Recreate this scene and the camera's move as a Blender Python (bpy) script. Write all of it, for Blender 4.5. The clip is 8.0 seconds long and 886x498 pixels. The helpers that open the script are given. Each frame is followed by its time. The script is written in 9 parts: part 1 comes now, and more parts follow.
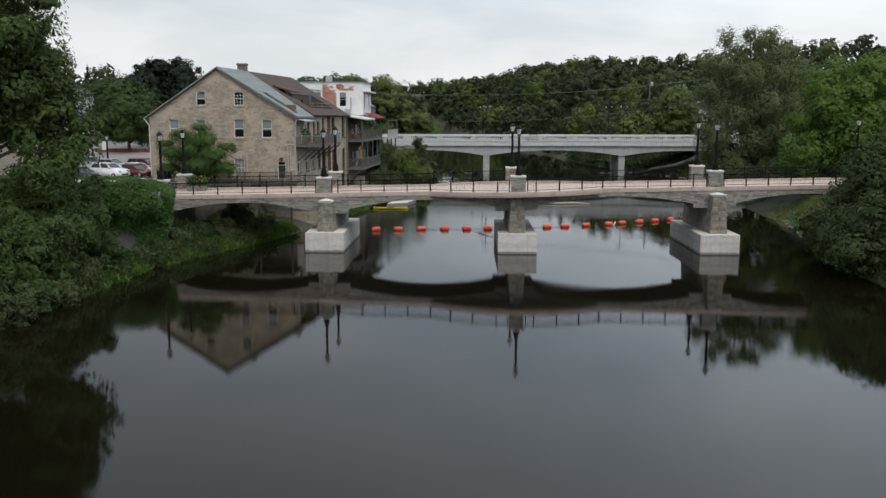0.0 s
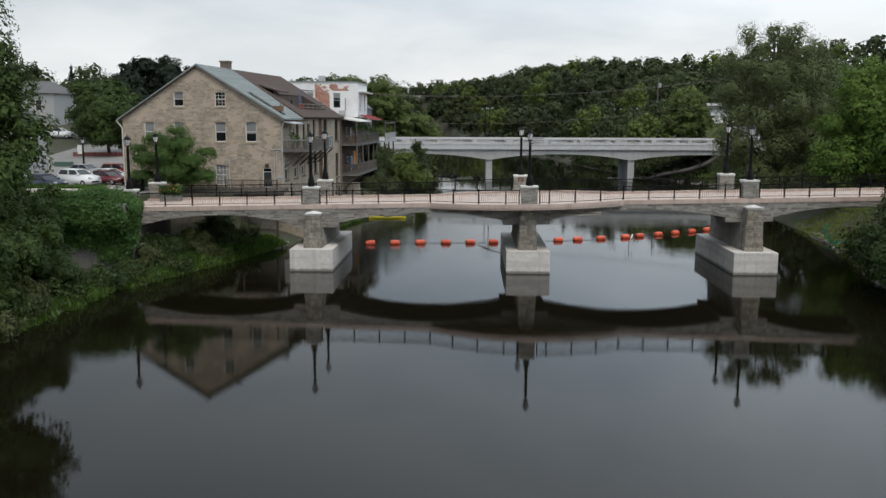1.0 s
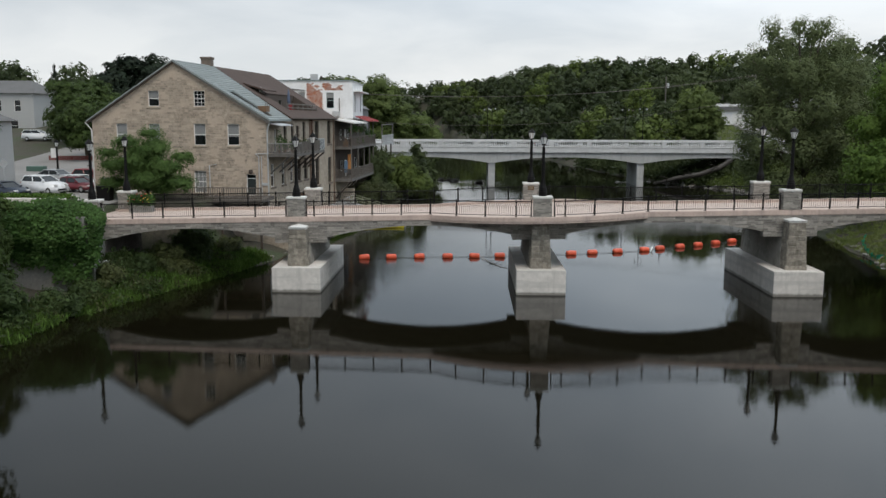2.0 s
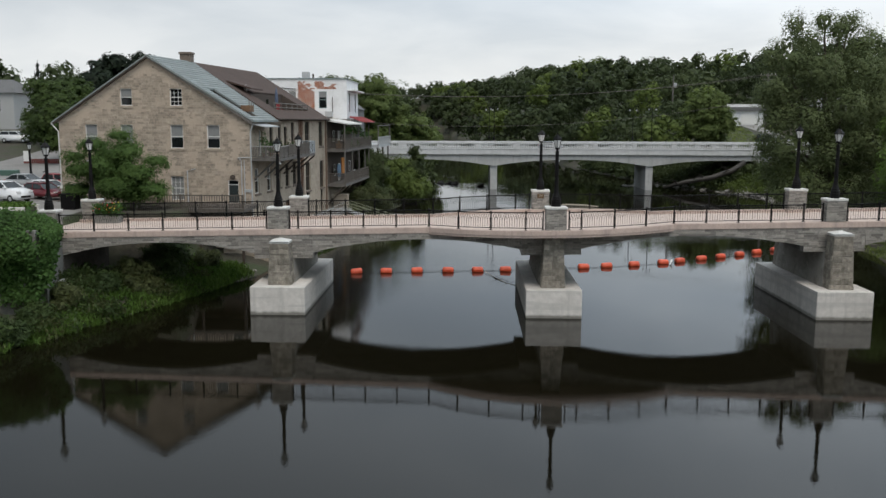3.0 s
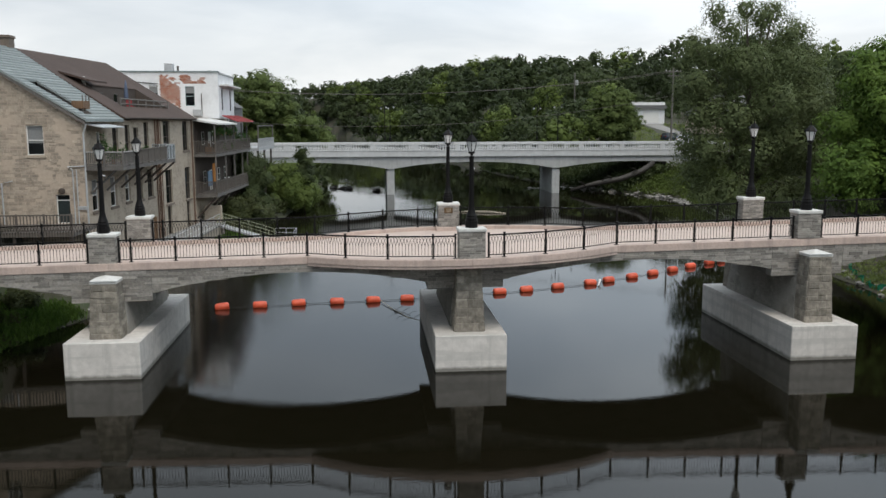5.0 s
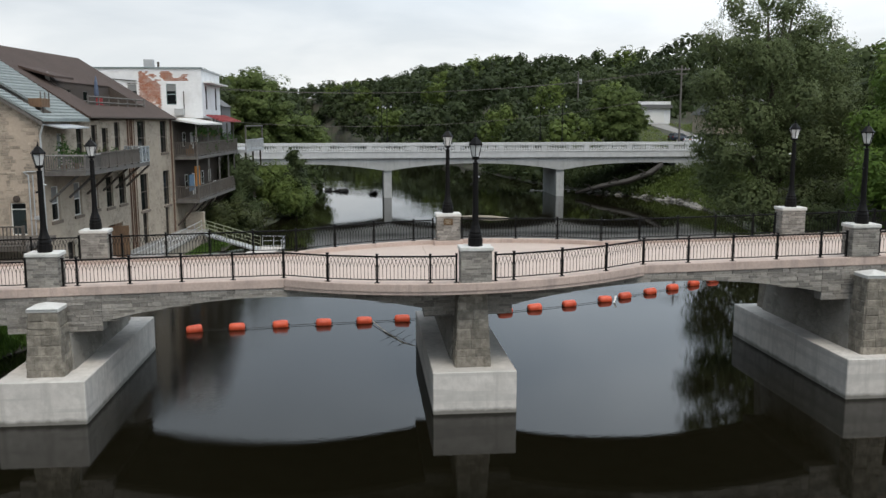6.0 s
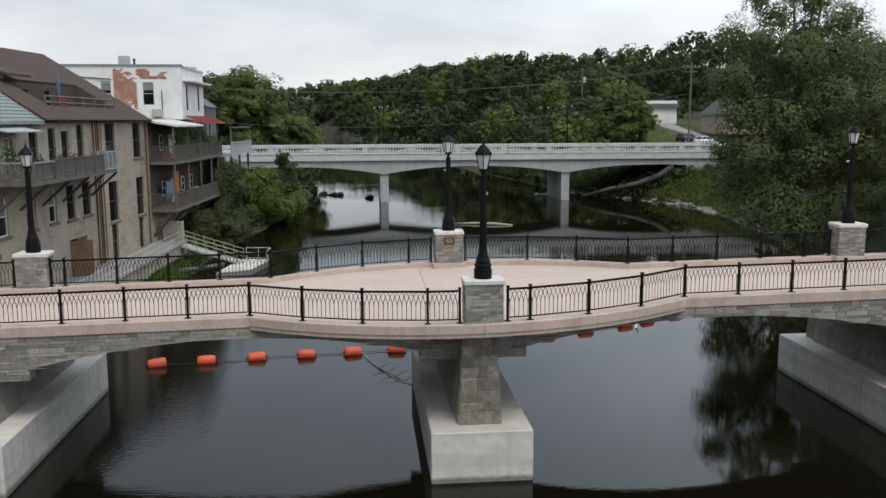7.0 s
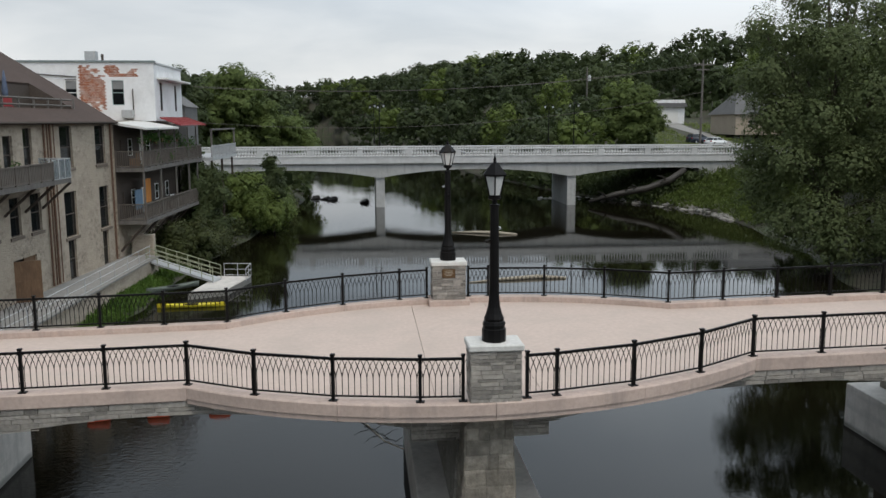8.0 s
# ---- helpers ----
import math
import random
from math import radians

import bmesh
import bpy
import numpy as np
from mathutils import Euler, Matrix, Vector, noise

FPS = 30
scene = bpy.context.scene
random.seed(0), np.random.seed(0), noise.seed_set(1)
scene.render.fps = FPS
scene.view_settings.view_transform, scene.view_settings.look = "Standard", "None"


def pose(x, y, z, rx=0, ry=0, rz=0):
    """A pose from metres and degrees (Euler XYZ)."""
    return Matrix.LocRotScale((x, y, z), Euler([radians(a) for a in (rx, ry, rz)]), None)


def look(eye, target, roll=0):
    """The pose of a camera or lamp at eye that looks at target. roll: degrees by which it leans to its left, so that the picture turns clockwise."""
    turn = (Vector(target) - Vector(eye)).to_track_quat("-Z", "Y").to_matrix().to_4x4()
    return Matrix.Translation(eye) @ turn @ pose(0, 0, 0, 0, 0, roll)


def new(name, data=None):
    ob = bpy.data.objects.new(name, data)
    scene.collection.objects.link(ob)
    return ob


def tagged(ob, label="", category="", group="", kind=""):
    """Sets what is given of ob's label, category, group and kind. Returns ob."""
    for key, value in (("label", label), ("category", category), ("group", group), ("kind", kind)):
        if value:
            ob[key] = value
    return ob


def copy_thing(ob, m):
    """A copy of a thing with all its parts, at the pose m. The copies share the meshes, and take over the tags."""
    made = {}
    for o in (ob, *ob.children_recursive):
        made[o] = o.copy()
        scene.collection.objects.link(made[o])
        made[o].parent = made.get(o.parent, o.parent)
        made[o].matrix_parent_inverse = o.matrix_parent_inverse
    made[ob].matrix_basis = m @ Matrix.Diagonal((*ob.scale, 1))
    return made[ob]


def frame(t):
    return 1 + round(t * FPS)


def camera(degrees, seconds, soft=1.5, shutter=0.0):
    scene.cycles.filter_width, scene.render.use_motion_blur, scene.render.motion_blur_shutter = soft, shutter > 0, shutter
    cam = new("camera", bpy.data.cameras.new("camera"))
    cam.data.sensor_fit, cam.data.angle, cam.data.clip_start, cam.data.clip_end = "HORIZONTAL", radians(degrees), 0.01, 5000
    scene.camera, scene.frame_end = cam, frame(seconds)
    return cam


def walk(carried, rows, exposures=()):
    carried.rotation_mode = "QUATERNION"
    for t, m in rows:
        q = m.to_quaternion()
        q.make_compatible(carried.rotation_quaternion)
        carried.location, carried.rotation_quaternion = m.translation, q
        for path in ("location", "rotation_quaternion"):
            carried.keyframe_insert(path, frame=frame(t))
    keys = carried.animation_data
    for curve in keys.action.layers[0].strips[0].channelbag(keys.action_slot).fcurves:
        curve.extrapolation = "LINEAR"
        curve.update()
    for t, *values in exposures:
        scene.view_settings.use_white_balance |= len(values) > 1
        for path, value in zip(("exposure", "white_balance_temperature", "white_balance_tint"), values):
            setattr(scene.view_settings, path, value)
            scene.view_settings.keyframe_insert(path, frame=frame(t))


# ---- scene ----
cam = camera(54.9, 8.0)
PATH = [
    (0, (0.221, -1.665, 12.189), (0.163, 0.311, 11.884), 0.1),
    (0.5, (0.009, 2.625, 12.227), (-0.048, 4.601, 11.923), 0.2),
    (1, (-0.182, 6.912, 12.267), (-0.239, 8.889, 11.966), 0.2),
    (1.5, (-0.415, 11.037, 12.286), (-0.471, 13.014, 11.987), 0.2),
    (3, (-0.822, 21.935, 12.261), (-0.877, 23.913, 11.965), 0.2),
    (3.5, (-0.883, 25.182, 12.208), (-0.882, 27.16, 11.914), 0.1),
    (4, (-0.789, 28.422, 12.141), (-0.689, 30.398, 11.847), -0.0),
    (4.5, (-0.607, 31.507, 12.079), (-0.429, 33.477, 11.785), -0.1),
    (6, (0.222, 40.595, 12.087), (0.404, 42.565, 11.792), -0.1),
    (6.5, (0.514, 43.884, 12.134), (0.696, 45.854, 11.839), -0.1),
    (7, (0.81, 47.154, 12.236), (0.993, 49.123, 11.94), -0.2),
    (7.5, (1.151, 50.614, 12.371), (1.335, 52.583, 12.073), -0.2),
    (8, (1.538, 54.409, 12.504), (1.722, 56.378, 12.205), -0.2),
]
walk(cam, [(t, look(eye, target, roll)) for t, eye, target, roll in PATH],
     exposures=[(0, -0.05), (1.5, -0.06), (3.0, -0.10), (4.5, 0.02), (6.0, 0.06), (6.5, 0.02), (7.5, -0.10), (8.0, -0.16)])


# ---- foliage ----
def leaf_arrays(centres, rng, size, aspect=0.42, droop=0.0, out=None, facing=None, jitter=0.28):
    """Folded leaf sprays round the given centres, as vertices and triangles. facing: the way that each one's flat side looks."""
    n = len(centres)
    a = rng.normal(size=(n, 3))
    if out is not None:
        a = a * 0.8 + out
    a[:, 2] -= droop * 1.2
    if facing is not None:
        nn = facing + rng.normal(size=(n, 3)) * jitter
        nn /= np.linalg.norm(nn, axis=1)[:, None] + 1e-9
        a = a - nn * np.sum(a * nn, 1)[:, None]
    a /= np.linalg.norm(a, axis=1)[:, None] + 1e-9
    b = np.cross(a, rng.normal(size=(n, 3)) if facing is None else nn)
    b /= np.linalg.norm(b, axis=1)[:, None] + 1e-9
    c = np.cross(a, b)
    s = (size * rng.uniform(0.6, 1.4, size=n))[:, None]
    base = centres - a * s * 0.5
    tip = centres + a * s * 0.5
    left = centres + b * s * aspect * 0.5 + c * s * 0.12
    right = centres - b * s * aspect * 0.5 + c * s * 0.12
    v = np.stack([base, left, tip, right], 1).reshape(-1, 3)
    i = np.arange(n)[:, None] * 4
    f = np.concatenate([i + np.array([[0, 1, 2]]), i + np.array([[0, 2, 3]])], 0)
    return v, f


def lobe_points(rng, centre, radii, n, shell=0.55, rough=0.13):
    """Points in the outer shell of an uneven lobe."""
    d = rng.normal(size=(n, 3))
    d /= np.linalg.norm(d, axis=1)[:, None]
    k = rng.uniform(1, 3, size=3)
    ph = rng.uniform(0, 6, size=3)
    un = 1 + rough * (np.sin(d[:, 0] * 4 * k[0] + ph[0]) * np.sin(d[:, 1] * 4 * k[1] + ph[1]) + 0.6 * np.sin(d[:, 2] * 6 * k[2] + ph[2]))
    r = (shell + (1 - shell) * rng.uniform(0, 1, size=n) ** 0.6) * un
    return np.asarray(centre) + d * r[:, None] * np.asarray(radii), d


def mesh_from(name, v, f, material, parent=None, label=""):
    me = bpy.data.meshes.new(name)
    me.vertices.add(len(v))
    me.vertices.foreach_set("co", np.asarray(v, dtype=np.float32).ravel())
    me.loops.add(len(f) * 3)
    me.polygons.add(len(f))
    me.loops.foreach_set("vertex_index", np.asarray(f, dtype=np.int32).ravel())
    me.polygons.foreach_set("loop_start", np.arange(len(f), dtype=np.int32) * 3)
    me.update(calc_edges=True)
    return link(name, me, material, parent, label)


def inner_sprays(rng, lobes, per_lobe, size, depth=0.9):
    """The dense inner foliage behind the outer sprays: broad overlapping sprays that look outwards."""
    vs, fs, off = [], [], 0
    vol = np.array([(r[0] * r[1] * r[2]) ** (2 / 3) for _, r in lobes])
    vol = vol / vol.mean()
    for (c, r), w in zip(lobes, vol):
        p, d = lobe_points(rng, c, r, max(12, int(per_lobe * w)), 0.5)
        p = np.asarray(c) + (p - np.asarray(c)) * depth
        v, f = leaf_arrays(p, rng, size, 0.75, 0.0, None, d + np.array([0, 0, 0.3]))
        vs.append(v)
        fs.append(f + off)
        off += len(v)
    return np.concatenate(vs), np.concatenate(fs)


def joined(a, b):
    return np.concatenate([a[0], b[0]]), np.concatenate([a[1], b[1] + len(a[0])])


def crown_arrays(rng, lobes, per_lobe, size, aspect=0.42, droop=0.0, shell=0.5, clump=14, spread=0.5, even=0.0, jitter=0.28):
    """A crown: rounded clumps of sprays over several lobes, with gaps between the clumps."""
    vs, fs, off = [], [], 0
    vol = np.array([(r[0] * r[1] * r[2]) ** (2 / 3) for _, r in lobes])
    vol = vol / vol.mean()
    for (c, r), w in zip(lobes, vol):
        m = max(8, int(per_lobe * w / clump))
        p, d = lobe_points(rng, c, r, m, shell)
        dd = rng.normal(size=(m * clump, 3)) + np.repeat(d, clump, 0) * 0.7 + np.array([0, 0, 0.35])
        dd /= np.linalg.norm(dd, axis=1)[:, None] + 1e-9
        rc = np.repeat(spread * rng.uniform(0.45, 1.5, size=m), clump) * rng.uniform(0.55, 1.08, size=m * clump)
        q = np.repeat(p, clump, 0) + dd * rc[:, None] * np.array([1, 1, 0.75 + droop])
        if droop:
            q[:, 2] -= np.abs(rng.normal(size=m * clump)) * droop * 0.9
        v, f = leaf_arrays(q, rng, size, aspect, droop, None, dd * (1 - even) + np.repeat(d, clump, 0) * (0.5 + even) + np.array([0, 0, 0.5]), jitter)
        vs.append(v)
        fs.append(f + off)
        off += len(v)
    return np.concatenate(vs), np.concatenate(fs)


def make_lobes(rng, height, radius, base, count, flat=0.8, full=False):
    """Lobes of a broad crown, from its base height up to the tree's height."""
    out = []
    mid = (height + base) / 2
    half = (height - base) / 2
    out.append(((0, 0, mid), (radius * 0.62, radius * 0.62, half * 0.72)))
    for i in range(count):
        a = i * 2.399 + rng.uniform(-0.4, 0.4)
        u = (i + 0.5) / count
        z = base + (height - base) * (0.12 + 0.80 * u)
        env = math.sqrt(max(0.06, 1 - ((z - mid) / half) ** 2)) * (1.0 if z < mid else 0.92)
        if full and z < mid:
            env = 0.95
        r = radius * rng.uniform(0.24, 0.44)
        rr = max(0.0, radius * env - r * 0.75)
        out.append(((rr * math.cos(a), rr * math.sin(a), z), (r, r, r * flat)))
    return out



# ---- light ----
SUN_DIR = Vector((-0.12, 0.47, -0.86)).normalized()
world = bpy.data.worlds.new("overcast_sky")
scene.world = world
world.use_nodes = True
wn, wl = world.node_tree.nodes, world.node_tree.links
wn.clear()
w_out = wn.new("ShaderNodeOutputWorld")
w_bg = wn.new("ShaderNodeBackground")
w_sky = wn.new("ShaderNodeTexSky")
w_sky.sky_type = "NISHITA"
w_sky.sun_disc = False
w_sky.sun_elevation = math.asin(-SUN_DIR.z)
w_sky.sun_rotation = math.atan2(-SUN_DIR.x, -SUN_DIR.y)
w_sky.air_density, w_sky.dust_density, w_sky.ozone_density = 1.0, 2.0, 1.0
w_co = wn.new("ShaderNodeTexCoord")
w_sep = wn.new("ShaderNodeSeparateXYZ")
wl.new(w_co.outputs["Generated"], w_sep.inputs[0])
# cloud deck: the direction projected on a flat layer
w_add = wn.new("ShaderNodeMath")
w_add.operation = "ADD"
w_add.inputs[1].default_value = 0.22
wl.new(w_sep.outputs["Z"], w_add.inputs[0])
w_max = wn.new("ShaderNodeMath")
w_max.operation = "MAXIMUM"
w_max.inputs[1].default_value = 0.05
wl.new(w_add.outputs[0], w_max.inputs[0])
w_div = wn.new("ShaderNodeVectorMath")
w_div.operation = "DIVIDE"
w_cmb = wn.new("ShaderNodeCombineXYZ")
for k in range(3):
    wl.new(w_max.outputs[0], w_cmb.inputs[k])
wl.new(w_co.outputs["Generated"], w_div.inputs[0])
wl.new(w_cmb.outputs[0], w_div.inputs[1])
w_noise = wn.new("ShaderNodeTexNoise")
w_noise.inputs["Scale"].default_value = 1.25
w_noise.inputs["Detail"].default_value = 6.0
w_noise.inputs["Roughness"].default_value = 0.5
w_noise.inputs["Distortion"].default_value = 0.35
wl.new(w_div.outputs[0], w_noise.inputs["Vector"])
w_ramp = wn.new("ShaderNodeValToRGB")
w_ramp.color_ramp.elements[0].position = 0.36
w_ramp.color_ramp.elements[0].color = (0.74, 0.78, 0.815, 1)
w_ramp.color_ramp.elements[1].position = 0.60
w_ramp.color_ramp.elements[1].color = (1.0, 1.01, 1.01, 1)
wl.new(w_noise.outputs["Fac"], w_ramp.inputs[0])
# an overcast sky is brighter towards the zenith
w_zen = wn.new("ShaderNodeMapRange")
w_zen.interpolation_type = "SMOOTHSTEP"
w_zen.inputs["From Min"].default_value, w_zen.inputs["From Max"].default_value = 0.10, 0.42
w_zen.inputs["To Min"].default_value, w_zen.inputs["To Max"].default_value = 1.0, 1.27
wl.new(w_sep.outputs["Z"], w_zen.inputs["Value"])
w_mul = wn.new("ShaderNodeMixRGB")
w_mul.blend_type = "MULTIPLY"
w_mul.inputs[0].default_value = 1.0
# and bluer, thinner cloud above the pale haze of the horizon
w_blue = wn.new("ShaderNodeMapRange")
w_blue.interpolation_type = "SMOOTHSTEP"
w_blue.inputs["From Min"].default_value, w_blue.inputs["From Max"].default_value = 0.05, 0.22
wl.new(w_sep.outputs["Z"], w_blue.inputs["Value"])
w_tint = wn.new("ShaderNodeMixRGB")
w_tint.inputs[1].default_value, w_tint.inputs[2].default_value = (1, 1, 1, 1), (0.83, 0.915, 1.0, 1)
wl.new(w_blue.outputs[0], w_tint.inputs[0])
w_low = wn.new("ShaderNodeMixRGB")
w_low.blend_type = "MULTIPLY"
w_low.inputs[0].default_value = 1.0
# low over the horizon the layers overlap and even out
w_even = wn.new("ShaderNodeMixRGB")
w_even.inputs[1].default_value = (0.90, 0.935, 0.95, 1)
w_flat = wn.new("ShaderNodeMapRange")
w_flat.interpolation_type = "SMOOTHSTEP"
w_flat.inputs["From Min"].default_value, w_flat.inputs["From Max"].default_value = 0.0, 0.24
w_flat.inputs["To Min"].default_value, w_flat.inputs["To Max"].default_value = 0.5, 1.0
wl.new(w_sep.outputs["Z"], w_flat.inputs["Value"])
wl.new(w_flat.outputs[0], w_even.inputs[0])
wl.new(w_ramp.outputs[0], w_even.inputs[2])
wl.new(w_even.outputs[0], w_low.inputs[1])
wl.new(w_tint.outputs[0], w_low.inputs[2])
# the deck is thinner towards the east
w_east = wn.new("ShaderNodeMapRange")
w_east.interpolation_type = "SMOOTHSTEP"
w_east.inputs["From Min"].default_value, w_east.inputs["From Max"].default_value = -0.5, 0.5
w_east.inputs["To Min"].default_value, w_east.inputs["To Max"].default_value = 0.62, 1.34
wl.new(w_sep.outputs["X"], w_east.inputs["Value"])
w_side = wn.new("ShaderNodeMixRGB")
w_side.inputs[1].default_value = (1, 1, 1, 1)
wl.new(w_blue.outputs[0], w_side.inputs[0])
wl.new(w_east.outputs[0], w_side.inputs[2])
w_thin = wn.new("ShaderNodeMixRGB")
w_thin.blend_type = "MULTIPLY"
w_thin.inputs[0].default_value = 1.0
wl.new(w_low.outputs[0], w_thin.inputs[1])
wl.new(w_side.outputs[0], w_thin.inputs[2])
wl.new(w_thin.outputs[0], w_mul.inputs[1])
wl.new(w_zen.outputs[0], w_mul.inputs[2])
# the sky behind the clouds
w_sk = wn.new("ShaderNodeMixRGB")
w_sk.blend_type = "MULTIPLY"
w_sk.inputs[0].default_value = 1.0
w_sk.inputs[2].default_value = (0.1, 0.1, 0.1, 1)
wl.new(w_sky.outputs[0], w_sk.inputs[1])
w_mix = wn.new("ShaderNodeMixRGB")
w_mix.inputs[0].default_value = 0.9
wl.new(w_sk.outputs[0], w_mix.inputs[1])
wl.new(w_mul.outputs[0], w_mix.inputs[2])
wl.new(w_mix.outputs[0], w_bg.inputs["Color"])
w_bg.inputs["Strength"].default_value = 1.0
wl.new(w_bg.outputs[0], w_out.inputs[0])

sun = new("sun", bpy.data.lights.new("sun", "SUN"))
sun.data.energy, sun.data.angle, sun.data.color = 1.5, radians(25), (1.0, 0.91, 0.80)
sun.matrix_world = look((0, 0, 60), Vector((0, 0, 60)) + SUN_DIR)
scene.view_settings.exposure = 0.0

# ---- materials ----
def mix_rgb(nt, a, b, fac, blend="MIX"):
    n = nt.nodes.new("ShaderNodeMixRGB")
    n.blend_type = blend
    for k, v in ((0, fac), (1, a), (2, b)):
        if isinstance(v, bpy.types.NodeSocket):
            nt.links.new(v, n.inputs[k])
        elif k == 0:
            n.inputs[0].default_value = v
        else:
            n.inputs[k].default_value = (*v, 1) if len(v) == 3 else v
    return n.outputs[0]


def noise_out(nt, scale, detail=4.0, rough=0.55, vec=None, stretch=None):
    n = nt.nodes.new("ShaderNodeTexNoise")
    n.inputs["Scale"].default_value = scale
    n.inputs["Detail"].default_value = detail
    n.inputs["Roughness"].default_value = rough
    if vec is not None:
        if stretch:
            m = nt.nodes.new("ShaderNodeMapping")
            m.inputs["Scale"].default_value = stretch
            nt.links.new(vec, m.inputs[0])
            vec = m.outputs[0]
        nt.links.new(vec, n.inputs["Vector"])
    return n.outputs["Fac"]


def ramp_out(nt, fac, p0, p1, c0=(0, 0, 0), c1=(1, 1, 1)):
    n = nt.nodes.new("ShaderNodeValToRGB")
    n.color_ramp.elements[0].position, n.color_ramp.elements[1].position = p0, p1
    n.color_ramp.elements[0].color, n.color_ramp.elements[1].color = (*c0, 1), (*c1, 1)
    nt.links.new(fac, n.inputs[0])
    return n.outputs[0]


def surface(name, a, b, grain=20.0, stain=None, stain_scale=0.6, stain_amount=0.5, rough=0.8, metal=0.0, bump=0.3,
            per_object=0.0, per_island=0.0, smear=None, bump_scale=None, stretch=None, spec=0.5, bump_dist=0.02, streak=None):
    """Two base colours mixed by a fine grain, broad stains of a third, tone shifts from piece to piece, and relief."""
    m = bpy.data.materials.new(name)
    m.use_nodes = True
    nt = m.node_tree
    bsdf = nt.nodes["Principled BSDF"]
    geo = nt.nodes.new("ShaderNodeNewGeometry")
    pos = geo.outputs["Position"]
    col = mix_rgb(nt, a, b, ramp_out(nt, noise_out(nt, grain, 5, 0.6, pos, stretch), 0.3, 0.7))
    if stain:
        col = mix_rgb(nt, col, stain, mix_rgb(nt, (0, 0, 0), (stain_amount,) * 3, ramp_out(nt, noise_out(nt, stain_scale, 6, 0.65, pos), 0.45, 0.68)))
    if smear:
        col = mix_rgb(nt, col, smear, mix_rgb(nt, (0, 0, 0), (0.55,) * 3, ramp_out(nt, noise_out(nt, 0.55, 7, 0.7, pos), 0.46, 0.60)))
    if streak:
        col = mix_rgb(nt, col, streak, mix_rgb(nt, (0, 0, 0), (0.6,) * 3, ramp_out(nt, noise_out(nt, 2.2, 5, 0.65, pos, (1.0, 1.0, 0.10)), 0.52, 0.72)))
    rnd = None
    if per_object:
        rnd, amount = nt.nodes.new("ShaderNodeObjectInfo").outputs["Random"], per_object
    elif per_island:
        rnd, amount = geo.outputs["Random Per Island"], per_island
    if rnd is not None:
        hsv = nt.nodes.new("ShaderNodeHueSaturation")
        mr = nt.nodes.new("ShaderNodeMapRange")
        mr.inputs["To Min"].default_value, mr.inputs["To Max"].default_value = 1 - amount, 1 + amount
        nt.links.new(rnd, mr.inputs["Value"])
        nt.links.new(mr.outputs[0], hsv.inputs["Value"])
        nt.links.new(col, hsv.inputs["Color"])
        col = hsv.outputs[0]
    nt.links.new(col, bsdf.inputs["Base Color"])
    bsdf.inputs["Roughness"].default_value = rough
    bsdf.inputs["Metallic"].default_value = metal
    bsdf.inputs["Specular IOR Level"].default_value = spec
    if bump:
        bn = nt.nodes.new("ShaderNodeBump")
        bn.inputs["Strength"].default_value = bump
        bn.inputs["Distance"].default_value = bump_dist
        nt.links.new(noise_out(nt, bump_scale or grain * 1.5, 6, 0.6, pos, stretch), bn.inputs["Height"])
        nt.links.new(bn.outputs[0], bsdf.inputs["Normal"])
    return m


def leaf_material(name, dark, light, spread=0.35, translucent=0.3, tone=0.35):
    m = bpy.data.materials.new(name)
    m.use_nodes = True
    nt = m.node_tree
    bsdf, out = nt.nodes["Principled BSDF"], nt.nodes["Material Output"]
    geo = nt.nodes.new("ShaderNodeNewGeometry")
    col = mix_rgb(nt, dark, light, ramp_out(nt, noise_out(nt, tone, 3, 0.6, geo.outputs["Position"]), 0.3, 0.7))
    hsv = nt.nodes.new("ShaderNodeHueSaturation")
    mr = nt.nodes.new("ShaderNodeMapRange")
    mr.inputs["To Min"].default_value, mr.inputs["To Max"].default_value = 1 - spread, 1 + spread
    nt.links.new(geo.outputs["Random Per Island"], mr.inputs["Value"])
    nt.links.new(mr.outputs[0], hsv.inputs["Value"])
    nt.links.new(col, hsv.inputs["Color"])
    nt.links.new(hsv.outputs[0], bsdf.inputs["Base Color"])
    bsdf.inputs["Roughness"].default_value = 0.6
    bsdf.inputs["Specular IOR Level"].default_value = 0.2
    tr = nt.nodes.new("ShaderNodeBsdfTranslucent")
    nt.links.new(hsv.outputs[0], tr.inputs["Color"])
    mx = nt.nodes.new("ShaderNodeMixShader")
    mx.inputs[0].default_value = translucent
    nt.links.new(bsdf.outputs[0], mx.inputs[1])
    nt.links.new(tr.outputs[0], mx.inputs[2])
    nt.links.new(mx.outputs[0], out.inputs["Surface"])
    return m


M_GREY_STONE = surface("grey_limestone", (0.180, 0.168, 0.150), (0.310, 0.287, 0.258), 9, (0.36, 0.328, 0.28), 1.4, 0.5, 0.85, bump=0.6, per_object=0.38)
M_GREY_REST = surface("grey_limestone_rest", (0.180, 0.168, 0.150), (0.310, 0.287, 0.258), 9, (0.36, 0.328, 0.28), 1.4, 0.5, 0.85, bump=0.6, per_island=0.38)
M_RUBBLE = surface("rubble_stone", (0.155, 0.138, 0.114), (0.33, 0.298, 0.245), 4, (0.13, 0.115, 0.09), 2.6, 0.65, 0.9, bump=0.9, per_object=0.26, bump_scale=8, bump_dist=0.05)
M_MORTAR = surface("mortar", (0.33, 0.315, 0.29), (0.42, 0.40, 0.37), 25, None, rough=0.95, bump=0.4)
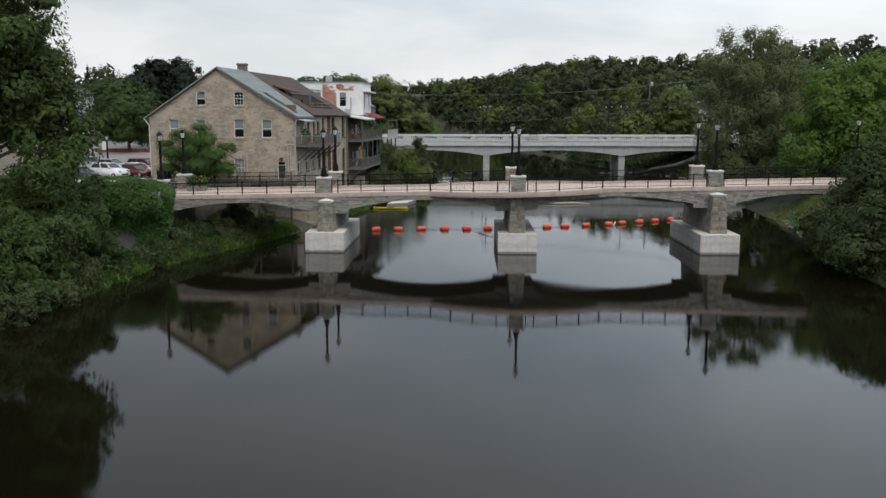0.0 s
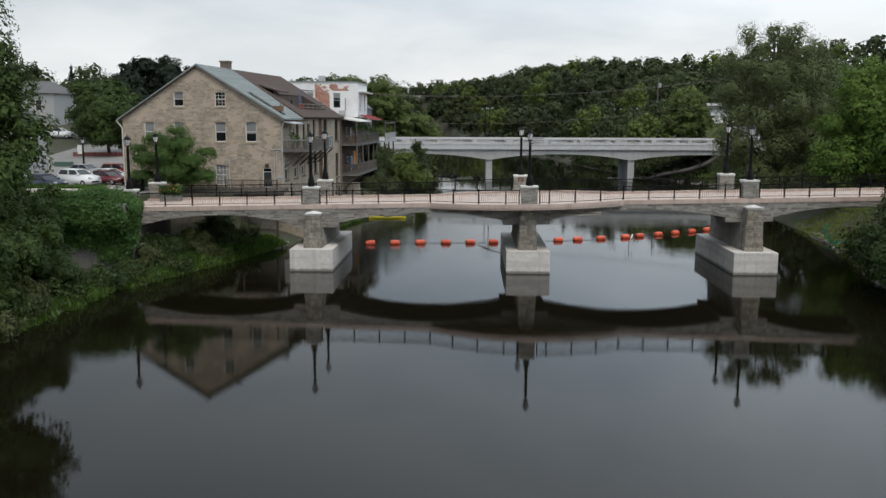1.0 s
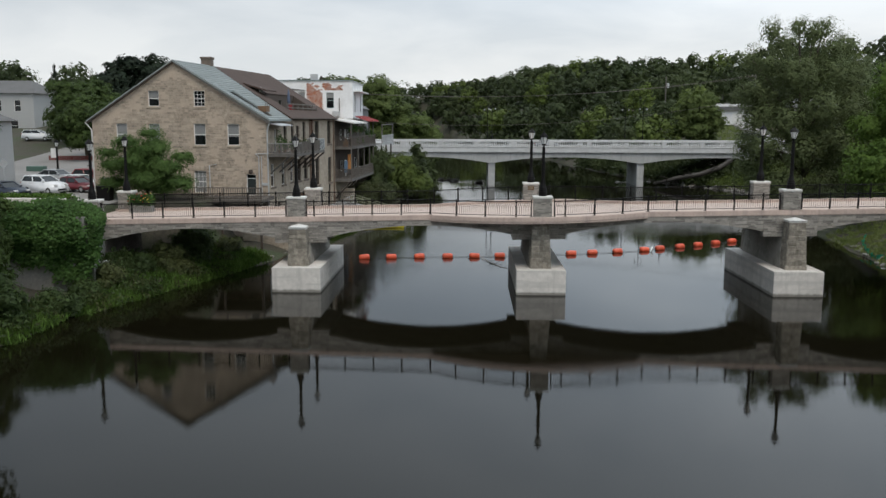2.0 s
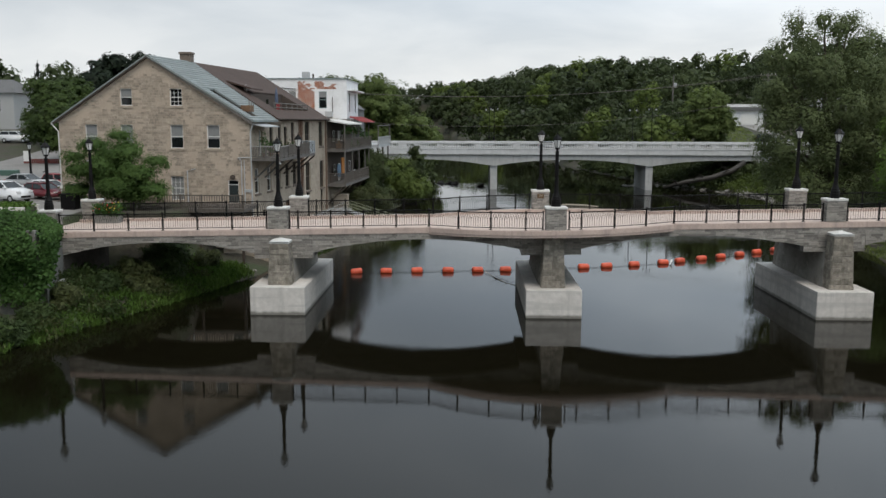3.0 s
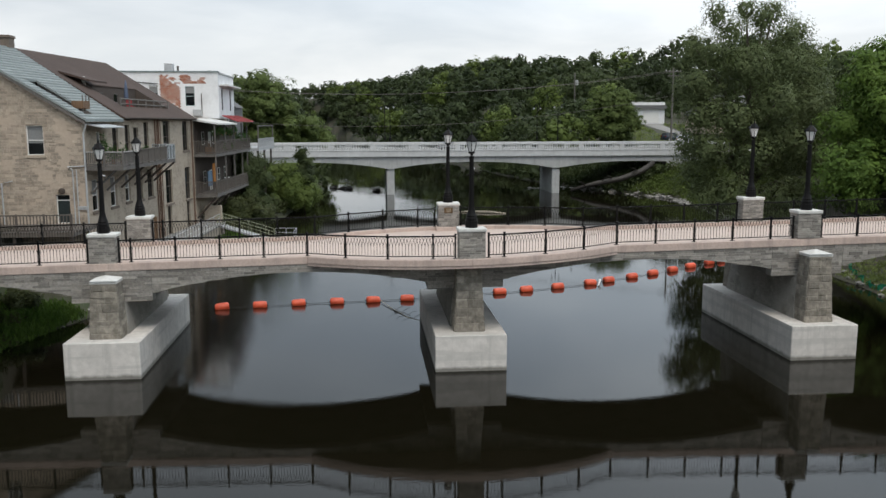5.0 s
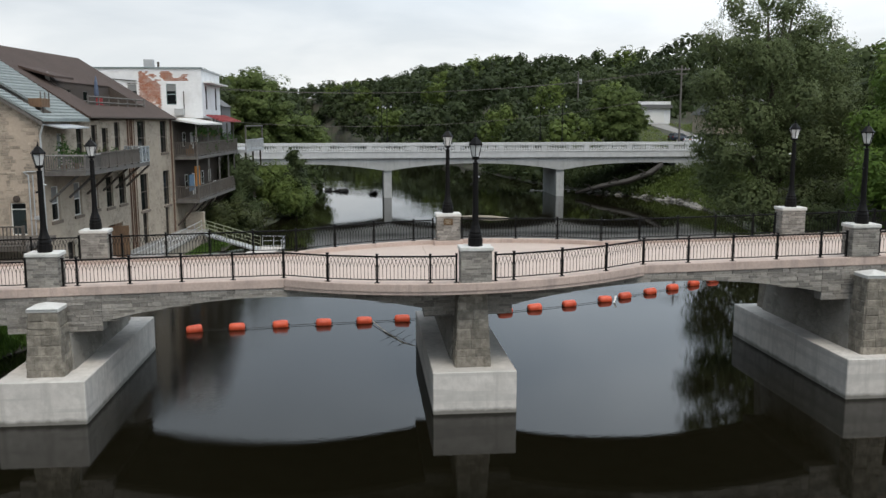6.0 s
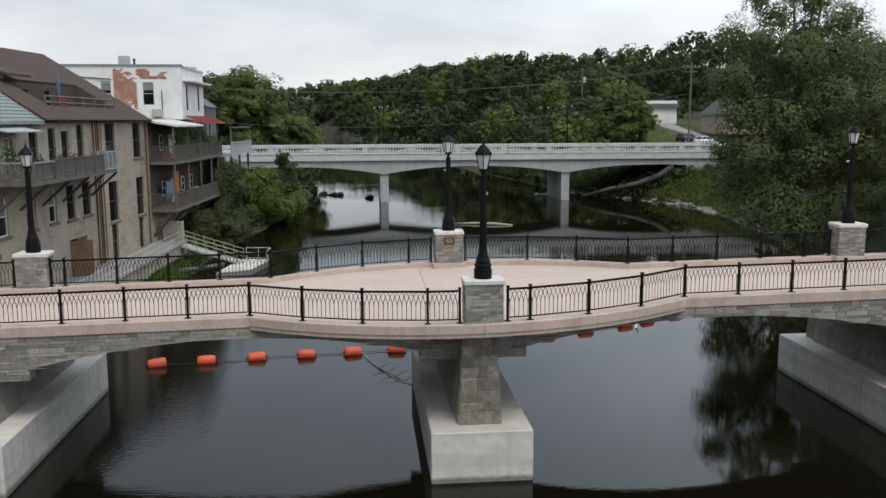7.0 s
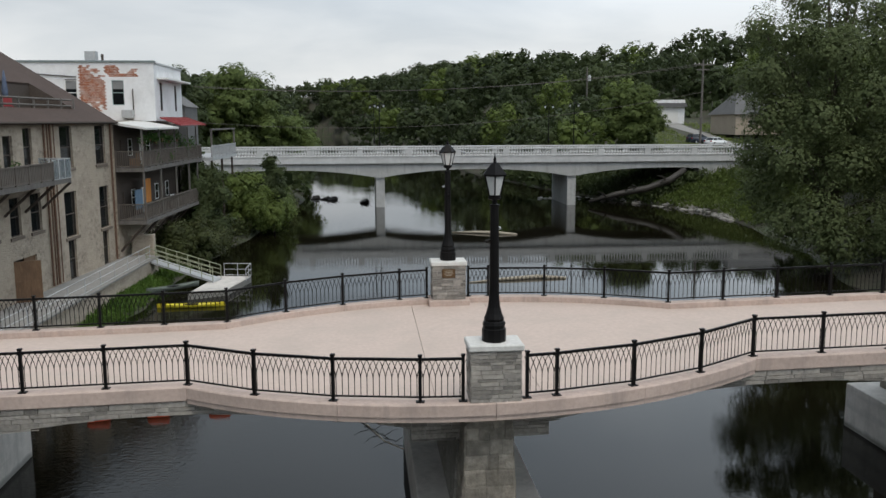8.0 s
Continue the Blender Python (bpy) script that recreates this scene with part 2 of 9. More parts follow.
# Weathered concrete, made dark for the shade under the arches; also on outdoor walls.
M_SHADE_CONCRETE = surface("weathered_shade_concrete", (0.17, 0.165, 0.15), (0.25, 0.24, 0.22), 6, (0.11, 0.105, 0.095), 0.8, 0.5, 0.9, bump=0.3)
M_PIER = surface("pale_concrete", (0.565, 0.530, 0.488), (0.675, 0.638, 0.59), 3, (0.40, 0.385, 0.355), 1.1, 0.5, 0.85, bump=0.4, bump_scale=6, streak=(0.36, 0.345, 0.315))
def waterline(m, tide=0.16):
    """Adds the dark algae stain that the water leaves at its edge, and faint pour lines above it."""
    nt = m.node_tree
    b = nt.nodes["Principled BSDF"]
    col = b.inputs["Base Color"].links[0].from_socket
    geo = nt.nodes.new("ShaderNodeNewGeometry")
    sep = nt.nodes.new("ShaderNodeSeparateXYZ")
    nt.links.new(geo.outputs["Position"], sep.inputs[0])
    wob = nt.nodes.new("ShaderNodeMath")
    wob.operation = "MULTIPLY_ADD"
    wob.inputs[1].default_value = -0.22
    nt.links.new(noise_out(nt, 2.5, 4, 0.6, geo.outputs["Position"]), wob.inputs[0])
    nt.links.new(sep.outputs["Z"], wob.inputs[2])
    wet = ramp_out(nt, wob.outputs[0], 0.0, tide, (0.75,) * 3, (0, 0, 0))
    col = mix_rgb(nt, col, (0.07, 0.066, 0.05), wet)
    lift = ramp_out(nt, noise_out(nt, 1.0, 3, 0.5, geo.outputs["Position"], (0.12, 0.12, 2.4)), 0.55, 0.62)
    col = mix_rgb(nt, col, (0.42, 0.405, 0.375), mix_rgb(nt, (0, 0, 0), (0.45,) * 3, lift))
    nt.links.new(col, b.inputs["Base Color"])


waterline(M_PIER)
M_CAP = surface("cap_stone", (0.56, 0.55, 0.52), (0.66, 0.65, 0.62), 12, (0.42, 0.40, 0.37), 2.5, 0.4, 0.85, bump=0.2)
M_DECK = surface("pink_concrete", (0.49, 0.392, 0.336), (0.567, 0.458, 0.395), 7, (0.44, 0.366, 0.315), 0.5, 0.55, 0.85, bump=0.15)
M_KERB = surface("pink_kerb_concrete", (0.465, 0.358, 0.305), (0.558, 0.442, 0.382), 9, (0.34, 0.27, 0.235), 0.9, 0.5, 0.85, bump=0.2, streak=(0.30, 0.245, 0.215))
M_BLACK = surface("black_powder_coat", (0.004, 0.004, 0.004), (0.008, 0.007, 0.007), 30, None, rough=0.5, bump=0.05, spec=0.14)
M_LAMP_GLASS = surface("frosted_lamp_glass", (0.55, 0.56, 0.55), (0.66, 0.66, 0.64), 20, None, rough=0.25, bump=0.0)
M_BRONZE = surface("bronze_plaque_metal", (0.10, 0.06, 0.03), (0.16, 0.10, 0.05), 30, None, rough=0.4, metal=0.8, bump=0.1)
M_BUOY = surface("orange_buoy_plastic", (0.60, 0.075, 0.03), (0.72, 0.12, 0.05), 6, (0.45, 0.06, 0.03), 2.0, 0.5, 0.5, bump=0.05, per_object=0.12)
M_ROPE = surface("dark_rope", (0.03, 0.03, 0.028), (0.06, 0.055, 0.05), 40, None, rough=0.9)
M_WHITE_CONCRETE = surface("white_bridge_concrete", (0.50, 0.505, 0.50), (0.60, 0.60, 0.595), 1.5, (0.40, 0.40, 0.39), 0.35, 0.4, 0.85, bump=0.15)
M_GIRDER = surface("grey_girder_concrete", (0.40, 0.405, 0.395), (0.48, 0.48, 0.47), 1.5, (0.30, 0.30, 0.29), 0.3, 0.5, 0.85, bump=0.15, streak=(0.27, 0.265, 0.25))
M_GABLE_STONE = surface("tan_limestone", (0.29, 0.240, 0.188), (0.43, 0.362, 0.285), 7, (0.17, 0.145, 0.118), 1.6, 0.5, 0.9, bump=0.8, per_object=0.20, smear=(0.48, 0.39, 0.305), bump_dist=0.04)
M_GABLE_REST = surface("tan_limestone_rest", (0.29, 0.240, 0.188), (0.43, 0.362, 0.285), 7, (0.17, 0.145, 0.118), 1.6, 0.5, 0.9, bump=0.8, per_island=0.20, smear=(0.48, 0.39, 0.305), bump_dist=0.04)
M_GABLE_MORTAR = surface("pale_lime_mortar", (0.42, 0.34, 0.265), (0.49, 0.40, 0.315), 6, (0.34, 0.28, 0.22), 0.7, 0.5, 0.95, bump=0.4)
def rubble_wall(name, tones, mortar, per_metre=2.7, render=(0.43, 0.362, 0.284)):
    """Uneven rubble laid in lime mortar, smeared with old render."""
    m = surface(name, tones[0], tones[1], 4.5, tones[2], 1.1, 0.6, 0.92, bump=0)
    nt = m.node_tree
    b = nt.nodes["Principled BSDF"]
    col = b.inputs["Base Color"].links[0].from_socket
    pos = nt.nodes.new("ShaderNodeNewGeometry").outputs["Position"]
    warp = nt.nodes.new("ShaderNodeMixRGB")
    warp.blend_type, warp.inputs[0].default_value = "ADD", 0.16
    nn = nt.nodes.new("ShaderNodeTexNoise")
    nn.inputs["Scale"].default_value = 3.0
    nt.links.new(pos, nn.inputs["Vector"])
    nt.links.new(pos, warp.inputs[1])
    nt.links.new(nn.outputs["Color"], warp.inputs[2])
    mp = nt.nodes.new("ShaderNodeMapping")
    mp.inputs["Scale"].default_value = (1.0, 1.0, 1.75)
    nt.links.new(warp.outputs[0], mp.inputs[0])
    cell, edge = nt.nodes.new("ShaderNodeTexVoronoi"), nt.nodes.new("ShaderNodeTexVoronoi")
    edge.feature = "DISTANCE_TO_EDGE"
    for v in (cell, edge):
        v.inputs["Scale"].default_value = per_metre
        nt.links.new(mp.outputs[0], v.inputs["Vector"])
    tint = nt.nodes.new("ShaderNodeSeparateColor")
    nt.links.new(cell.outputs["Color"], tint.inputs[0])
    hsv = nt.nodes.new("ShaderNodeHueSaturation")
    mr = nt.nodes.new("ShaderNodeMapRange")
    mr.inputs["To Min"].default_value, mr.inputs["To Max"].default_value = 0.76, 1.2
    nt.links.new(tint.outputs[0], mr.inputs["Value"])
    nt.links.new(mr.outputs[0], hsv.inputs["Value"])
    nt.links.new(col, hsv.inputs["Color"])
    joint = ramp_out(nt, edge.outputs["Distance"], 0.02, 0.07)
    worn = mix_rgb(nt, mortar, hsv.outputs[0], joint)
    patch = ramp_out(nt, noise_out(nt, 0.5, 7, 0.7, pos), 0.42, 0.58)
    nt.links.new(mix_rgb(nt, worn, render, mix_rgb(nt, (0, 0, 0), (0.8,) * 3, patch)), b.inputs["Base Color"])
    bn = nt.nodes.new("ShaderNodeBump")
    bn.inputs["Strength"].default_value, bn.inputs["Distance"].default_value = 0.8, 0.05
    nt.links.new(mix_rgb(nt, joint, noise_out(nt, 9, 5, 0.6, pos), 0.35), bn.inputs["Height"])
    nt.links.new(bn.outputs[0], b.inputs["Normal"])
    return m


M_SIDE_WALL = rubble_wall("rendered_rubble_wall", ((0.29, 0.240, 0.186), (0.42, 0.352, 0.277), (0.19, 0.157, 0.122)), (0.41, 0.348, 0.276))
M_PIER_WALL = rubble_wall("pier_rubble", ((0.20, 0.185, 0.16), (0.33, 0.31, 0.275), (0.13, 0.12, 0.10)), (0.19, 0.18, 0.16), 2.3, (0.27, 0.255, 0.23))
M_PATH = surface("grey_path_concrete", (0.22, 0.21, 0.195), (0.30, 0.288, 0.267), 4, (0.20, 0.19, 0.175), 0.7, 0.5, 0.9, bump=0.2)
M_SLATE = surface("pale_green_shingle", (0.185, 0.212, 0.205), (0.26, 0.287, 0.28), 4, (0.15, 0.168, 0.165), 0.6, 0.4, 0.7, bump=0.2, per_object=0.1)
M_BROWN_ROOF = surface("brown_shingle", (0.050, 0.031, 0.024), (0.075, 0.048, 0.037), 8, (0.038, 0.025, 0.020), 0.5, 0.4, 0.9, bump=0.5, bump_scale=14)
M_GREY_ROOF = surface("grey_shingle", (0.10, 0.10, 0.10), (0.15, 0.148, 0.145), 8, (0.07, 0.07, 0.07), 0.5, 0.4, 0.9, bump=0.4)
M_WHITE_PAINT = surface("white_painted_render", (0.72, 0.72, 0.72), (0.80, 0.80, 0.80), 3, (0.52, 0.51, 0.50), 0.5, 0.45, 0.7, bump=0.2)
M_BRICK = surface("old_red_brick", (0.28, 0.10, 0.055), (0.38, 0.16, 0.09), 6, (0.60, 0.56, 0.52), 1.5, 0.55, 0.9, bump=0.4, per_object=0.2)
M_TRIM = surface("white_trim_paint", (0.66, 0.65, 0.62), (0.74, 0.73, 0.70), 10, None, rough=0.5, bump=0.05)
M_GREY_WOOD = surface("weathered_grey_wood", (0.095, 0.086, 0.077), (0.175, 0.160, 0.144), 10, (0.075, 0.07, 0.065), 0.9, 0.5, 0.85, bump=0.3, stretch=(1, 1, 0.15))
M_BROWN_WOOD = surface("brown_stained_wood", (0.13, 0.075, 0.04), (0.21, 0.125, 0.07), 10, (0.09, 0.05, 0.03), 0.9, 0.5, 0.8, bump=0.3, stretch=(1, 1, 0.15))
M_PORCH_WOOD = surface("brown_grey_porch_wood", (0.080, 0.066, 0.055), (0.145, 0.124, 0.105), 10, (0.08, 0.07, 0.06), 0.9, 0.5, 0.85, bump=0.3, stretch=(1, 1, 0.15))
M_PALE_WOOD = surface("sun_bleached_wood", (0.27, 0.26, 0.245), (0.38, 0.37, 0.35), 10, (0.20, 0.19, 0.18), 0.9, 0.5, 0.85, bump=0.3)
# Also colours the panels that stand in for unlit rooms and the porch's shade.
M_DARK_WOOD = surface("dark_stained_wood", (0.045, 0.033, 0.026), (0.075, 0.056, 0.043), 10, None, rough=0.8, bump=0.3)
M_RED = surface("red_sheet_metal", (0.22, 0.022, 0.026), (0.28, 0.034, 0.036), 5, (0.16, 0.02, 0.02), 0.8, 0.4, 0.5, bump=0.05)
M_GREY_METAL = surface("galvanised_metal", (0.42, 0.43, 0.44), (0.52, 0.53, 0.53), 8, (0.33, 0.33, 0.33), 1.2, 0.4, 0.5, metal=0.3, bump=0.05)
M_RUST = surface("rusty_pipe", (0.10, 0.05, 0.03), (0.16, 0.085, 0.05), 12, None, rough=0.8, bump=0.2)
M_YELLOW = surface("yellow_plastic", (0.62, 0.52, 0.03), (0.70, 0.60, 0.05), 6, None, rough=0.4, bump=0.03)
M_ASPHALT = surface("pale_asphalt", (0.20, 0.19, 0.18), (0.27, 0.26, 0.245), 8, (0.15, 0.145, 0.14), 0.25, 0.5, 0.9, bump=0.3)
M_BARK = surface("bark", (0.05, 0.04, 0.03), (0.11, 0.09, 0.07), 6, None, rough=0.95, bump=1.0, stretch=(1, 1, 0.3), bump_dist=0.04)
M_DRIFTWOOD = surface("bleached_driftwood", (0.30, 0.26, 0.20), (0.42, 0.37, 0.29), 6, None, rough=0.9, bump=0.4)
M_WET_LOG = surface("dark_wet_log", (0.02, 0.017, 0.014), (0.045, 0.038, 0.03), 8, None, rough=0.6, bump=0.4)
M_ROCK = surface("shore_rock", (0.20, 0.19, 0.17), (0.36, 0.34, 0.31), 5, (0.12, 0.11, 0.10), 1.0, 0.5, 0.9, bump=0.6, per_island=0.3)
M_GREEN_HOSE = surface("green_silt_fence", (0.02, 0.28, 0.16), (0.04, 0.36, 0.22), 8, None, rough=0.6)
M_LEAF_NEAR = leaf_material("ash_leaves", (0.035, 0.058, 0.014), (0.068, 0.103, 0.025), 0.25)
M_LEAF_WILLOW = leaf_material("willow_leaves", (0.081, 0.104, 0.040), (0.131, 0.163, 0.068), 0.10, 0.24, 0.3)
M_LEAF_MAPLE = leaf_material("manitoba_maple_leaves", (0.068, 0.120, 0.019), (0.130, 0.202, 0.037), 0.22)
M_LEAF_DARK = leaf_material("dark_maple_leaves", (0.012, 0.020, 0.012), (0.026, 0.040, 0.022))
M_LEAF_BRIGHT = leaf_material("bright_locust_leaves", (0.054, 0.100, 0.022), (0.100, 0.164, 0.044), 0.2)
M_LEAF_WOODS_A = leaf_material("woods_leaves_deep", (0.037, 0.051, 0.020), (0.060, 0.082, 0.032), 0.12, 0.3, 0.09)
M_LEAF_WOODS_B = leaf_material("woods_leaves_mid", (0.047, 0.064, 0.025), (0.074, 0.097, 0.036), 0.12, 0.3, 0.09)
M_LEAF_WOODS_C = leaf_material("woods_leaves_light", (0.085, 0.118, 0.027), (0.131, 0.172, 0.042), 0.13, 0.3, 0.12)
M_LEAF_RIVER = leaf_material("light_riverside_leaves", (0.076, 0.106, 0.027), (0.123, 0.162, 0.049), 0.2)
M_LEAF_IVY = leaf_material("ivy_leaves", (0.032, 0.072, 0.015), (0.066, 0.130, 0.030))
M_LEAF_BUSH = leaf_material("riverside_bush_leaves", (0.028, 0.048, 0.014), (0.057, 0.086, 0.025), 0.25)
M_LEAF_OLIVE = leaf_material("weed_leaves", (0.040, 0.052, 0.017), (0.083, 0.095, 0.034))
M_SLOPE_GRASS = leaf_material("dry_mown_grass", (0.142, 0.189, 0.048), (0.236, 0.287, 0.090), 0.2)
M_GRASS = leaf_material("grass_blades", (0.059, 0.118, 0.018), (0.118, 0.194, 0.038))


def window_glass(name, tone):
    m = bpy.data.materials.new(name)
    m.use_nodes = True
    nt = m.node_tree
    b = nt.nodes["Principled BSDF"]
    geo = nt.nodes.new("ShaderNodeNewGeometry")
    nt.links.new(mix_rgb(nt, [c * 0.6 for c in tone], [c * 1.4 for c in tone], noise_out(nt, 0.9, 2, 0.5, geo.outputs["Position"])), b.inputs["Base Color"])
    b.inputs["Roughness"].default_value = 0.06
    b.inputs["Specular IOR Level"].default_value = 0.4
    return m


M_GLASS = window_glass("dark_window_glass", (0.010, 0.012, 0.013))
M_BLIND = surface("drawn_blind_behind_glass", (0.20, 0.205, 0.205), (0.27, 0.272, 0.268), 12, None, rough=0.15, bump=0.0)


def ground_material():
    """Soil, with grass on the banks and stones near the water's edge."""
    m = surface("bank_soil", (0.040, 0.036, 0.025), (0.072, 0.064, 0.045), 3, (0.035, 0.058, 0.016), 0.25, 0.85, 0.95, bump=0.7, bump_scale=3, bump_dist=0.1)
    return m


M_SOIL = ground_material()
M_LAWN = surface("lawn", (0.055, 0.095, 0.02), (0.095, 0.14, 0.035), 6, (0.10, 0.105, 0.045), 0.3, 0.5, 0.95, bump=0.6, bump_scale=20)


def water_material():
    m = bpy.data.materials.new("river_water")
    m.use_nodes = True
    nt = m.node_tree
    b = nt.nodes["Principled BSDF"]
    geo = nt.nodes.new("ShaderNodeNewGeometry")
    pos = geo.outputs["Position"]
    nt.links.new(mix_rgb(nt, (0.0046, 0.0040, 0.0020), (0.0066, 0.0056, 0.0026), noise_out(nt, 0.06, 3, 0.5, pos)), b.inputs["Base Color"])
    b.inputs["IOR"].default_value = 1.333
    b.inputs["Specular IOR Level"].default_value = 0.40
    # wind-ruffled patches and calm water
    patch = ramp_out(nt, noise_out(nt, 0.05, 3, 0.55, pos), 0.50, 0.66)
    # a lane of ruffled water below the left span and the boom
    lane = nt.nodes.new("ShaderNodeMapping")
    lane.inputs["Location"].default_value = (0.62, -4.6, 0)
    lane.inputs["Scale"].default_value = (0.09, 0.05, 1)
    nt.links.new(pos, lane.inputs[0])
    far_off = nt.nodes.new("ShaderNodeVectorMath")
    far_off.operation = "LENGTH"
    nt.links.new(lane.outputs[0], far_off.inputs[0])
    lane_in = ramp_out(nt, far_off.outputs["Value"], 0.35, 1.1, (1, 1, 1), (0, 0, 0))
    patch = mix_rgb(nt, mix_rgb(nt, (0, 0, 0), patch, 0.3), lane_in, 1.0, "SCREEN")
    rough = nt.nodes.new("ShaderNodeMapRange")
    rough.inputs["To Min"].default_value, rough.inputs["To Max"].default_value = 0.0, 0.004
    nt.links.new(patch, rough.inputs["Value"])
    nt.links.new(rough.outputs[0], b.inputs["Roughness"])
    fine = noise_out(nt, 5.0, 3, 0.5, pos, (0.7, 1.3, 1.0))
    broad = noise_out(nt, 0.35, 2, 0.5, pos, (1.0, 2.0, 1.0))
    h = mix_rgb(nt, fine, broad, 0.2)
    bn = nt.nodes.new("ShaderNodeBump")
    st = nt.nodes.new("ShaderNodeMapRange")
    st.inputs["To Min"].default_value, st.inputs["To Max"].default_value = 0.034, 0.30
    nt.links.new(patch, st.inputs["Value"])
    nt.links.new(st.outputs[0], bn.inputs["Strength"])
    bn.inputs["Distance"].default_value = 0.036
    nt.links.new(h, bn.inputs["Height"])
    nt.links.new(bn.outputs[0], b.inputs["Normal"])
    return m


M_WATER = water_material()


# ---- building blocks ----
def thing(name, label, category, at=(0, 0, 0), rz=0.0, group="", kind=""):
    ob = new(name)
    ob.empty_display_size = 0.3
    ob.matrix_basis = pose(at[0], at[1], at[2], 0, 0, rz)
    return tagged(ob, label, category, group, kind)


def link(name, me, material, parent=None, label="", smooth=False, at=None):
    ob = new(name, me)
    if material is not None and not me.materials:
        me.materials.append(material)
    if parent is not None:
        ob.parent = parent
    if at is not None:
        ob.matrix_basis = at
    if label:
        ob["label"] = label
    if smooth:
        for p in me.polygons:
            p.use_smooth = True
    return ob


def part(name, bm, material, parent=None, label="", smooth=False, at=None):
    """One mesh object from a bmesh, under a thing or a part."""
    me = bpy.data.meshes.new(name)
    bm.normal_update()
    bm.to_mesh(me)
    bm.free()
    return link(name, me, material, parent, label, smooth, at)


def pydata(name, verts, faces, material, parent=None, label="", smooth=False, at=None):
    me = bpy.data.meshes.new(name)
    me.from_pydata(verts, [], faces)
    me.update()
    return link(name, me, material, parent, label, smooth, at)


def hexa(bm, p):
    """A closed block from its eight corners: four below, four above, each anticlockwise from above."""
    v = [bm.verts.new(c) for c in p]
    for f in ((3, 2, 1, 0), (4, 5, 6, 7), (0, 1, 5, 4), (1, 2, 6, 5), (2, 3, 7, 6), (3, 0, 4, 7)):
        bm.faces.new([v[i] for i in f])
    return v


def box(x0, x1, y0, y1, z0, z1, bevel=0.0, bm=None, top=1.0):
    """A block; top scales its upper face, bevel rounds its edges."""
    bm = bm or bmesh.new()
    cx, cy = (x0 + x1) / 2, (y0 + y1) / 2
    q = [(x0, y0), (x1, y0), (x1, y1), (x0, y1)]
    hexa(bm, [(x, y, z0) for x, y in q] + [(cx + (x - cx) * top, cy + (y - cy) * top, z1) for x, y in q])
    if bevel:
        bmesh.ops.bevel(bm, geom=bm.edges[:], offset=bevel, segments=1, profile=0.5, affect="EDGES")
    return bm


def tube(pts, radii, n=8, bm=None, caps=True):
    """A tapered tube along points."""
    bm = bm or bmesh.new()
    pts = [Vector(p) for p in pts]
    if not isinstance(radii, (list, tuple)):
        radii = [radii] * len(pts)
    rings = []
    for i, p in enumerate(pts):
        d = (pts[min(i + 1, len(pts) - 1)] - pts[max(i - 1, 0)]).normalized()
        u = d.cross(Vector((0, 0, 1)) if abs(d.z) < 0.9 else Vector((1, 0, 0))).normalized()
        w = d.cross(u)
        rings.append([bm.verts.new(p + (u * math.cos(a) + w * math.sin(a)) * radii[i]) for a in [2 * math.pi * k / n for k in range(n)]])
    for a, b in zip(rings, rings[1:]):
        for k in range(n):
            bm.faces.new((a[k], b[k], b[(k + 1) % n], a[(k + 1) % n]))
    if caps:
        bm.faces.new(rings[0])
        bm.faces.new(list(reversed(rings[-1])))
    return bm


def lathe(profile, n=12, bm=None, at=(0, 0, 0), square=False):
    """A turned form from (radius, height) pairs."""
    bm = bm or bmesh.new()
    rings = []
    off = math.pi / n if square else 0
    for r, z in profile:
        rings.append([bm.verts.new((at[0] + r * math.cos(2 * math.pi * k / n + off), at[1] + r * math.sin(2 * math.pi * k / n + off), at[2] + z)) for k in range(n)])
    for a, b in zip(rings, rings[1:]):
        for k in range(n):
            bm.faces.new((a[k], a[(k + 1) % n], b[(k + 1) % n], b[k]))
    bm.faces.new(list(reversed(rings[0])))
    bm.faces.new(rings[-1])
    return bm


def block_mesh(name, material, chamfer=0.12):
    """A unit stone, rough-faced, from -0.5 to 0.5 in x and z; its back lies in y=0 and its face looks to -y."""
    me = bpy.data.meshes.new(name)
    c = chamfer
    back = [(-0.5, 0, -0.5), (0.5, 0, -0.5), (0.5, 0, 0.5), (-0.5, 0, 0.5)]
    mid = [(-0.5, -0.6, -0.5), (0.5, -0.6, -0.5), (0.5, -0.6, 0.5), (-0.5, -0.6, 0.5)]
    j = lambda: random.uniform(-0.02, 0.02)
    front = [(x * (1 - c * 0.4), -1 + j() * 4, z * (1 - c)) for x, _, z in mid]
    me.from_pydata(back + mid + front, [], [(0, 4, 5, 1)[::-1], (1, 5, 6, 2)[::-1], (2, 6, 7, 3)[::-1], (3, 7, 4, 0)[::-1],
                                            (4, 8, 9, 5)[::-1], (5, 9, 10, 6)[::-1], (6, 10, 11, 7)[::-1], (7, 11, 8, 4)[::-1], (8, 9, 10, 11)])
    me.materials.append(material)
    me.update()
    return me


# ---- river, banks and ground ----
def lerp_table(table, v):
    for (a, fa), (b, fb) in zip(table, table[1:]):
        if v <= b:
            s = min(max((v - a) / (b - a), 0.0), 1.0)
            return fa + (fb - fa) * s
    return table[-1][1]


def smooth(a, b, v):
    s = min(max((v - a) / (b - a), 0.0), 1.0)
    return s * s * (3 - 2 * s)


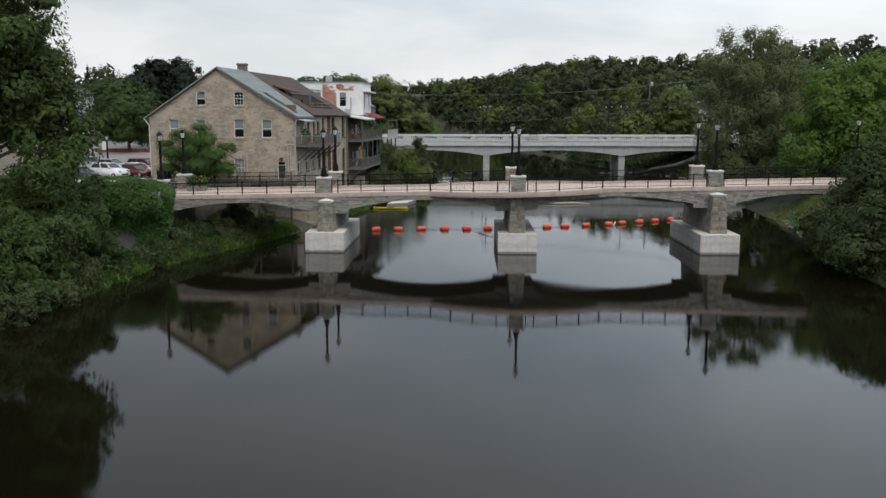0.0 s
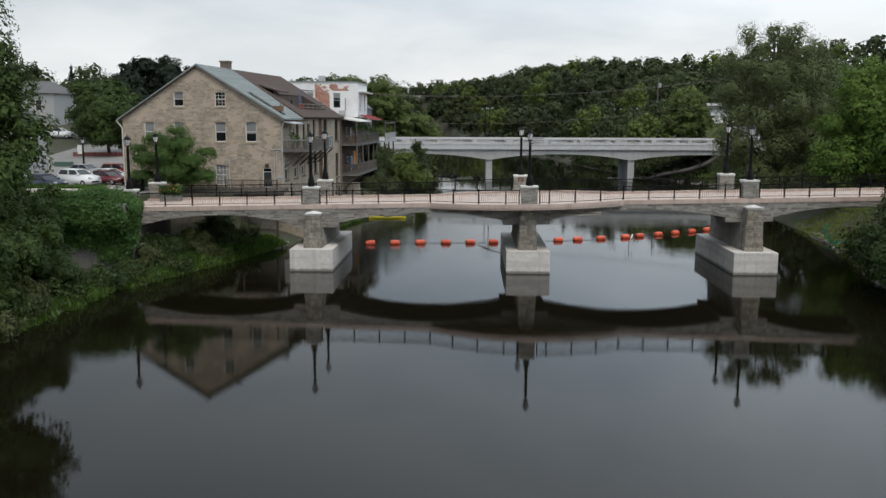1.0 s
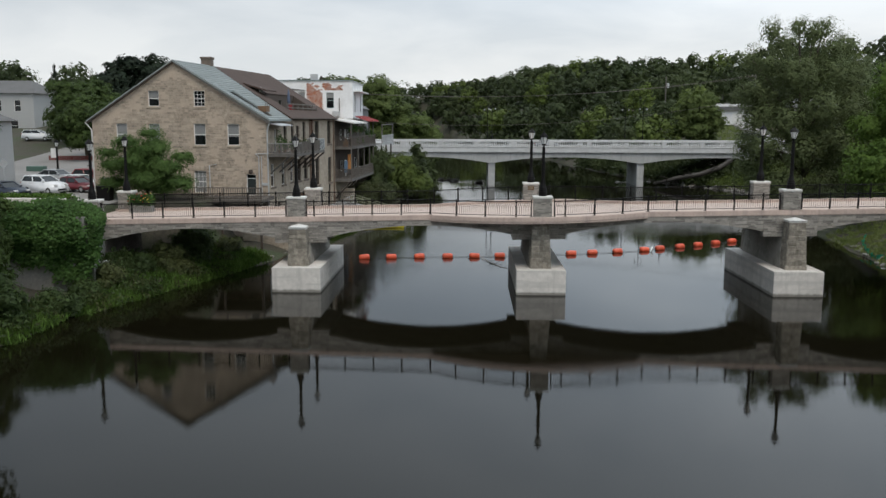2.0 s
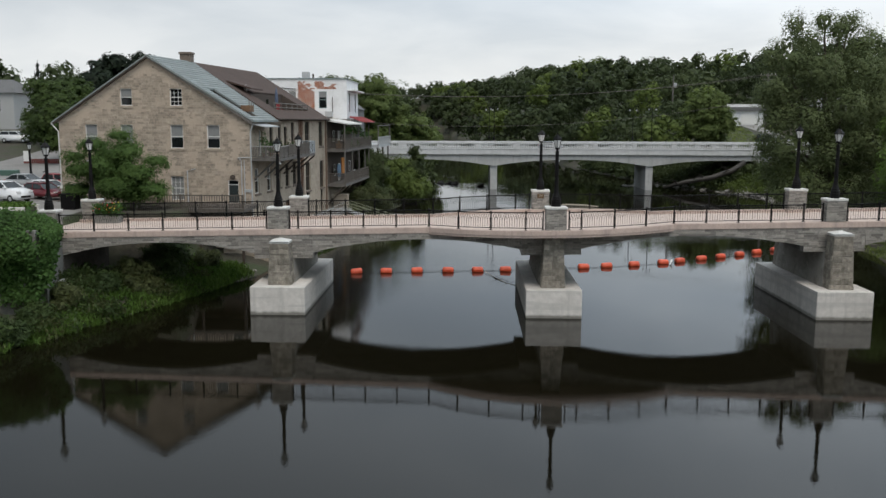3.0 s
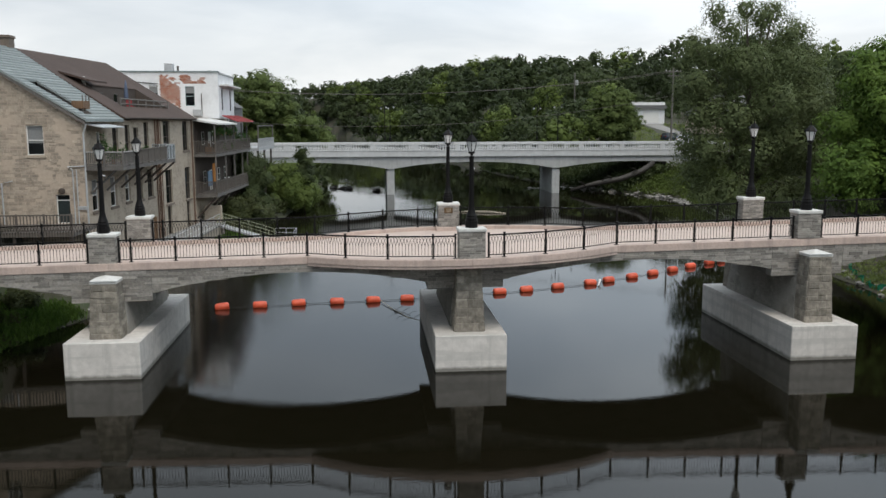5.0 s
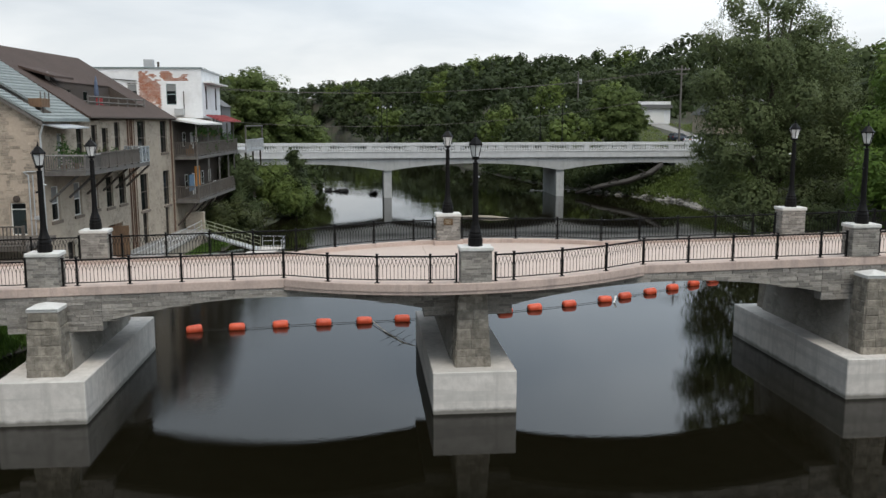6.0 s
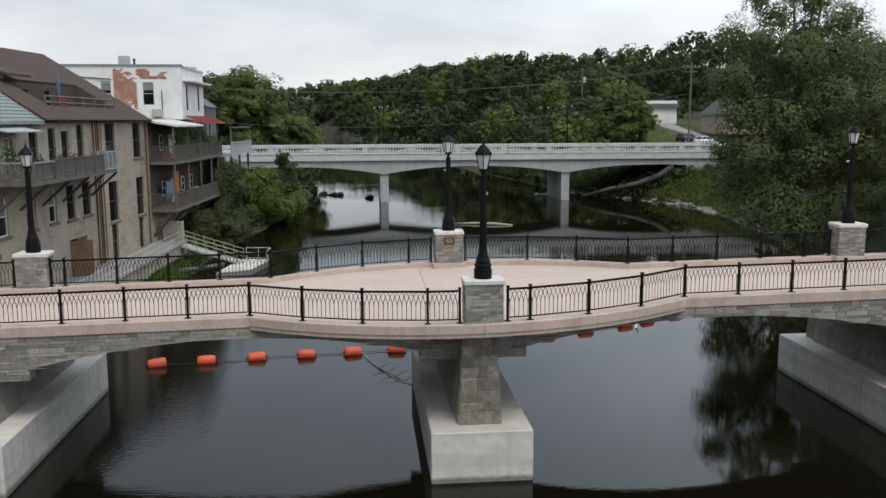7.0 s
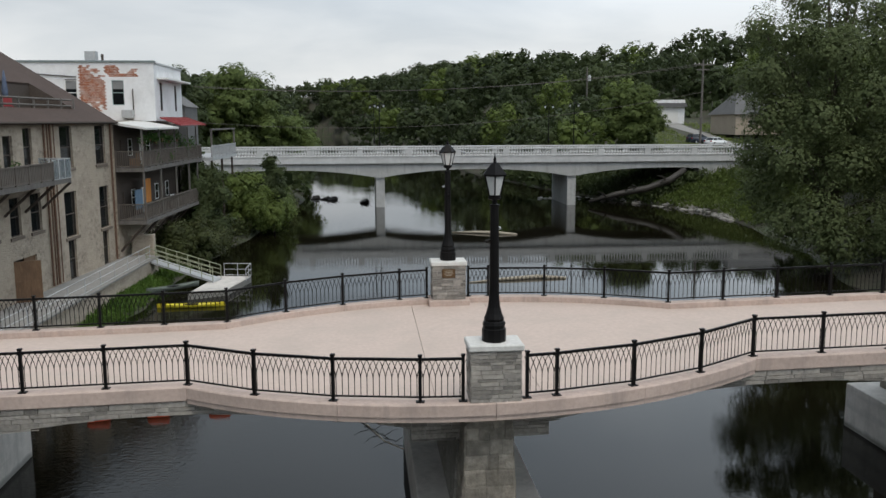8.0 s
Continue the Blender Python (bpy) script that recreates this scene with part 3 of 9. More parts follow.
SHORE_LEFT = [(-400, -40), (-40, -28), (46, -27.4), (57, -26.3), (66.5, -25.3), (72, -23.2), (79.5, -20.6), (89, -17.7), (99, -15.6),
              (107, -14), (112, -13.2), (125, -13), (140, -11.5), (148, -10.6), (160, -8.8), (178, -8), (190, -7.8), (230, -10), (300, -15), (450, -24), (600, -34), (700, -48), (760, -75), (800, -90), (3000, -90)]
SHORE_RIGHT = [(-400, 50), (-40, 38), (40, 33), (60, 30.6), (73, 31.0), (80, 33), (91, 35.8), (98, 36.5), (105, 37.5), (115, 38), (130, 43), (150, 46.5),
               (160, 47.7), (167, 47.4), (185, 40), (200, 36), (230, 31), (300, 24), (400, 17), (500, 10), (600, 1), (700, -14), (760, -45), (800, -90), (3000, -90)]


def ground_z(x, y):
    """Height of the land above the water."""
    wob = 0.5 * noise.noise(Vector((x * 0.23, y * 0.23, 0.3)))
    dl, dr = lerp_table(SHORE_LEFT, y) - x + wob, x - lerp_table(SHORE_RIGHT, y) + wob
    bump = 0.25 * noise.noise(Vector((x * 0.4, y * 0.4, 4.0))) + 0.1 * noise.noise(Vector((x * 1.3, y * 1.3, 7.0)))
    if dl <= 0 and dr <= 0:
        return max(-1.4, 0.45 * max(dl, dr)) - 0.05
    hill = 0.0
    if y > 150:
        away = max(dl, dr)
        hill = smooth(235, 340, y) * ((1.0 + 9.0 * smooth(-70, -25, x) if dl > 0 else 4.5) + 6.0 * smooth(0, 110, x)) * smooth(0.0, 26.0, away)
        hill += 15.0 * smooth(340, 640, y) * smooth(4, 50, away) * smooth(-170, -80, x)
        if dr > 0:
            hill += 3.0 * smooth(270, 380, y) * smooth(10, 60, x) + 6.0 * smooth(95, 130, x) * smooth(200, 300, y)
        hill += 6.0 * smooth(640, 740, y)
    if dl > 0:
        low = 1.5 * (1 - math.exp(-dl / 3.0)) + bump * min(dl, 1.0)
        # low ground at the foot of the wing wall
        low *= 1 - 0.6 * smooth(61, 67, y) * (1 - smooth(72, 74, y)) * smooth(-33, -30, x)
        if y < 74:
            top, edge = 5.2, -36.0
        elif y < 86:
            top, edge = 5.25, -29.0
        elif y < 94:
            top, edge = 5.2, -22.5
        elif y < 123:
            top, edge = 5.2, -24.0
        else:
            top, edge = 5.5, lerp_table(SHORE_LEFT, y) - 7
        k = smooth(edge, edge - (6.0 if y < 74 or y > 123 else 0.8), x)
        z = low * (1 - k) + top * k
        z += smooth(108, 190, y) * smooth(-30, -70, x) * 6.5
        return z + hill
    low = 2.2 * (1 - math.exp(-dr / 4.0)) + bump * min(dr, 1.0)
    top = 6.0 + 1.6 * smooth(110, 175, y) + 3.3 * smooth(195, 250, y) * smooth(25, 65, x)
    k = smooth(2.0, 11.0 + 12.0 * smooth(125, 150, y), dr)
    return low * (1 - k) + top * k + hill


def axis(parts):
    out = []
    for a, b, n in parts:
        out += [a + (b - a) * i / n for i in range(n)]
    return out + [parts[-1][1]]


gx = axis([(-3000, -300, 12), (-300, -75, 24), (-75, -36, 32), (-36, -5, 54), (-5, 28, 16), (28, 56, 40), (56, 110, 26), (110, 300, 20), (300, 3000, 12)])
gy = axis([(-600, -60, 18), (-60, 36, 40), (36, 130, 110), (130, 200, 50), (200, 460, 60), (460, 860, 40), (860, 3500, 12)])
gverts = [(x, y, ground_z(x, y)) for y in gy for x in gx]
nx = len(gx)
gfaces = [(j * nx + i, j * nx + i + 1, (j + 1) * nx + i + 1, (j + 1) * nx + i) for j in range(len(gy) - 1) for i in range(nx - 1)]
ground = pydata("ground", gverts, gfaces, M_SOIL, None, "", True)
tagged(ground, "dark earth river banks with patches of grass and weeds", "ground", "", "structure")

water = pydata("water", [(-200, -600, 0), (200, -600, 0), (200, 900, 0), (-200, 900, 0)], [(0, 1, 2, 3)], M_WATER)
tagged(water, "calm dark brown river water mirroring the sky", "water", "", "structure")


# ---- the stone footbridge ----
SLOPE = 0.0205
PIER_X = (-12.85, 4.7, 22.9)
NEAR_Y, FAR_Y = 77.25, 84.15
BULGE = (-3.28, 12.6)
HALF = (BULGE[1] - BULGE[0]) / 2
MID = (BULGE[0] + BULGE[1]) / 2


def top_z(x):
    """Top of the kerb."""
    return 5.51 + SLOPE * x


def swell(x):
    """How far the lookout bows out from the straight railing."""
    d = abs(x - MID)
    if d >= HALF:
        return 0.0
    r = (HALF ** 2 + 2.6 ** 2) / 5.2
    return math.sqrt(r * r - d * d) - (r - 2.6)


def near_y(x):
    return NEAR_Y - swell(x)


def far_y(x):
    return FAR_Y + swell(x)


ARCHES = [(-27.6, -14.8), (-10.9, 2.75), (6.65, 20.95), (24.85, 37.4)]


def soffit(x):
    """Underside of the stone arches above the water."""
    for a, b in ARCHES:
        if a <= x <= b:
            u = (2 * x - a - b) / (b - a)
            return 3.95 + SLOPE * x + 0.77 * (1 - u * u)
    return 3.57 + SLOPE * x


bridge = thing("stone_footbridge", "grey stone arched footbridge with pink concrete deck over the river", "bridge", (0, 0, 0))

# deck slabs, with open joints
joints = [-31.0, -22.0, -12.85, 3.3, 6.1, 22.9, 31.0, 40.0]
for a, b in zip(joints, joints[1:]):
    bm = bmesh.new()
    n = max(2, int((b - a) / 0.7))
    xs = [a + 0.008 + (b - a - 0.016) * i / n for i in range(n + 1)]
    rows = []
    for x in xs:
        z = top_z(x) - 0.14
        rows.append([bm.verts.new(c) for c in ((x, near_y(x) + 0.1, z), (x, far_y(x) - 0.1, z + 0.03), (x, far_y(x) - 0.1, z - 0.34), (x, near_y(x) + 0.1, z - 0.34))])
    for p, q in zip(rows, rows[1:]):
        for k in range(4):
            bm.faces.new((p[k], q[k], q[(k + 1) % 4], p[(k + 1) % 4])[::-1])
    bm.faces.new(rows[0])
    bm.faces.new(rows[-1][::-1])
    part("deck_slab", bm, M_DECK, bridge, "pale pink concrete paving slab")

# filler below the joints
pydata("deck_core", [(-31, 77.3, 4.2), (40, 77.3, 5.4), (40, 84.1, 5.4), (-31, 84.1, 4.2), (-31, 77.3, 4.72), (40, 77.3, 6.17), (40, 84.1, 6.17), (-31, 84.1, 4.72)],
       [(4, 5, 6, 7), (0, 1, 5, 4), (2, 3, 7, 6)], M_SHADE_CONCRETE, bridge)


def sweep_kerb(x0, x1, edge, sign, profile):
    """A kerb that follows edge(x); profile gives (outward, down from the top) pairs round its section."""
    bm = bmesh.new()
    n = max(1, int((x1 - x0) / 0.6))
    rows = []
    for i in range(n + 1):
        x = x0 + 0.004 + (x1 - x0 - 0.008) * i / n
        rows.append([bm.verts.new((x, edge(x) + sign * o, top_z(x) + (0.1 if sign > 0 else 0) - d)) for o, d in profile])
    m = len(profile)
    for p, q in zip(rows, rows[1:]):
        for k in range(m):
            f = (p[k], q[k], q[(k + 1) % m], p[(k + 1) % m])
            bm.faces.new(f if sign < 0 else f[::-1])
    bm.faces.new(rows[0][::-1] if sign < 0 else rows[0])
    bm.faces.new(rows[-1] if sign < 0 else rows[-1][::-1])
    bmesh.ops.recalc_face_normals(bm, faces=bm.faces[:])
    return bm


KERB_STRAIGHT = [(-0.22, 0.40), (0.20, 0.40), (0.22, 0.37), (0.22, 0.03), (0.19, 0.0), (-0.2, 0.0), (-0.22, 0.02)]
KERB_BULGE = [(-0.22, 0.47), (0.19, 0.47), (0.19, 0.34), (0.24, 0.32), (0.24, 0.03), (0.21, 0.0), (-0.2, 0.0), (-0.22, 0.02)]
for edge, sign in ((near_y, -1), (far_y, 1)):
    for a, b, prof in ((-29.2, -21.2, KERB_STRAIGHT), (-21.2, -12.85, KERB_STRAIGHT), (-12.85, -8.2, KERB_STRAIGHT), (-8.2, -3.28, KERB_STRAIGHT),
                       (-3.28, 0.8, KERB_BULGE), (0.8, 4.72, KERB_BULGE), (4.72, 8.7, KERB_BULGE), (8.7, 12.6, KERB_BULGE),
                       (12.6, 17.6, KERB_STRAIGHT), (17.6, 22.9, KERB_STRAIGHT), (22.9, 31.0, KERB_STRAIGHT), (31.0, 39.5, KERB_STRAIGHT)):
        part("kerb", sweep_kerb(a, b, edge, sign, prof), M_KERB, bridge, "pink cast concrete kerb")

# spandrel walls: a core that carries the stones, and the vault behind it
SPAN_X0, SPAN_X1 = -29.2, 39.0


def spandrel(y_face, y_back, drop):
    bm = bmesh.new()
    rows = []
    cuts = sorted({round(SPAN_X0 + i * 0.35, 3) for i in range(int((SPAN_X1 - SPAN_X0) / 0.35) + 1)} | {v + e for a, b in ARCHES for v in (a, b) for e in (-0.001, 0.001)})
    for x in cuts:
        z1, z0 = top_z(x) - 0.39, soffit(x) - drop
        if x < -27.6 or x > 37.4:
            z0 = 0.5
        rows.append([bm.verts.new(c) for c in ((x, y_face, z0), (x, y_face, z1), (x, y_back, z1), (x, y_back, z0))])
    for p, q in zip(rows, rows[1:]):
        for k in range(4):
            bm.faces.new((p[k], q[k], q[(k + 1) % 4], p[(k + 1) % 4]))
    bm.faces.new(rows[0])
    bm.faces.new(rows[-1][::-1])
    bmesh.ops.recalc_face_normals(bm, faces=bm.faces[:])
    return bm


wall_near = part("spandrel_wall", spandrel(77.12, 77.7, 0.0), M_MORTAR, bridge, "grey mortar between the facing stones")
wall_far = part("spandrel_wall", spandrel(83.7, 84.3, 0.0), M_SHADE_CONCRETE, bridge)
# The vault's shade is put into its dark concrete colour.
part("vault", spandrel(77.702, 83.698, -0.06), M_SHADE_CONCRETE, bridge, "concrete underside of the arches, coloured dark for its shade")

# abutments, their stone coloured dark for the shade below the arches
M_ARCH_SHADE_STONE = surface("arch_shade_stone", (0.05, 0.042, 0.036), (0.11, 0.095, 0.08), 4, (0.03, 0.027, 0.023), 1.0, 0.6, 0.9, bump=0.9, bump_scale=5, bump_dist=0.06)
for x0, x1 in ((-31.0, -27.55), (37.35, 42.0)):
    part("abutment", box(x0, x1, 77.16, 84.28, -0.5, top_z((x0 + x1) / 2) - 0.42, 0.03), M_ARCH_SHADE_STONE, bridge, "rough stone abutment, darkened for the shade under the arch")

# piers
for px in PIER_X:
    pier = thing("bridge_pier", "stone bridge pier on a pale concrete footing standing in the water", "bridge pier", (px, 0, 0), 0, "piers of the footbridge")
    y0 = 74.9 if px != PIER_X[1] else 74.65
    y1 = 86.5
    part("footing", box(-1.76, 1.76, y0, y1, -1.4, 1.80, 0.035), M_PIER, pier, "pale cast concrete footing block")
    base = soffit(px)
    high = px == PIER_X[1]
    bm = bmesh.new()
    ts = base + (0.02 if high else -0.02)
    hexa(bm, [(-0.85, 76.6, 1.78), (0.85, 76.6, 1.78), (0.85, 85.0, 1.78), (-0.85, 85.0, 1.78), (-0.68, 76.9, ts), (0.68, 76.9, ts), (0.68, 84.7, ts), (-0.68, 84.7, ts)])
    part("shaft_wall", bm, M_PIER_WALL, pier, "rough grey stone pier wall")
    # cutwater pillar at each end
    for yc, s in ((y0 + 1.35, 1), (y1 - 1.25, -1)):
        hz = 5.1 + SLOPE * px if high else (4.72 + SLOPE * px)
        bm = box(-0.72, 0.72, yc - 0.62, yc + 0.62, 1.78, hz, 0.0, None, 0.78)
        part("pillar_core", bm, M_RUBBLE, pier)
        if not high:
            bm = box(-0.64, 0.64, yc - 0.54, yc + 0.54, hz + 0.002, hz + 0.16, 0.02)
            lathe([(0.86, 0.16), (0.05, 0.34)], 4, bm, (0, yc, hz), True)
            part("pillar_cap", bm, M_CAP, pier, "pale cut stone cap")

# stone pedestals with lamps
UNIT_STONES = [block_mesh("stone_block", M_GREY_STONE) for _ in range(4)]
UNIT_RUBBLE = [block_mesh("rubble_block", M_RUBBLE, 0.25) for _ in range(4)]
UNIT_GABLE = [block_mesh("gable_block", M_GABLE_STONE, 0.18) for _ in range(4)]


def courses(width, height, hmin, hmax, lmin, lmax, rng):
    """Rows of stones that fill a face: centre, height above the base, length and height of each."""
    z = 0.0
    out = []
    while z < height - 0.02:
        h = rng.uniform(hmin, hmax)
        if height - z - h < hmin * 0.6:
            h = height - z
        x = -width / 2
        while x < width / 2 - 0.02:
            l = rng.uniform(lmin, lmax)
            if width / 2 - x - l < lmin * 0.6:
                l = width / 2 - x
            out.append((x + l / 2, z + h / 2, l, h))
            x += l
        z += h
    return out


def face_stone(name, meshes, parent, rng, origin, turn, u, w, l, h, gap=0.012, proud=0.03):
    """One stone on an upright face: origin at the face's foot, turned by turn degrees about z."""
    ob = new(name, rng.choice(meshes))
    ob.parent = parent
    ob.matrix_basis = pose(origin[0], origin[1], origin[2], 0, 0, turn) @ Matrix.Translation((u, 0, w)) @ Matrix.Diagonal((l - gap, rng.uniform(0.75, 1.3) * proud, h - gap, 1))
    return ob


def make_pedestal():
    p = thing("stone_pedestal", "square grey stone pedestal with a pale cap on the bridge", "pedestal", (0, 0, 0), 0, "pedestals of the footbridge")
    part("core", box(-0.61, 0.61, -0.42, 0.42, 0.0, 1.30), M_MORTAR, p)
    part("cap", box(-0.69, 0.69, -0.50, 0.50, 1.30, 1.47, 0.03), M_CAP, p, "pale cut stone cap")
    rng = random.Random(5)
    for turn, o, wd in ((0, (0, -0.42), 1.26), (90, (0.61, 0), 0.88), (180, (0, 0.42), 1.26), (270, (-0.61, 0), 0.88)):
        for u, w, l, h in courses(wd, 1.29, 0.06, 0.13, 0.16, 0.55, rng):
            face_stone("stone", UNIT_STONES, p, rng, (o[0], o[1], 0.0), turn, u, w, l, h, 0.012, 0.03)
    return p


def make_lamp():
    l = thing("lamp_post", "black metal lamp post with a frosted lantern on a pedestal", "lamp post", (0, 0, 0), 0, "lamp posts of the footbridge")
    part("base", lathe([(0.30, 0.0), (0.30, 0.32), (0.27, 0.34), (0.27, 0.40), (0.29, 0.43), (0.27, 0.50), (0.24, 0.52), (0.25, 0.58), (0.20, 0.70), (0.155, 0.86), (0.14, 1.0)], 12), M_BLACK, l)
    part("shaft", lathe([(0.135, 1.0), (0.125, 1.2), (0.105, 3.35), (0.12, 3.36), (0.12, 3.41), (0.06, 3.42), (0.06, 3.52)], 12), M_BLACK, l)
    part("collar", lathe([(0.05, 3.50), (0.16, 3.55), (0.16, 3.59), (0.10, 3.60)], 12), M_BLACK, l)
    lantern = part("lantern_frame", lathe([(0.16, 3.60), (0.17, 3.62), (0.14, 3.64), (0.05, 3.645)], 6), M_BLACK, l)
    for k in range(6):
        a0, a1 = math.pi / 3 * k, math.pi / 3 * (k + 1)
        r0, r1 = 0.155, 0.275
        z0, z1 = 3.64, 4.12
        part("lantern_bar", tube([(r0 * math.cos(a0), r0 * math.sin(a0), z0), (r1 * math.cos(a0), r1 * math.sin(a0), z1)], 0.018, 5), M_BLACK, lantern)
        q = [(r * 0.97 * math.cos(a), r * 0.97 * math.sin(a), z) for r, a, z in ((r0, a0, z0), (r0, a1, z0), (r1, a1, z1), (r1, a0, z1))]
        q += [(x * 0.95, y * 0.95, z) for x, y, z in q]
        pydata("glass_pane", q, [(0, 1, 2, 3), (7, 6, 5, 4), (0, 4, 5, 1), (2, 6, 7, 3)], M_LAMP_GLASS, lantern, "frosted glass pane")
    part("lantern_roof", lathe([(0.31, 4.10), (0.32, 4.14), (0.29, 4.18), (0.10, 4.40), (0.05, 4.42), (0.05, 4.45)], 6), M_BLACK, lantern)
    part("finial", lathe([(0.02, 4.44), (0.045, 4.49), (0.02, 4.54), (0.006, 4.66)], 8), M_BLACK, lantern)
    for z, a in ((2.85, 0.4), (2.55, 2.8)):
        part("bracket", tube([(0.09 * math.cos(a), 0.09 * math.sin(a), z), (0.22 * math.cos(a), 0.22 * math.sin(a), z - 0.05)], [0.03, 0.045], 6), M_GREY_METAL if a < 1 else M_BLACK, l, "small fixing bracket")
    return l


PEDESTALS = [(-13.2, NEAR_Y + 0.25, 0.0), (4.72, NEAR_Y - 2.6 + 0.25, 0.0), (22.87, NEAR_Y + 0.2, 0.02), (-28.5, NEAR_Y + 0.25, 0.0),
             (-13.15, FAR_Y + 0.15, 0.12), (4.74, FAR_Y + 2.5, 0.12), (22.95, FAR_Y + 0.05, 0.12), (-28.6, FAR_Y + 0.15, 0.1), (38.6, FAR_Y + 0.15, 0.1), (38.6, NEAR_Y + 0.25, 0.0)]
ped0, lamp0 = make_pedestal(), make_lamp()
for i, (x, y, up) in enumerate(PEDESTALS):
    z = top_z(x) + up - 0.01
    turn = 180 if i in (4, 5, 6) else 0
    if i == 0:
        ped0.matrix_basis, lamp0.matrix_basis = pose(x, y, z), pose(x, y, z + 1.465)
    else:
        copy_thing(ped0, pose(x, y, z, 0, 0, turn))
        copy_thing(lamp0, pose(x, y, z + 1.465, 0, 0, 23 * i))
    if y > 80:
        part("plinth", box(x - 0.78, x + 0.78, y - 0.62, y + 0.55, z - 0.3, z - 0.004, 0.02), M_KERB, bridge, "pink concrete plinth")

# plaque on the lookout's far pedestal
plaque = thing("plaque", "small bronze plaque fixed to a stone pedestal", "plaque", (4.72, FAR_Y + 2.5 - 0.46, top_z(4.75) + 0.1))
part("plate", box(-0.25, 0.25, -0.025, 0.0, 0.86, 1.20, 0.006), M_BRONZE, plaque)
for k, w in enumerate((0.34, 0.30, 0.36, 0.22)):
    part("raised_line", box(-w / 2, w / 2, -0.031, -0.024, 1.12 - k * 0.06, 1.14 - k * 0.06), M_DRIFTWOOD, plaque)


# railings
def baluster_mesh(height=0.92, pitch=0.155):
    """A thin bar that forks half way up into two bowed branches, each meeting the rail one pitch aside."""
    bm = bmesh.new()
    tube([(0, 0, 0), (0, 0, height * 0.50)], 0.011, 4, bm, False)
    for s in (-1, 1):
        pts = []
        for i in range(6):
            u = i / 5
            pts.append((s * pitch * (u ** 1.55), 0, height * (0.50 + 0.50 * u)))
        tube(pts, 0.0105, 4, bm, False)
    me = bpy.data.meshes.new("baluster")
    bm.to_mesh(me)
    bm.free()
    me.materials.append(M_BLACK)
    return me


BALUSTER = baluster_mesh()
bm = box(-0.04, 0.04, -0.04, 0.04, 0.0, 1.19)
box(-0.055, 0.055, -0.055, 0.055, 1.17, 1.215, 0.0, bm)
POST = bpy.data.meshes.new("post")
bm.to_mesh(POST), bm.free()
POST.materials.append(M_BLACK)
bm = box(-0.11, 0.11, -0.085, 0.085, 0.0, 0.025, 0.005)
FOOT = bpy.data.meshes.new("base_plate")
bm.to_mesh(FOOT), bm.free()
FOOT.materials.append(M_BLACK)


def railing(xs, edge, up):
    """One railing between two pedestals: posts at xs, which follow edge(x)."""
    rail = thing("railing", "black metal railing with interlaced pointed-arch bars on the bridge kerb", "railing", (xs[0], edge(xs[0]), top_z(xs[0]) + up), 0, "railings of the footbridge")
    ox, oy, oz = xs[0], edge(xs[0]), top_z(xs[0]) + up
    for x in xs:
        x_dir = math.degrees(math.atan2(edge(x + 0.2) - edge(x - 0.2), 0.4))
        at = pose(x - ox, edge(x) - oy, top_z(x) + up - oz, 0, 0, x_dir)
        p = link("post", POST, M_BLACK, rail, "", False, at)
        link("base_plate", FOOT, M_BLACK, p)
    for a, b in zip(xs, xs[1:]):
        pa, pb = Vector((a - ox, edge(a) - oy, top_z(a) + up - oz)), Vector((b - ox, edge(b) - oy, top_z(b) + up - oz))
        d = pb - pa
        n = max(1, round(d.xy.length / 0.158))
        ang = math.degrees(math.atan2(d.y, d.x))
        tilt = Matrix(((1, 0, 0, 0), (0, 1, 0, 0), (d.z / d.xy.length, 0, 1, 0), (0, 0, 0, 1)))
        frame_m = Matrix.Translation(pa) @ pose(0, 0, 0, 0, 0, ang)
        lx = d.xy.length
        bm = box(0.04, lx - 0.04, -0.033, 0.033, 1.062, 1.128)
        bm.transform(tilt)
        part("top_rail", bm, M_BLACK, rail, "", False, frame_m)
        bm = box(0.04, lx - 0.04, -0.018, 0.018, 0.11, 0.15)
        bm.transform(tilt)
        part("bottom_rail", bm, M_BLACK, rail, "", False, frame_m)
        for k in range(n):
            u = lx * (k + 0.5) / n
            link("baluster", BALUSTER, M_BLACK, rail, "", False, frame_m @ Matrix.Translation((u, 0, 0.15 + d.z * u / lx)))


def spread(a, b, step):
    n = max(1, round((b - a) / step))
    return [a + (b - a) * i / n for i in range(n + 1)]


for edge, up in ((near_y, 0.0), (far_y, 0.1)):
    railing(spread(-27.75, -13.95, 2.15), edge, up)
    railing([-12.45, -11.88, -9.73, -7.58, -5.43, -3.28, -1.35, 0.7, 2.86, 3.92], edge, up)
    railing([5.53, 6.3, 8.42, 10.55, 12.6, 14.67, 16.74, 18.81, 20.88, 22.1], edge, up)
    railing(spread(23.65, 37.8, 2.07), edge, up)


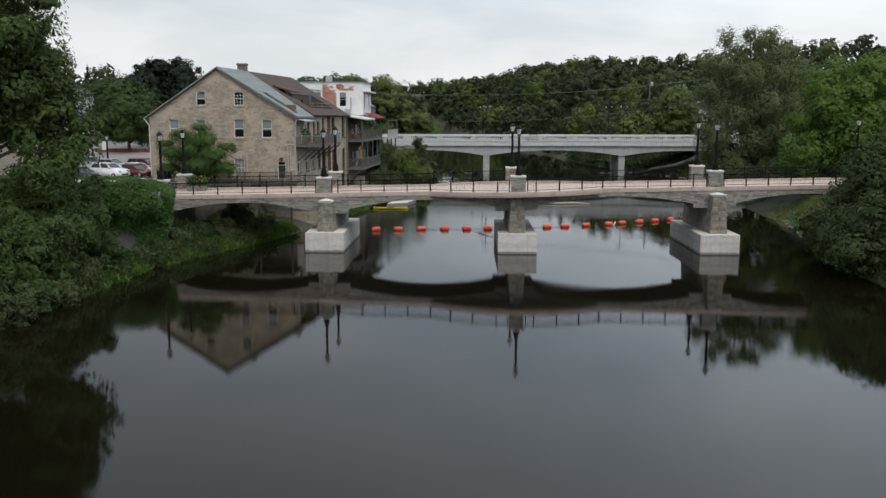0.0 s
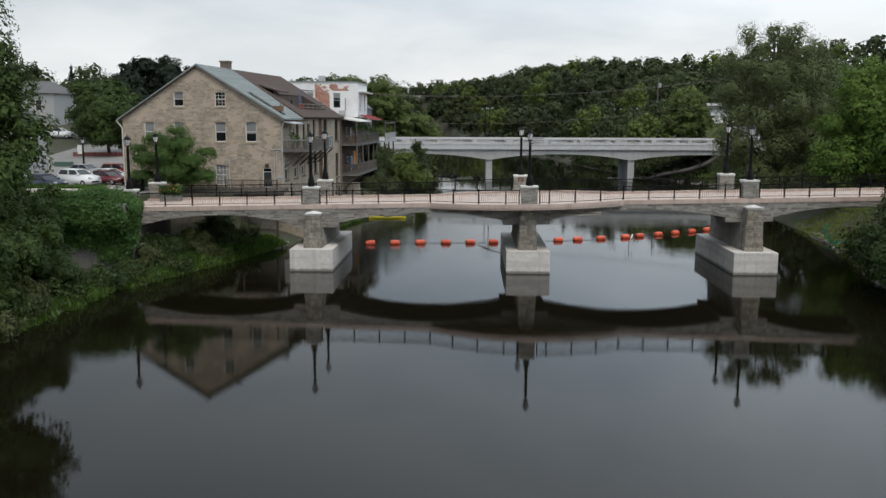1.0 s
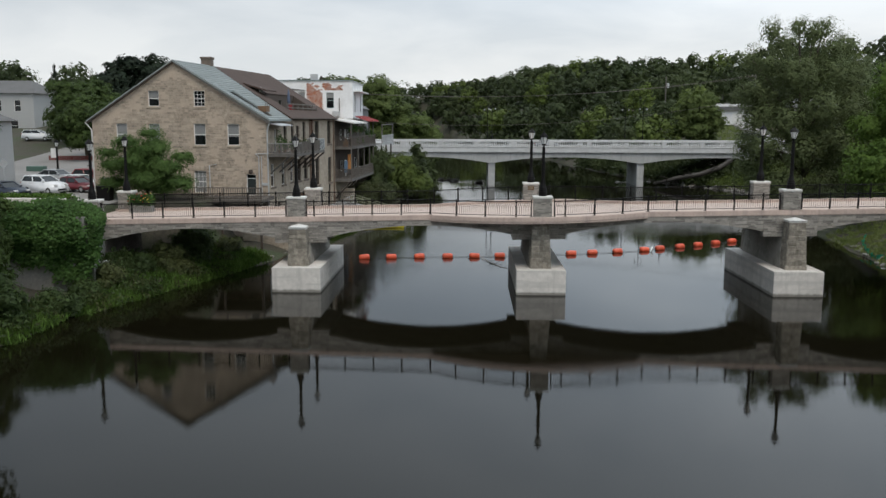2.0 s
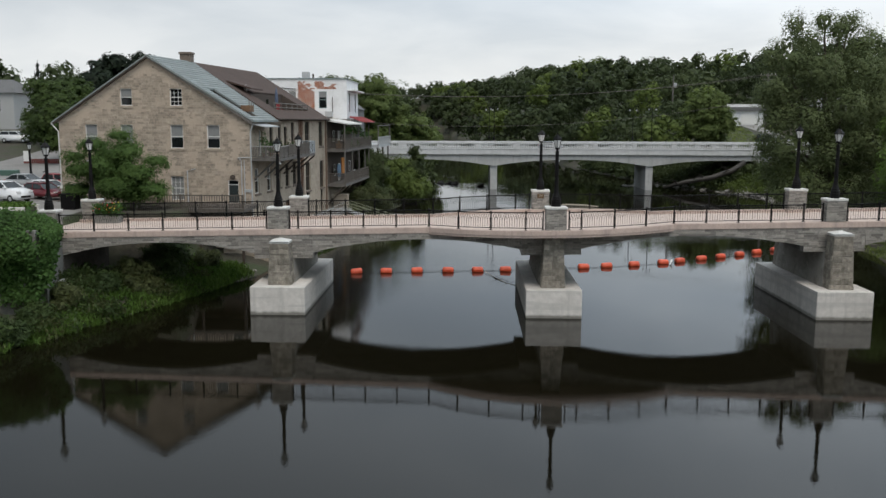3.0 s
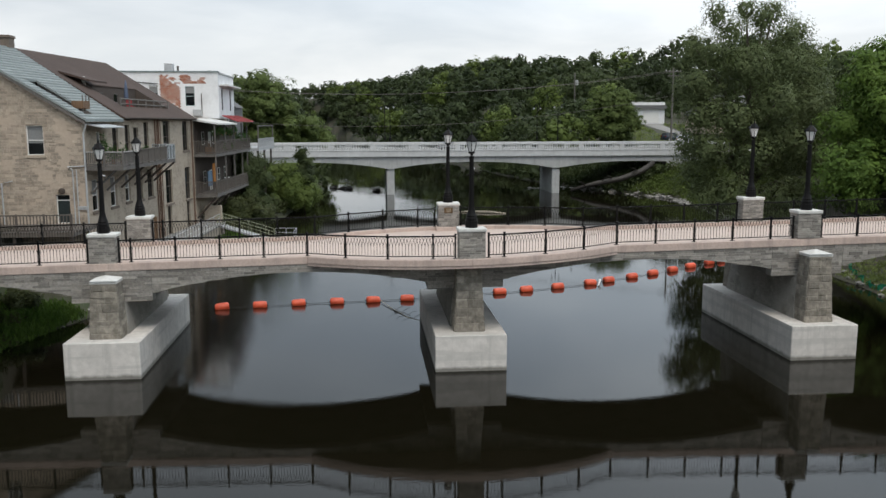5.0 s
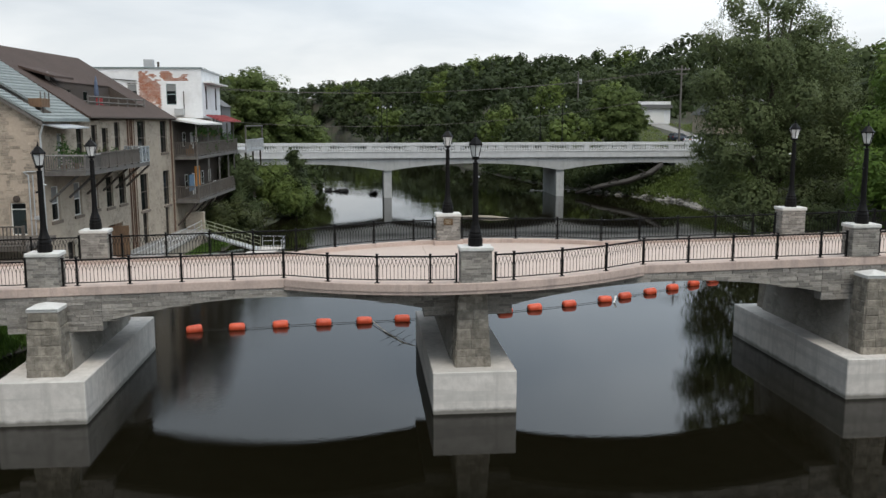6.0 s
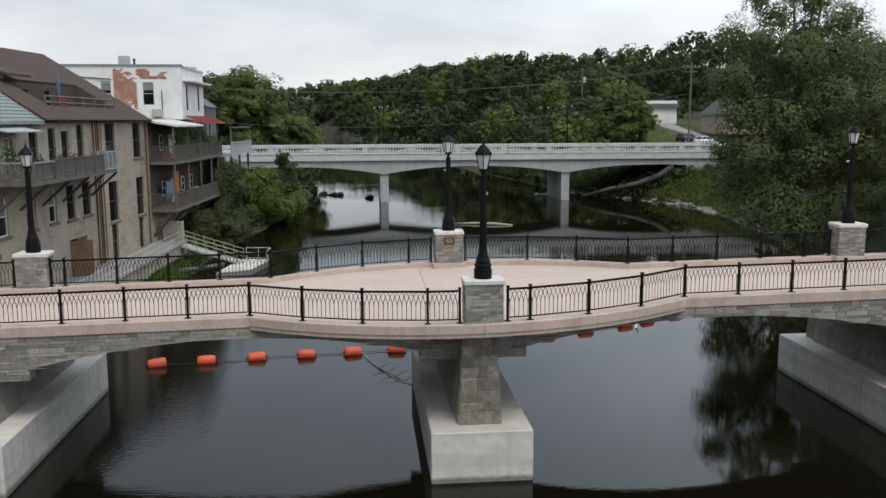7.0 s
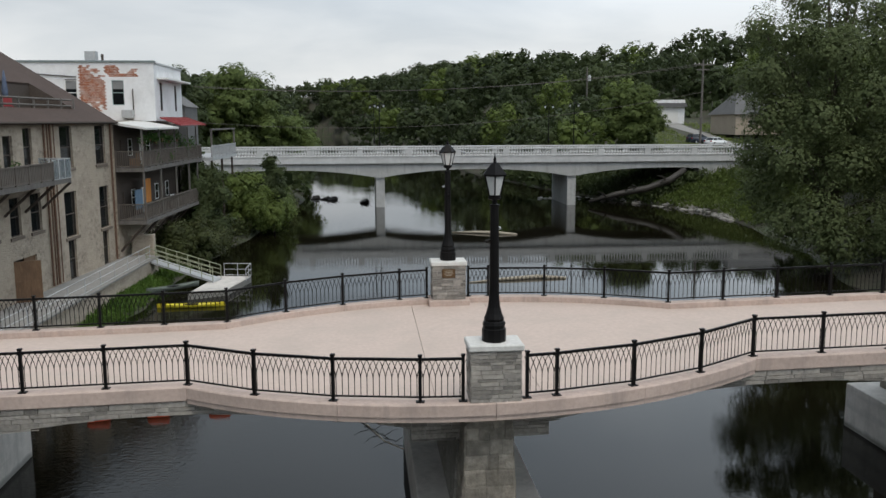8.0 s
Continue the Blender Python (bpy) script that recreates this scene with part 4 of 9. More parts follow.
# ---- buildings ----
def wall_mesh(length, z0, top, openings, thick):
    """A wall along +u with its outer face in v=0 (looking to -v) and real openings (u0, u1, za, zb). top(u) gives its upper edge."""
    us = sorted({0.0, length, *[v for o in openings for v in o[:2]], *[length * i / 8 for i in range(1, 8)]})
    zs = sorted({z0, *[v for o in openings for v in o[2:]]})
    bm = bmesh.new()

    def quad(*c):
        pts = []
        for p in c:
            if all((Vector(p) - Vector(q)).length > 1e-5 for q in pts):
                pts.append(p)
        if len(pts) > 2:
            bm.faces.new([bm.verts.new(p) for p in pts])

    for a, b in zip(us, us[1:]):
        mid = (a + b) / 2
        for k, za in enumerate(zs):
            zb = zs[k + 1] if k + 1 < len(zs) else 1e9
            if any(o[0] <= mid <= o[1] and o[2] <= za < o[3] for o in openings):
                continue
            ta, tb = top(a), top(b)
            a0, a1, b0, b1 = min(za, ta), min(zb, ta), min(za, tb), min(zb, tb)
            if a1 - a0 < 1e-6 and b1 - b0 < 1e-6:
                continue
            quad((a, 0, a0), (b, 0, b0), (b, 0, b1), (a, 0, a1))
            quad((b, thick, b0), (a, thick, a0), (a, thick, a1), (b, thick, b1))
        quad((a, 0, top(a)), (b, 0, top(b)), (b, thick, top(b)), (a, thick, top(a)))
    for u0, u1, za, zb in openings:
        quad((u0, 0, za), (u0, thick, za), (u0, thick, zb), (u0, 0, zb))
        quad((u1, thick, za), (u1, 0, za), (u1, 0, zb), (u1, thick, zb))
        quad((u0, 0, za), (u1, 0, za), (u1, thick, za), (u0, thick, za))
        quad((u0, thick, zb), (u1, thick, zb), (u1, 0, zb), (u0, 0, zb))
    for u in (0.0, length):
        quad((u, 0, z0), (u, thick, z0), (u, thick, top(u)), (u, 0, top(u)))
    bmesh.ops.recalc_face_normals(bm, faces=bm.faces[:])
    return bm


M_BROWN_STONE = surface("brown_sill_stone", (0.12, 0.095, 0.075), (0.19, 0.15, 0.12), 8, None, rough=0.9)


def frame_bars(w, h, t, d, rails=(), stiles=()):
    """A window or door frame: outer bars and inner bars, centred on u, from 0 up."""
    bm = box(-w / 2, -w / 2 + t, 0, d, 0, h)
    box(w / 2 - t, w / 2, 0, d, 0, h, 0, bm)
    box(-w / 2 + t, w / 2 - t, 0, d, h - t, h, 0, bm)
    box(-w / 2 + t, w / 2 - t, 0, d, 0, t, 0, bm)
    for r, q in rails:
        box(-w / 2 + t, w / 2 - t, 0.01, d - 0.01, h * r - q / 2, h * r + q / 2, 0, bm)
    for s, q in stiles:
        box(w * s - q / 2, w * s + q / 2, 0.014, d - 0.014, t, h - t, 0, bm)
    return bm


def window(parent, at, w, h, blind=0.0, sill=True, frame_mat=None, muntins=False, inset=0.12, label=""):
    """A sash window in an opening: at is the pose of the opening's foot, in the wall's outer plane."""
    m = at @ Matrix.Translation((0, inset, 0))
    win = part("window", frame_bars(w, h, 0.06, 0.08, [(0.5, 0.07)]), frame_mat or M_TRIM, parent, label or "white sash window frame", False, m)
    part("pane", box(-w / 2 + 0.06, w / 2 - 0.06, 0.05, 0.058, h * (1 - blind) if 0 < blind < 1 else 0.06, h - 0.06) if blind else box(-w / 2 + 0.06, w / 2 - 0.06, 0.05, 0.058, h * 0.5, h - 0.06), M_BLIND if blind else M_GLASS, win, "pane with a drawn blind" if blind else "dark glass pane")
    if muntins:
        for k in (0.25, 0.75):
            part("glazing_bar", box(-w / 2 + 0.06, w / 2 - 0.06, 0.01, 0.04, h * k - 0.015, h * k + 0.015), frame_mat or M_TRIM, win)
        for k in (-0.17, 0.17):
            part("glazing_bar", box(w * k - 0.015, w * k + 0.015, 0.014, 0.038, 0.06, h - 0.06), frame_mat or M_TRIM, win)
    if blind < 1:
        part("pane", box(-w / 2 + 0.06, w / 2 - 0.06, 0.042, 0.05, 0.06, h * (1 - blind) if blind else h * 0.5), M_GLASS, win, "dark glass pane")
    if sill:
        part("sill", box(-w / 2 - 0.14, w / 2 + 0.14, -0.09 - inset, 0.1, -0.2, -0.005, 0.01), M_SIDE_WALL if frame_mat is None else M_BROWN_STONE, win, "cut stone sill")
    return win


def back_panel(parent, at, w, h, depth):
    """A flat dark panel that stands in for the unlit room behind an opening."""
    part("interior", box(-w / 2 - 0.1, w / 2 + 0.1, depth, depth + 0.05, -0.1, h + 0.1), M_DARK_WOOD, parent, "dark panel standing in for the unlit room", False, at)


def wall_frame(p0, p1):
    d = Vector((p1[0] - p0[0], p1[1] - p0[1], 0))
    return Matrix.Translation((p0[0], p0[1], 0)) @ pose(0, 0, 0, 0, 0, math.degrees(math.atan2(d.y, d.x))), d.length


def roof_slab(pts, thick):
    """A sloping slab from its four upper corners."""
    bm = bmesh.new()
    hexa(bm, [(x, y, z - thick) for x, y, z in pts] + list(pts))
    return bm


# -- the stone house by the bridge
house = thing("stone_house", "tall tan limestone house with a pale green shingle gable roof", "house", (0, 0, 0))
FRONT_Y = 95.0
HX0, HX1, APEX_X, APEX_Z, EAVE_Z = -35.9, -19.45, -27.95, 17.55, 12.25
SIDE_A, SIDE_B, SIDE_C = (HX1, FRONT_Y), (-18.55, 104.4), (-17.15, 120.35)


def gable_top(u):
    x = HX0 + u
    k = (x - HX0) / (APEX_X - HX0) if x < APEX_X else (HX1 - x) / (HX1 - APEX_X)
    return EAVE_Z + (APEX_Z - EAVE_Z) * max(k, 0)


GABLE_WINDOWS = [(-30.48, -29.45, 13.5, 14.95, 0.45), (-26.2, -25.14, 13.5, 14.95, 0.0), (-33.65, -32.6, 9.9, 11.9, 0.99), (-30.56, -29.5, 9.9, 11.9, 0.99),
                 (-26.28, -25.17, 9.9, 11.9, 0.55), (-23.12, -22.0, 9.9, 11.9, 0.6), (-26.4, -25.25, 5.45, 7.5, 0.99)]
GABLE_DOOR = (-21.45, -20.52, 5.2, 7.2)
ops = [(a - HX0, b - HX0, c, d) for a, b, c, d, _ in GABLE_WINDOWS] + [(GABLE_DOOR[0] - HX0, GABLE_DOOR[1] - HX0, GABLE_DOOR[2], GABLE_DOOR[3])]
# the apex must be a cut of the grid
ops_cut = ops + [(APEX_X - HX0 - 0.001, APEX_X - HX0 + 0.001, 3.999, 4.0)]
front = part("wall", wall_mesh(HX1 - HX0, 0.0, gable_top, ops_cut, 0.45), M_GABLE_MORTAR, house, "pale lime mortar gable wall", False, Matrix.Translation((HX0, FRONT_Y, 0)))
for a, b, c, d, bl in GABLE_WINDOWS:
    at = Matrix.Translation(((a + b) / 2, FRONT_Y, c))
    window(house, at, b - a, d - c, bl, True, None, bl == 0.0 or c < 6)
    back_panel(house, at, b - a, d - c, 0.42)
at = Matrix.Translation(((GABLE_DOOR[0] + GABLE_DOOR[1]) / 2, FRONT_Y, GABLE_DOOR[2]))
w, h = GABLE_DOOR[1] - GABLE_DOOR[0], GABLE_DOOR[3] - GABLE_DOOR[2]
door = part("door", frame_bars(w, h, 0.06, 0.1, ((0.8, 0.06),)), M_TRIM, house, "dark panelled front door in a white frame", False, at @ Matrix.Translation((0, 0.15, 0)))
bm = box(-w / 2 + 0.06, w / 2 - 0.06, 0.03, 0.07, 0.06, h * 0.79)
for ux in (-0.18, 0.18):
    for vz in (0.25, 0.85):
        box(ux - 0.12, ux + 0.12, 0.02, 0.03, vz, vz + 0.5, 0.0, bm)
part("door_leaf", bm, surface("dark_green_door_paint", (0.014, 0.022, 0.022), (0.022, 0.032, 0.032), 20, None, rough=0.4, bump=0.05), door)
part("fanlight", box(-w / 2 + 0.06, w / 2 - 0.06, 0.05, 0.06, h * 0.81, h - 0.06), M_GLASS, door)
part("door_knob", lathe([(0.03, 0), (0.035, 0.03), (0.01, 0.05)], 8), M_BRONZE, door, "", False, pose(0.32, 0.0, 0.95, 90))
back_panel(house, at, w, h, 0.42)
# wreath above the door and wall lamp
part("wreath", lathe([(0.14, 0.0), (0.22, 0.05), (0.22, 0.1), (0.12, 0.14)], 12), M_DARK_WOOD, house, "dark ornament above the door", False, pose(-20.98, FRONT_Y - 0.02, 7.45, 90))
# corner boards, rakes and gutter pipes
rake = 0.32
for xa, xb in ((HX0 - 0.4, APEX_X), (HX1 + 0.35, APEX_X)):
    za = EAVE_Z - 0.2
    dx, dz = xb - xa, APEX_Z + 0.10 - za
    bm = bmesh.new()
    hexa(bm, [(xa, FRONT_Y - rake, za - 0.15), (xb, FRONT_Y - rake, za + dz - 0.15), (xb, FRONT_Y - 0.02, za + dz - 0.15), (xa, FRONT_Y - 0.02, za - 0.15),
              (xa, FRONT_Y - rake, za + 0.1), (xb, FRONT_Y - rake, za + dz + 0.1), (xb, FRONT_Y - 0.02, za + dz + 0.1), (xa, FRONT_Y - 0.02, za + 0.1)])
    bmesh.ops.recalc_face_normals(bm, faces=bm.faces[:])
    part("rake_board", bm, M_DARK_WOOD if xa < -30 else M_GREY_WOOD, house, "weathered rake board")
ROOF_END = 103.8


def ridge_x(y):
    """The ridge runs parallel to the river-side wall."""
    return APEX_X + 0.117 * (y - FRONT_Y)


def green_pt(y, f, lift=0.0):
    """A point on the river slope of the green roof: f 0 at the ridge, 1 at the eave; the far edge runs square to the ridge."""
    ye = y if y < 96 else 96 + (y - 96) * (101.4 - 96) / (ROOF_END - 96)
    e = (HX1 + 0.5 + 0.092 * (ye - FRONT_Y), ye, EAVE_Z + 0.02)
    r = (ridge_x(y), y, APEX_Z + 0.22)
    return Vector((r[0] + (e[0] - r[0]) * f, r[1] + (e[1] - r[1]) * f, r[2] + (e[2] - r[2]) * f + lift))


def slab4(c, thick):
    bm = bmesh.new()
    hexa(bm, [(p[0], p[1], p[2] - thick) for p in c] + [tuple(p) for p in c])
    bmesh.ops.recalc_face_normals(bm, faces=bm.faces[:])
    return bm


def shingled(pt, y0, y1, f0, f1, label=""):
    """A piece of roof slope with its lapped courses."""
    base_ = part("roof", slab4([pt(y0, f0), pt(y1, f0), pt(y1, f1), pt(y0, f1)], 0.12), M_SLATE, house, label)
    n = max(1, round(26 * (f1 - f0)))
    for k in range(n):
        g0, g1 = f0 + (f1 - f0) * k / n, f0 + (f1 - f0) * (k + 1) / n
        lo = [pt(y0, g0, 0.0), pt(y1, g0, 0.0), pt(y1, g1, 0.0), pt(y0, g1, 0.0)]
        hi = [pt(y0, g0, 0.012), pt(y1, g0, 0.012), pt(y1, g1, 0.085), pt(y0, g1, 0.085)]
        bm = bmesh.new()
        hexa(bm, lo + hi)
        bmesh.ops.recalc_face_normals(bm, faces=bm.faces[:])
        part("shingle_course", bm, M_SLATE, base_)


shingled(green_pt, FRONT_Y - 0.36, 96.0, 0.0, 1.0, "pale grey-green shingle roof slope")
shingled(green_pt, 96.0, 97.9, 0.0, 0.50)
shingled(green_pt, 96.0, 97.9, 0.93, 1.0)
shingled(green_pt, 97.9, ROOF_END, 0.0, 1.0)
# slot cut into the slope, with a small wooden deck
for yy in (96.0, 97.9):
    a3, b3 = green_pt(yy, 0.50), green_pt(yy, 0.93)
    bm = bmesh.new()
    hexa(bm, [(a3.x, yy - 0.05, 12.3), (b3.x, b3.y - 0.05, 12.3), (b3.x, b3.y + 0.05, 12.3), (a3.x, yy + 0.05, 12.3), (a3.x, yy - 0.05, a3.z), (b3.x, b3.y - 0.05, b3.z), (b3.x, b3.y + 0.05, b3.z), (a3.x, yy + 0.05, a3.z)])
    part("slot_cheek", bm, M_GREY_WOOD, house, "grey board side of the roof slot")
a3, b3 = green_pt(96.0, 0.5), green_pt(97.9, 0.93)
part("slot_back", box(a3.x - 0.1, a3.x, 96.0, 97.9, 12.3, a3.z), M_DARK_WOOD, house)
part("roof_deck", box(a3.x, b3.x, 96.05, 97.85, 12.3, 12.5), M_GREY_WOOD, house)
c3 = green_pt(97.0, 0.80)
for k in range(5):
    part("deck_board", box(c3.x - 0.05, c3.x + 0.75, 96.9 + k * 0.3, 97.16 + k * 0.3, 13.05, 13.6, 0.01), M_BROWN_WOOD, house, "small brown wooden roof deck")
for yy in (96.95, 97.7, 98.4):
    part("deck_post", box(c3.x + 0.66, c3.x + 0.73, yy - 0.03, yy + 0.03, 12.2, 14.0), M_GREY_WOOD, house)
w_pts = [(HX0 - 0.45, FRONT_Y - 0.36, EAVE_Z - 0.1), (APEX_X, FRONT_Y - 0.36, APEX_Z + 0.22), (ridge_x(ROOF_END), ROOF_END, APEX_Z + 0.22), (HX0 + 0.4, ROOF_END, EAVE_Z - 0.1)]
part("roof", slab4(w_pts, 0.12), M_SLATE, house, "pale grey-green shingle roof slope")
# side wall towards the river, first stretch
fm, L1 = wall_frame(SIDE_A, SIDE_B)
SIDE1 = [(1.1, 2.3, 5.9, 8.1, 0.5, 0), (4.4, 5.6, 5.9, 8.1, 0.5, 0), (7.3, 8.4, 6.0, 8.1, 0.5, 0), (2.4, 3.3, 9.2, 11.4, 0.99, 1), (5.3, 6.4, 9.5, 11.9, 0, 0), (7.8, 8.8, 9.2, 11.9, 0, 0), (3.0, 4.0, 2.6, 4.3, 0, 0)]
part("wall", wall_mesh(L1, 0.0, lambda u: EAVE_Z, [o[:4] for o in SIDE1], 0.4), M_SIDE_WALL, house, "weathered tan rubble side wall", False, fm)
for a, b, c, d, bl, dr in SIDE1:
    at = fm @ Matrix.Translation(((a + b) / 2, 0, c))
    window(house, at, b - a, d - c, bl, not dr, M_TRIM if bl else M_DARK_WOOD, False, 0.14)
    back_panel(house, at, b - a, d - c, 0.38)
pydata("wall", [(HX0, FRONT_Y + 0.4, 0), (HX0, ROOF_END, 0), (HX0, ROOF_END, EAVE_Z), (HX0, FRONT_Y + 0.4, EAVE_Z), (HX0 + 0.4, FRONT_Y + 0.4, 0), (HX0 + 0.4, ROOF_END, 0), (HX0 + 0.4, ROOF_END, EAVE_Z), (HX0 + 0.4, FRONT_Y + 0.4, EAVE_Z)],
       [(1, 0, 3, 2), (4, 5, 6, 7), (3, 7, 6, 2)], M_GABLE_MORTAR, house)
# chimney of two courses with a cap
chim = part("chimney", box(-27.75, -26.75, 102.7, 103.75, 15.5, 18.45, 0.02), M_BROWN_STONE, house, "tan stone chimney")
part("chimney_cap", box(-27.83, -26.67, 102.6, 103.82, 18.4, 18.6, 0.02), M_BROWN_STONE, chim)
for px_, r_, m_ in ((HX1 + 0.12, 0.06, M_GREY_METAL), (HX0 - 0.02, 0.06, M_CAP)):
    part("downpipe", tube([(px_, FRONT_Y - 0.12, 1.5), (px_, FRONT_Y - 0.12, 11.3), (px_ + (0.25 if px_ > -25 else -0.55), FRONT_Y - 0.2, 12.0)], r_, 8), m_, house, "pale metal downpipe")
part("wall_pipe", tube([(-20.2, FRONT_Y - 0.1, 5.2), (-20.2, FRONT_Y - 0.1, 8.9), (-20.5, FRONT_Y - 0.1, 9.1), (-19.4, FRONT_Y - 0.1, 9.15)], 0.045, 6), M_GREY_METAL, house)
part("wall_pipe", tube([(-19.95, FRONT_Y - 0.1, 5.2), (-19.95, FRONT_Y - 0.1, 8.9)], 0.04, 6), M_GREY_METAL, house)
for k in range(4):
    part("meter_box", box(-20.0 + k * 0.16, -19.87 + k * 0.16, FRONT_Y - 0.16, FRONT_Y - 0.01, 6.15, 6.4, 0.01), M_GREY_METAL, house, "small grey utility meter")
part("conduit", tube([(-24.9, FRONT_Y - 0.1, 5.2), (-24.9, FRONT_Y - 0.1, 8.0), (-24.2, FRONT_Y - 0.1, 8.15)], 0.05, 6), M_GREY_METAL, house)

# -- the brown-roofed house behind it
house2 = thing("brown_roofed_house", "three-storey rubble house with a brown shingle roof above the river", "house", (0, 0, 0))
fm2, L2 = wall_frame(SIDE_B, SIDE_C)
H2_EAVE = 12.45
SIDE2 = [(0.4, 1.7, 5.9, 8.15, 0), (2.9, 4.3, 5.9, 8.2, 0), (2.6, 3.7, 9.9, 12.1, 0), (0.2, 1.3, 9.5, 11.7, 0), (7.5, 9.4, 9.45, 12.2, 0), (13.2, 15.0, 9.45, 12.2, 0),
         (7.6, 9.5, 4.9, 7.9, 0), (13.4, 15.2, 4.8, 7.85, 0), (7.8, 9.0, 2.1, 4.7, 0), (13.6, 14.7, 2.1, 4.6, 0), (0.4, 3.3, 2.1, 4.55, 0)]
part("wall", wall_mesh(L2, 0.0, lambda u: H2_EAVE, [o[:4] for o in SIDE2], 0.4), M_SIDE_WALL, house2, "weathered tan rubble side wall", False, fm2)
for a, b, c, d, bl in SIDE2[:-1]:
    at = fm2 @ Matrix.Translation(((a + b) / 2, 0, c))
    window(house2, at, (b - a), d - c, bl, c > 4.5, M_DARK_WOOD, False, 0.14, "dark brown sash window frame")
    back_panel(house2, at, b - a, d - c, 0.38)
a, b, c, d, _ = SIDE2[-1]
at = fm2 @ Matrix.Translation(((a + b) / 2, 0, c))
back_panel(house2, at, b - a, d - c, 0.38)
for s in (-1, 1):
    leaf = part("door", frame_bars(1.42, 2.4, 0.12, 0.07, ((0.5, 0.12),), ((0.0, 0.08),)), M_BROWN_WOOD, house2, "brown wooden double door, one leaf open", False, at @ (Matrix.Translation((s * 0.72, 0.1, 0.02)) if s > 0 else Matrix.Translation((-1.45, 0.0, 0.02)) @ pose(0, 0, 0, 0, 0, -62) @ Matrix.Translation((0.71, 0, 0))))
    part("door_panel", box(-0.65, 0.65, 0.03, 0.045, 0.1, 2.3), M_BROWN_WOOD, leaf)
RIDGE_Z = 17.75
BR0 = 101.45
# roof with a terrace cut into its river slope
e_a, e_b = (-18.35, 101.45), (-16.7, 120.75)


def eave_x(y):
    return e_a[0] + (e_b[0] - e_a[0]) * (y - e_a[1]) / (e_b[1] - e_a[1])


def slope_pt(y, f, lift=0.0):
    """A point on the river slope: f 0 at the ridge, 1 at the eave."""
    yr = max(y, 103.82) if y < 105 else y
    yy_ = yr + (y - yr) * f
    return (ridge_x(yr) + (eave_x(y) - ridge_x(yr)) * f, yy_, RIDGE_Z + (H2_EAVE + 0.05 - RIDGE_Z) * f + lift)


def slope_piece(name, y0, y1, f0, f1, label=""):
    bm = bmesh.new()
    c = [slope_pt(y0, f0), slope_pt(y1, f0), slope_pt(y1, f1), slope_pt(y0, f1)]
    hexa(bm, [(x, y, z - 0.18) for x, y, z in c] + c)
    bmesh.ops.recalc_face_normals(bm, faces=bm.faces[:])
    return part(name, bm, M_BROWN_ROOF, house2, label)


slope_piece("roof", BR0, 105.4, 0.0, 1.0, "brown asphalt shingle roof")
slope_piece("roof", 105.4, 116.6, 0.0, 0.50)
slope_piece("roof", 105.4, 116.6, 0.84, 1.0)
slope_piece("roof", 116.6, 120.75, 0.0, 1.0)
part("roof", slab4([(-35.5, 103.82, 12.3), (ridge_x(103.82), 103.82, RIDGE_Z), (ridge_x(120.75), 120.75, RIDGE_Z), (-33.5, 120.75, 12.3)], 0.18), M_BROWN_ROOF, house2)
# the terrace: floor, back wall with doors, rail
p0, p1 = slope_pt(105.4, 0.50), slope_pt(116.6, 0.50)
q0, q1 = slope_pt(105.4, 0.84), slope_pt(116.6, 0.84)
pydata("terrace_floor", [(p0[0], p0[1], 13.0), (q0[0], q0[1], 13.0), (q1[0], q1[1], 13.0), (p1[0], p1[1], 13.0)], [(0, 1, 2, 3)], M_GREY_WOOD, house2)
tm, tl = wall_frame((p0[0], p0[1]), (p1[0], p1[1]))
tops = p0[2] - 0.05
part("terrace_wall", wall_mesh(tl, 13.0, lambda u: tops, [(1.2, 2.2, 13.05, 14.55), (2.8, 3.8, 13.05, 14.55), (6.0, 7.0, 13.05, 14.55)], 0.12), M_DARK_WOOD, house2, "dark timber wall of the roof terrace", False, tm)
for u in (1.7, 3.3, 6.5):
    at = tm @ Matrix.Translation((u, 0, 13.05))
    window(house2, at, 1.0, 1.5, 0, False, M_GREY_WOOD, False, 0.03)
for yy, p in ((105.4, p0), (116.6, p1)):
    bm = bmesh.new()
    a3, b3 = slope_pt(yy, 0.50), slope_pt(yy, 0.84)
    hexa(bm, [(a3[0], yy - 0.06, 12.9), (b3[0], yy - 0.06, 12.9), (b3[0], yy + 0.06, 12.9), (a3[0], yy + 0.06, 12.9), (a3[0], yy - 0.06, a3[2]), (b3[0], yy - 0.06, b3[2]), (b3[0], yy + 0.06, b3[2]), (a3[0], yy + 0.06, a3[2])])
    part("cheek_wall", bm, M_DARK_WOOD, house2)
for f, z in ((0.83, 13.95), (0.83, 13.55)):
    a3, b3 = slope_pt(105.1, f), slope_pt(116.4, f)
    part("terrace_rail", tube([(a3[0], a3[1], z), (b3[0], b3[1], z)], 0.06, 4), M_GREY_WOOD, house2)
for k in range(7):
    a3 = slope_pt(105.1 + k * 1.95, 0.83)
    part("terrace_post", box(a3[0] - 0.05, a3[0] + 0.05, a3[1] - 0.05, a3[1] + 0.05, 12.9, 14.05), M_GREY_WOOD, house2)
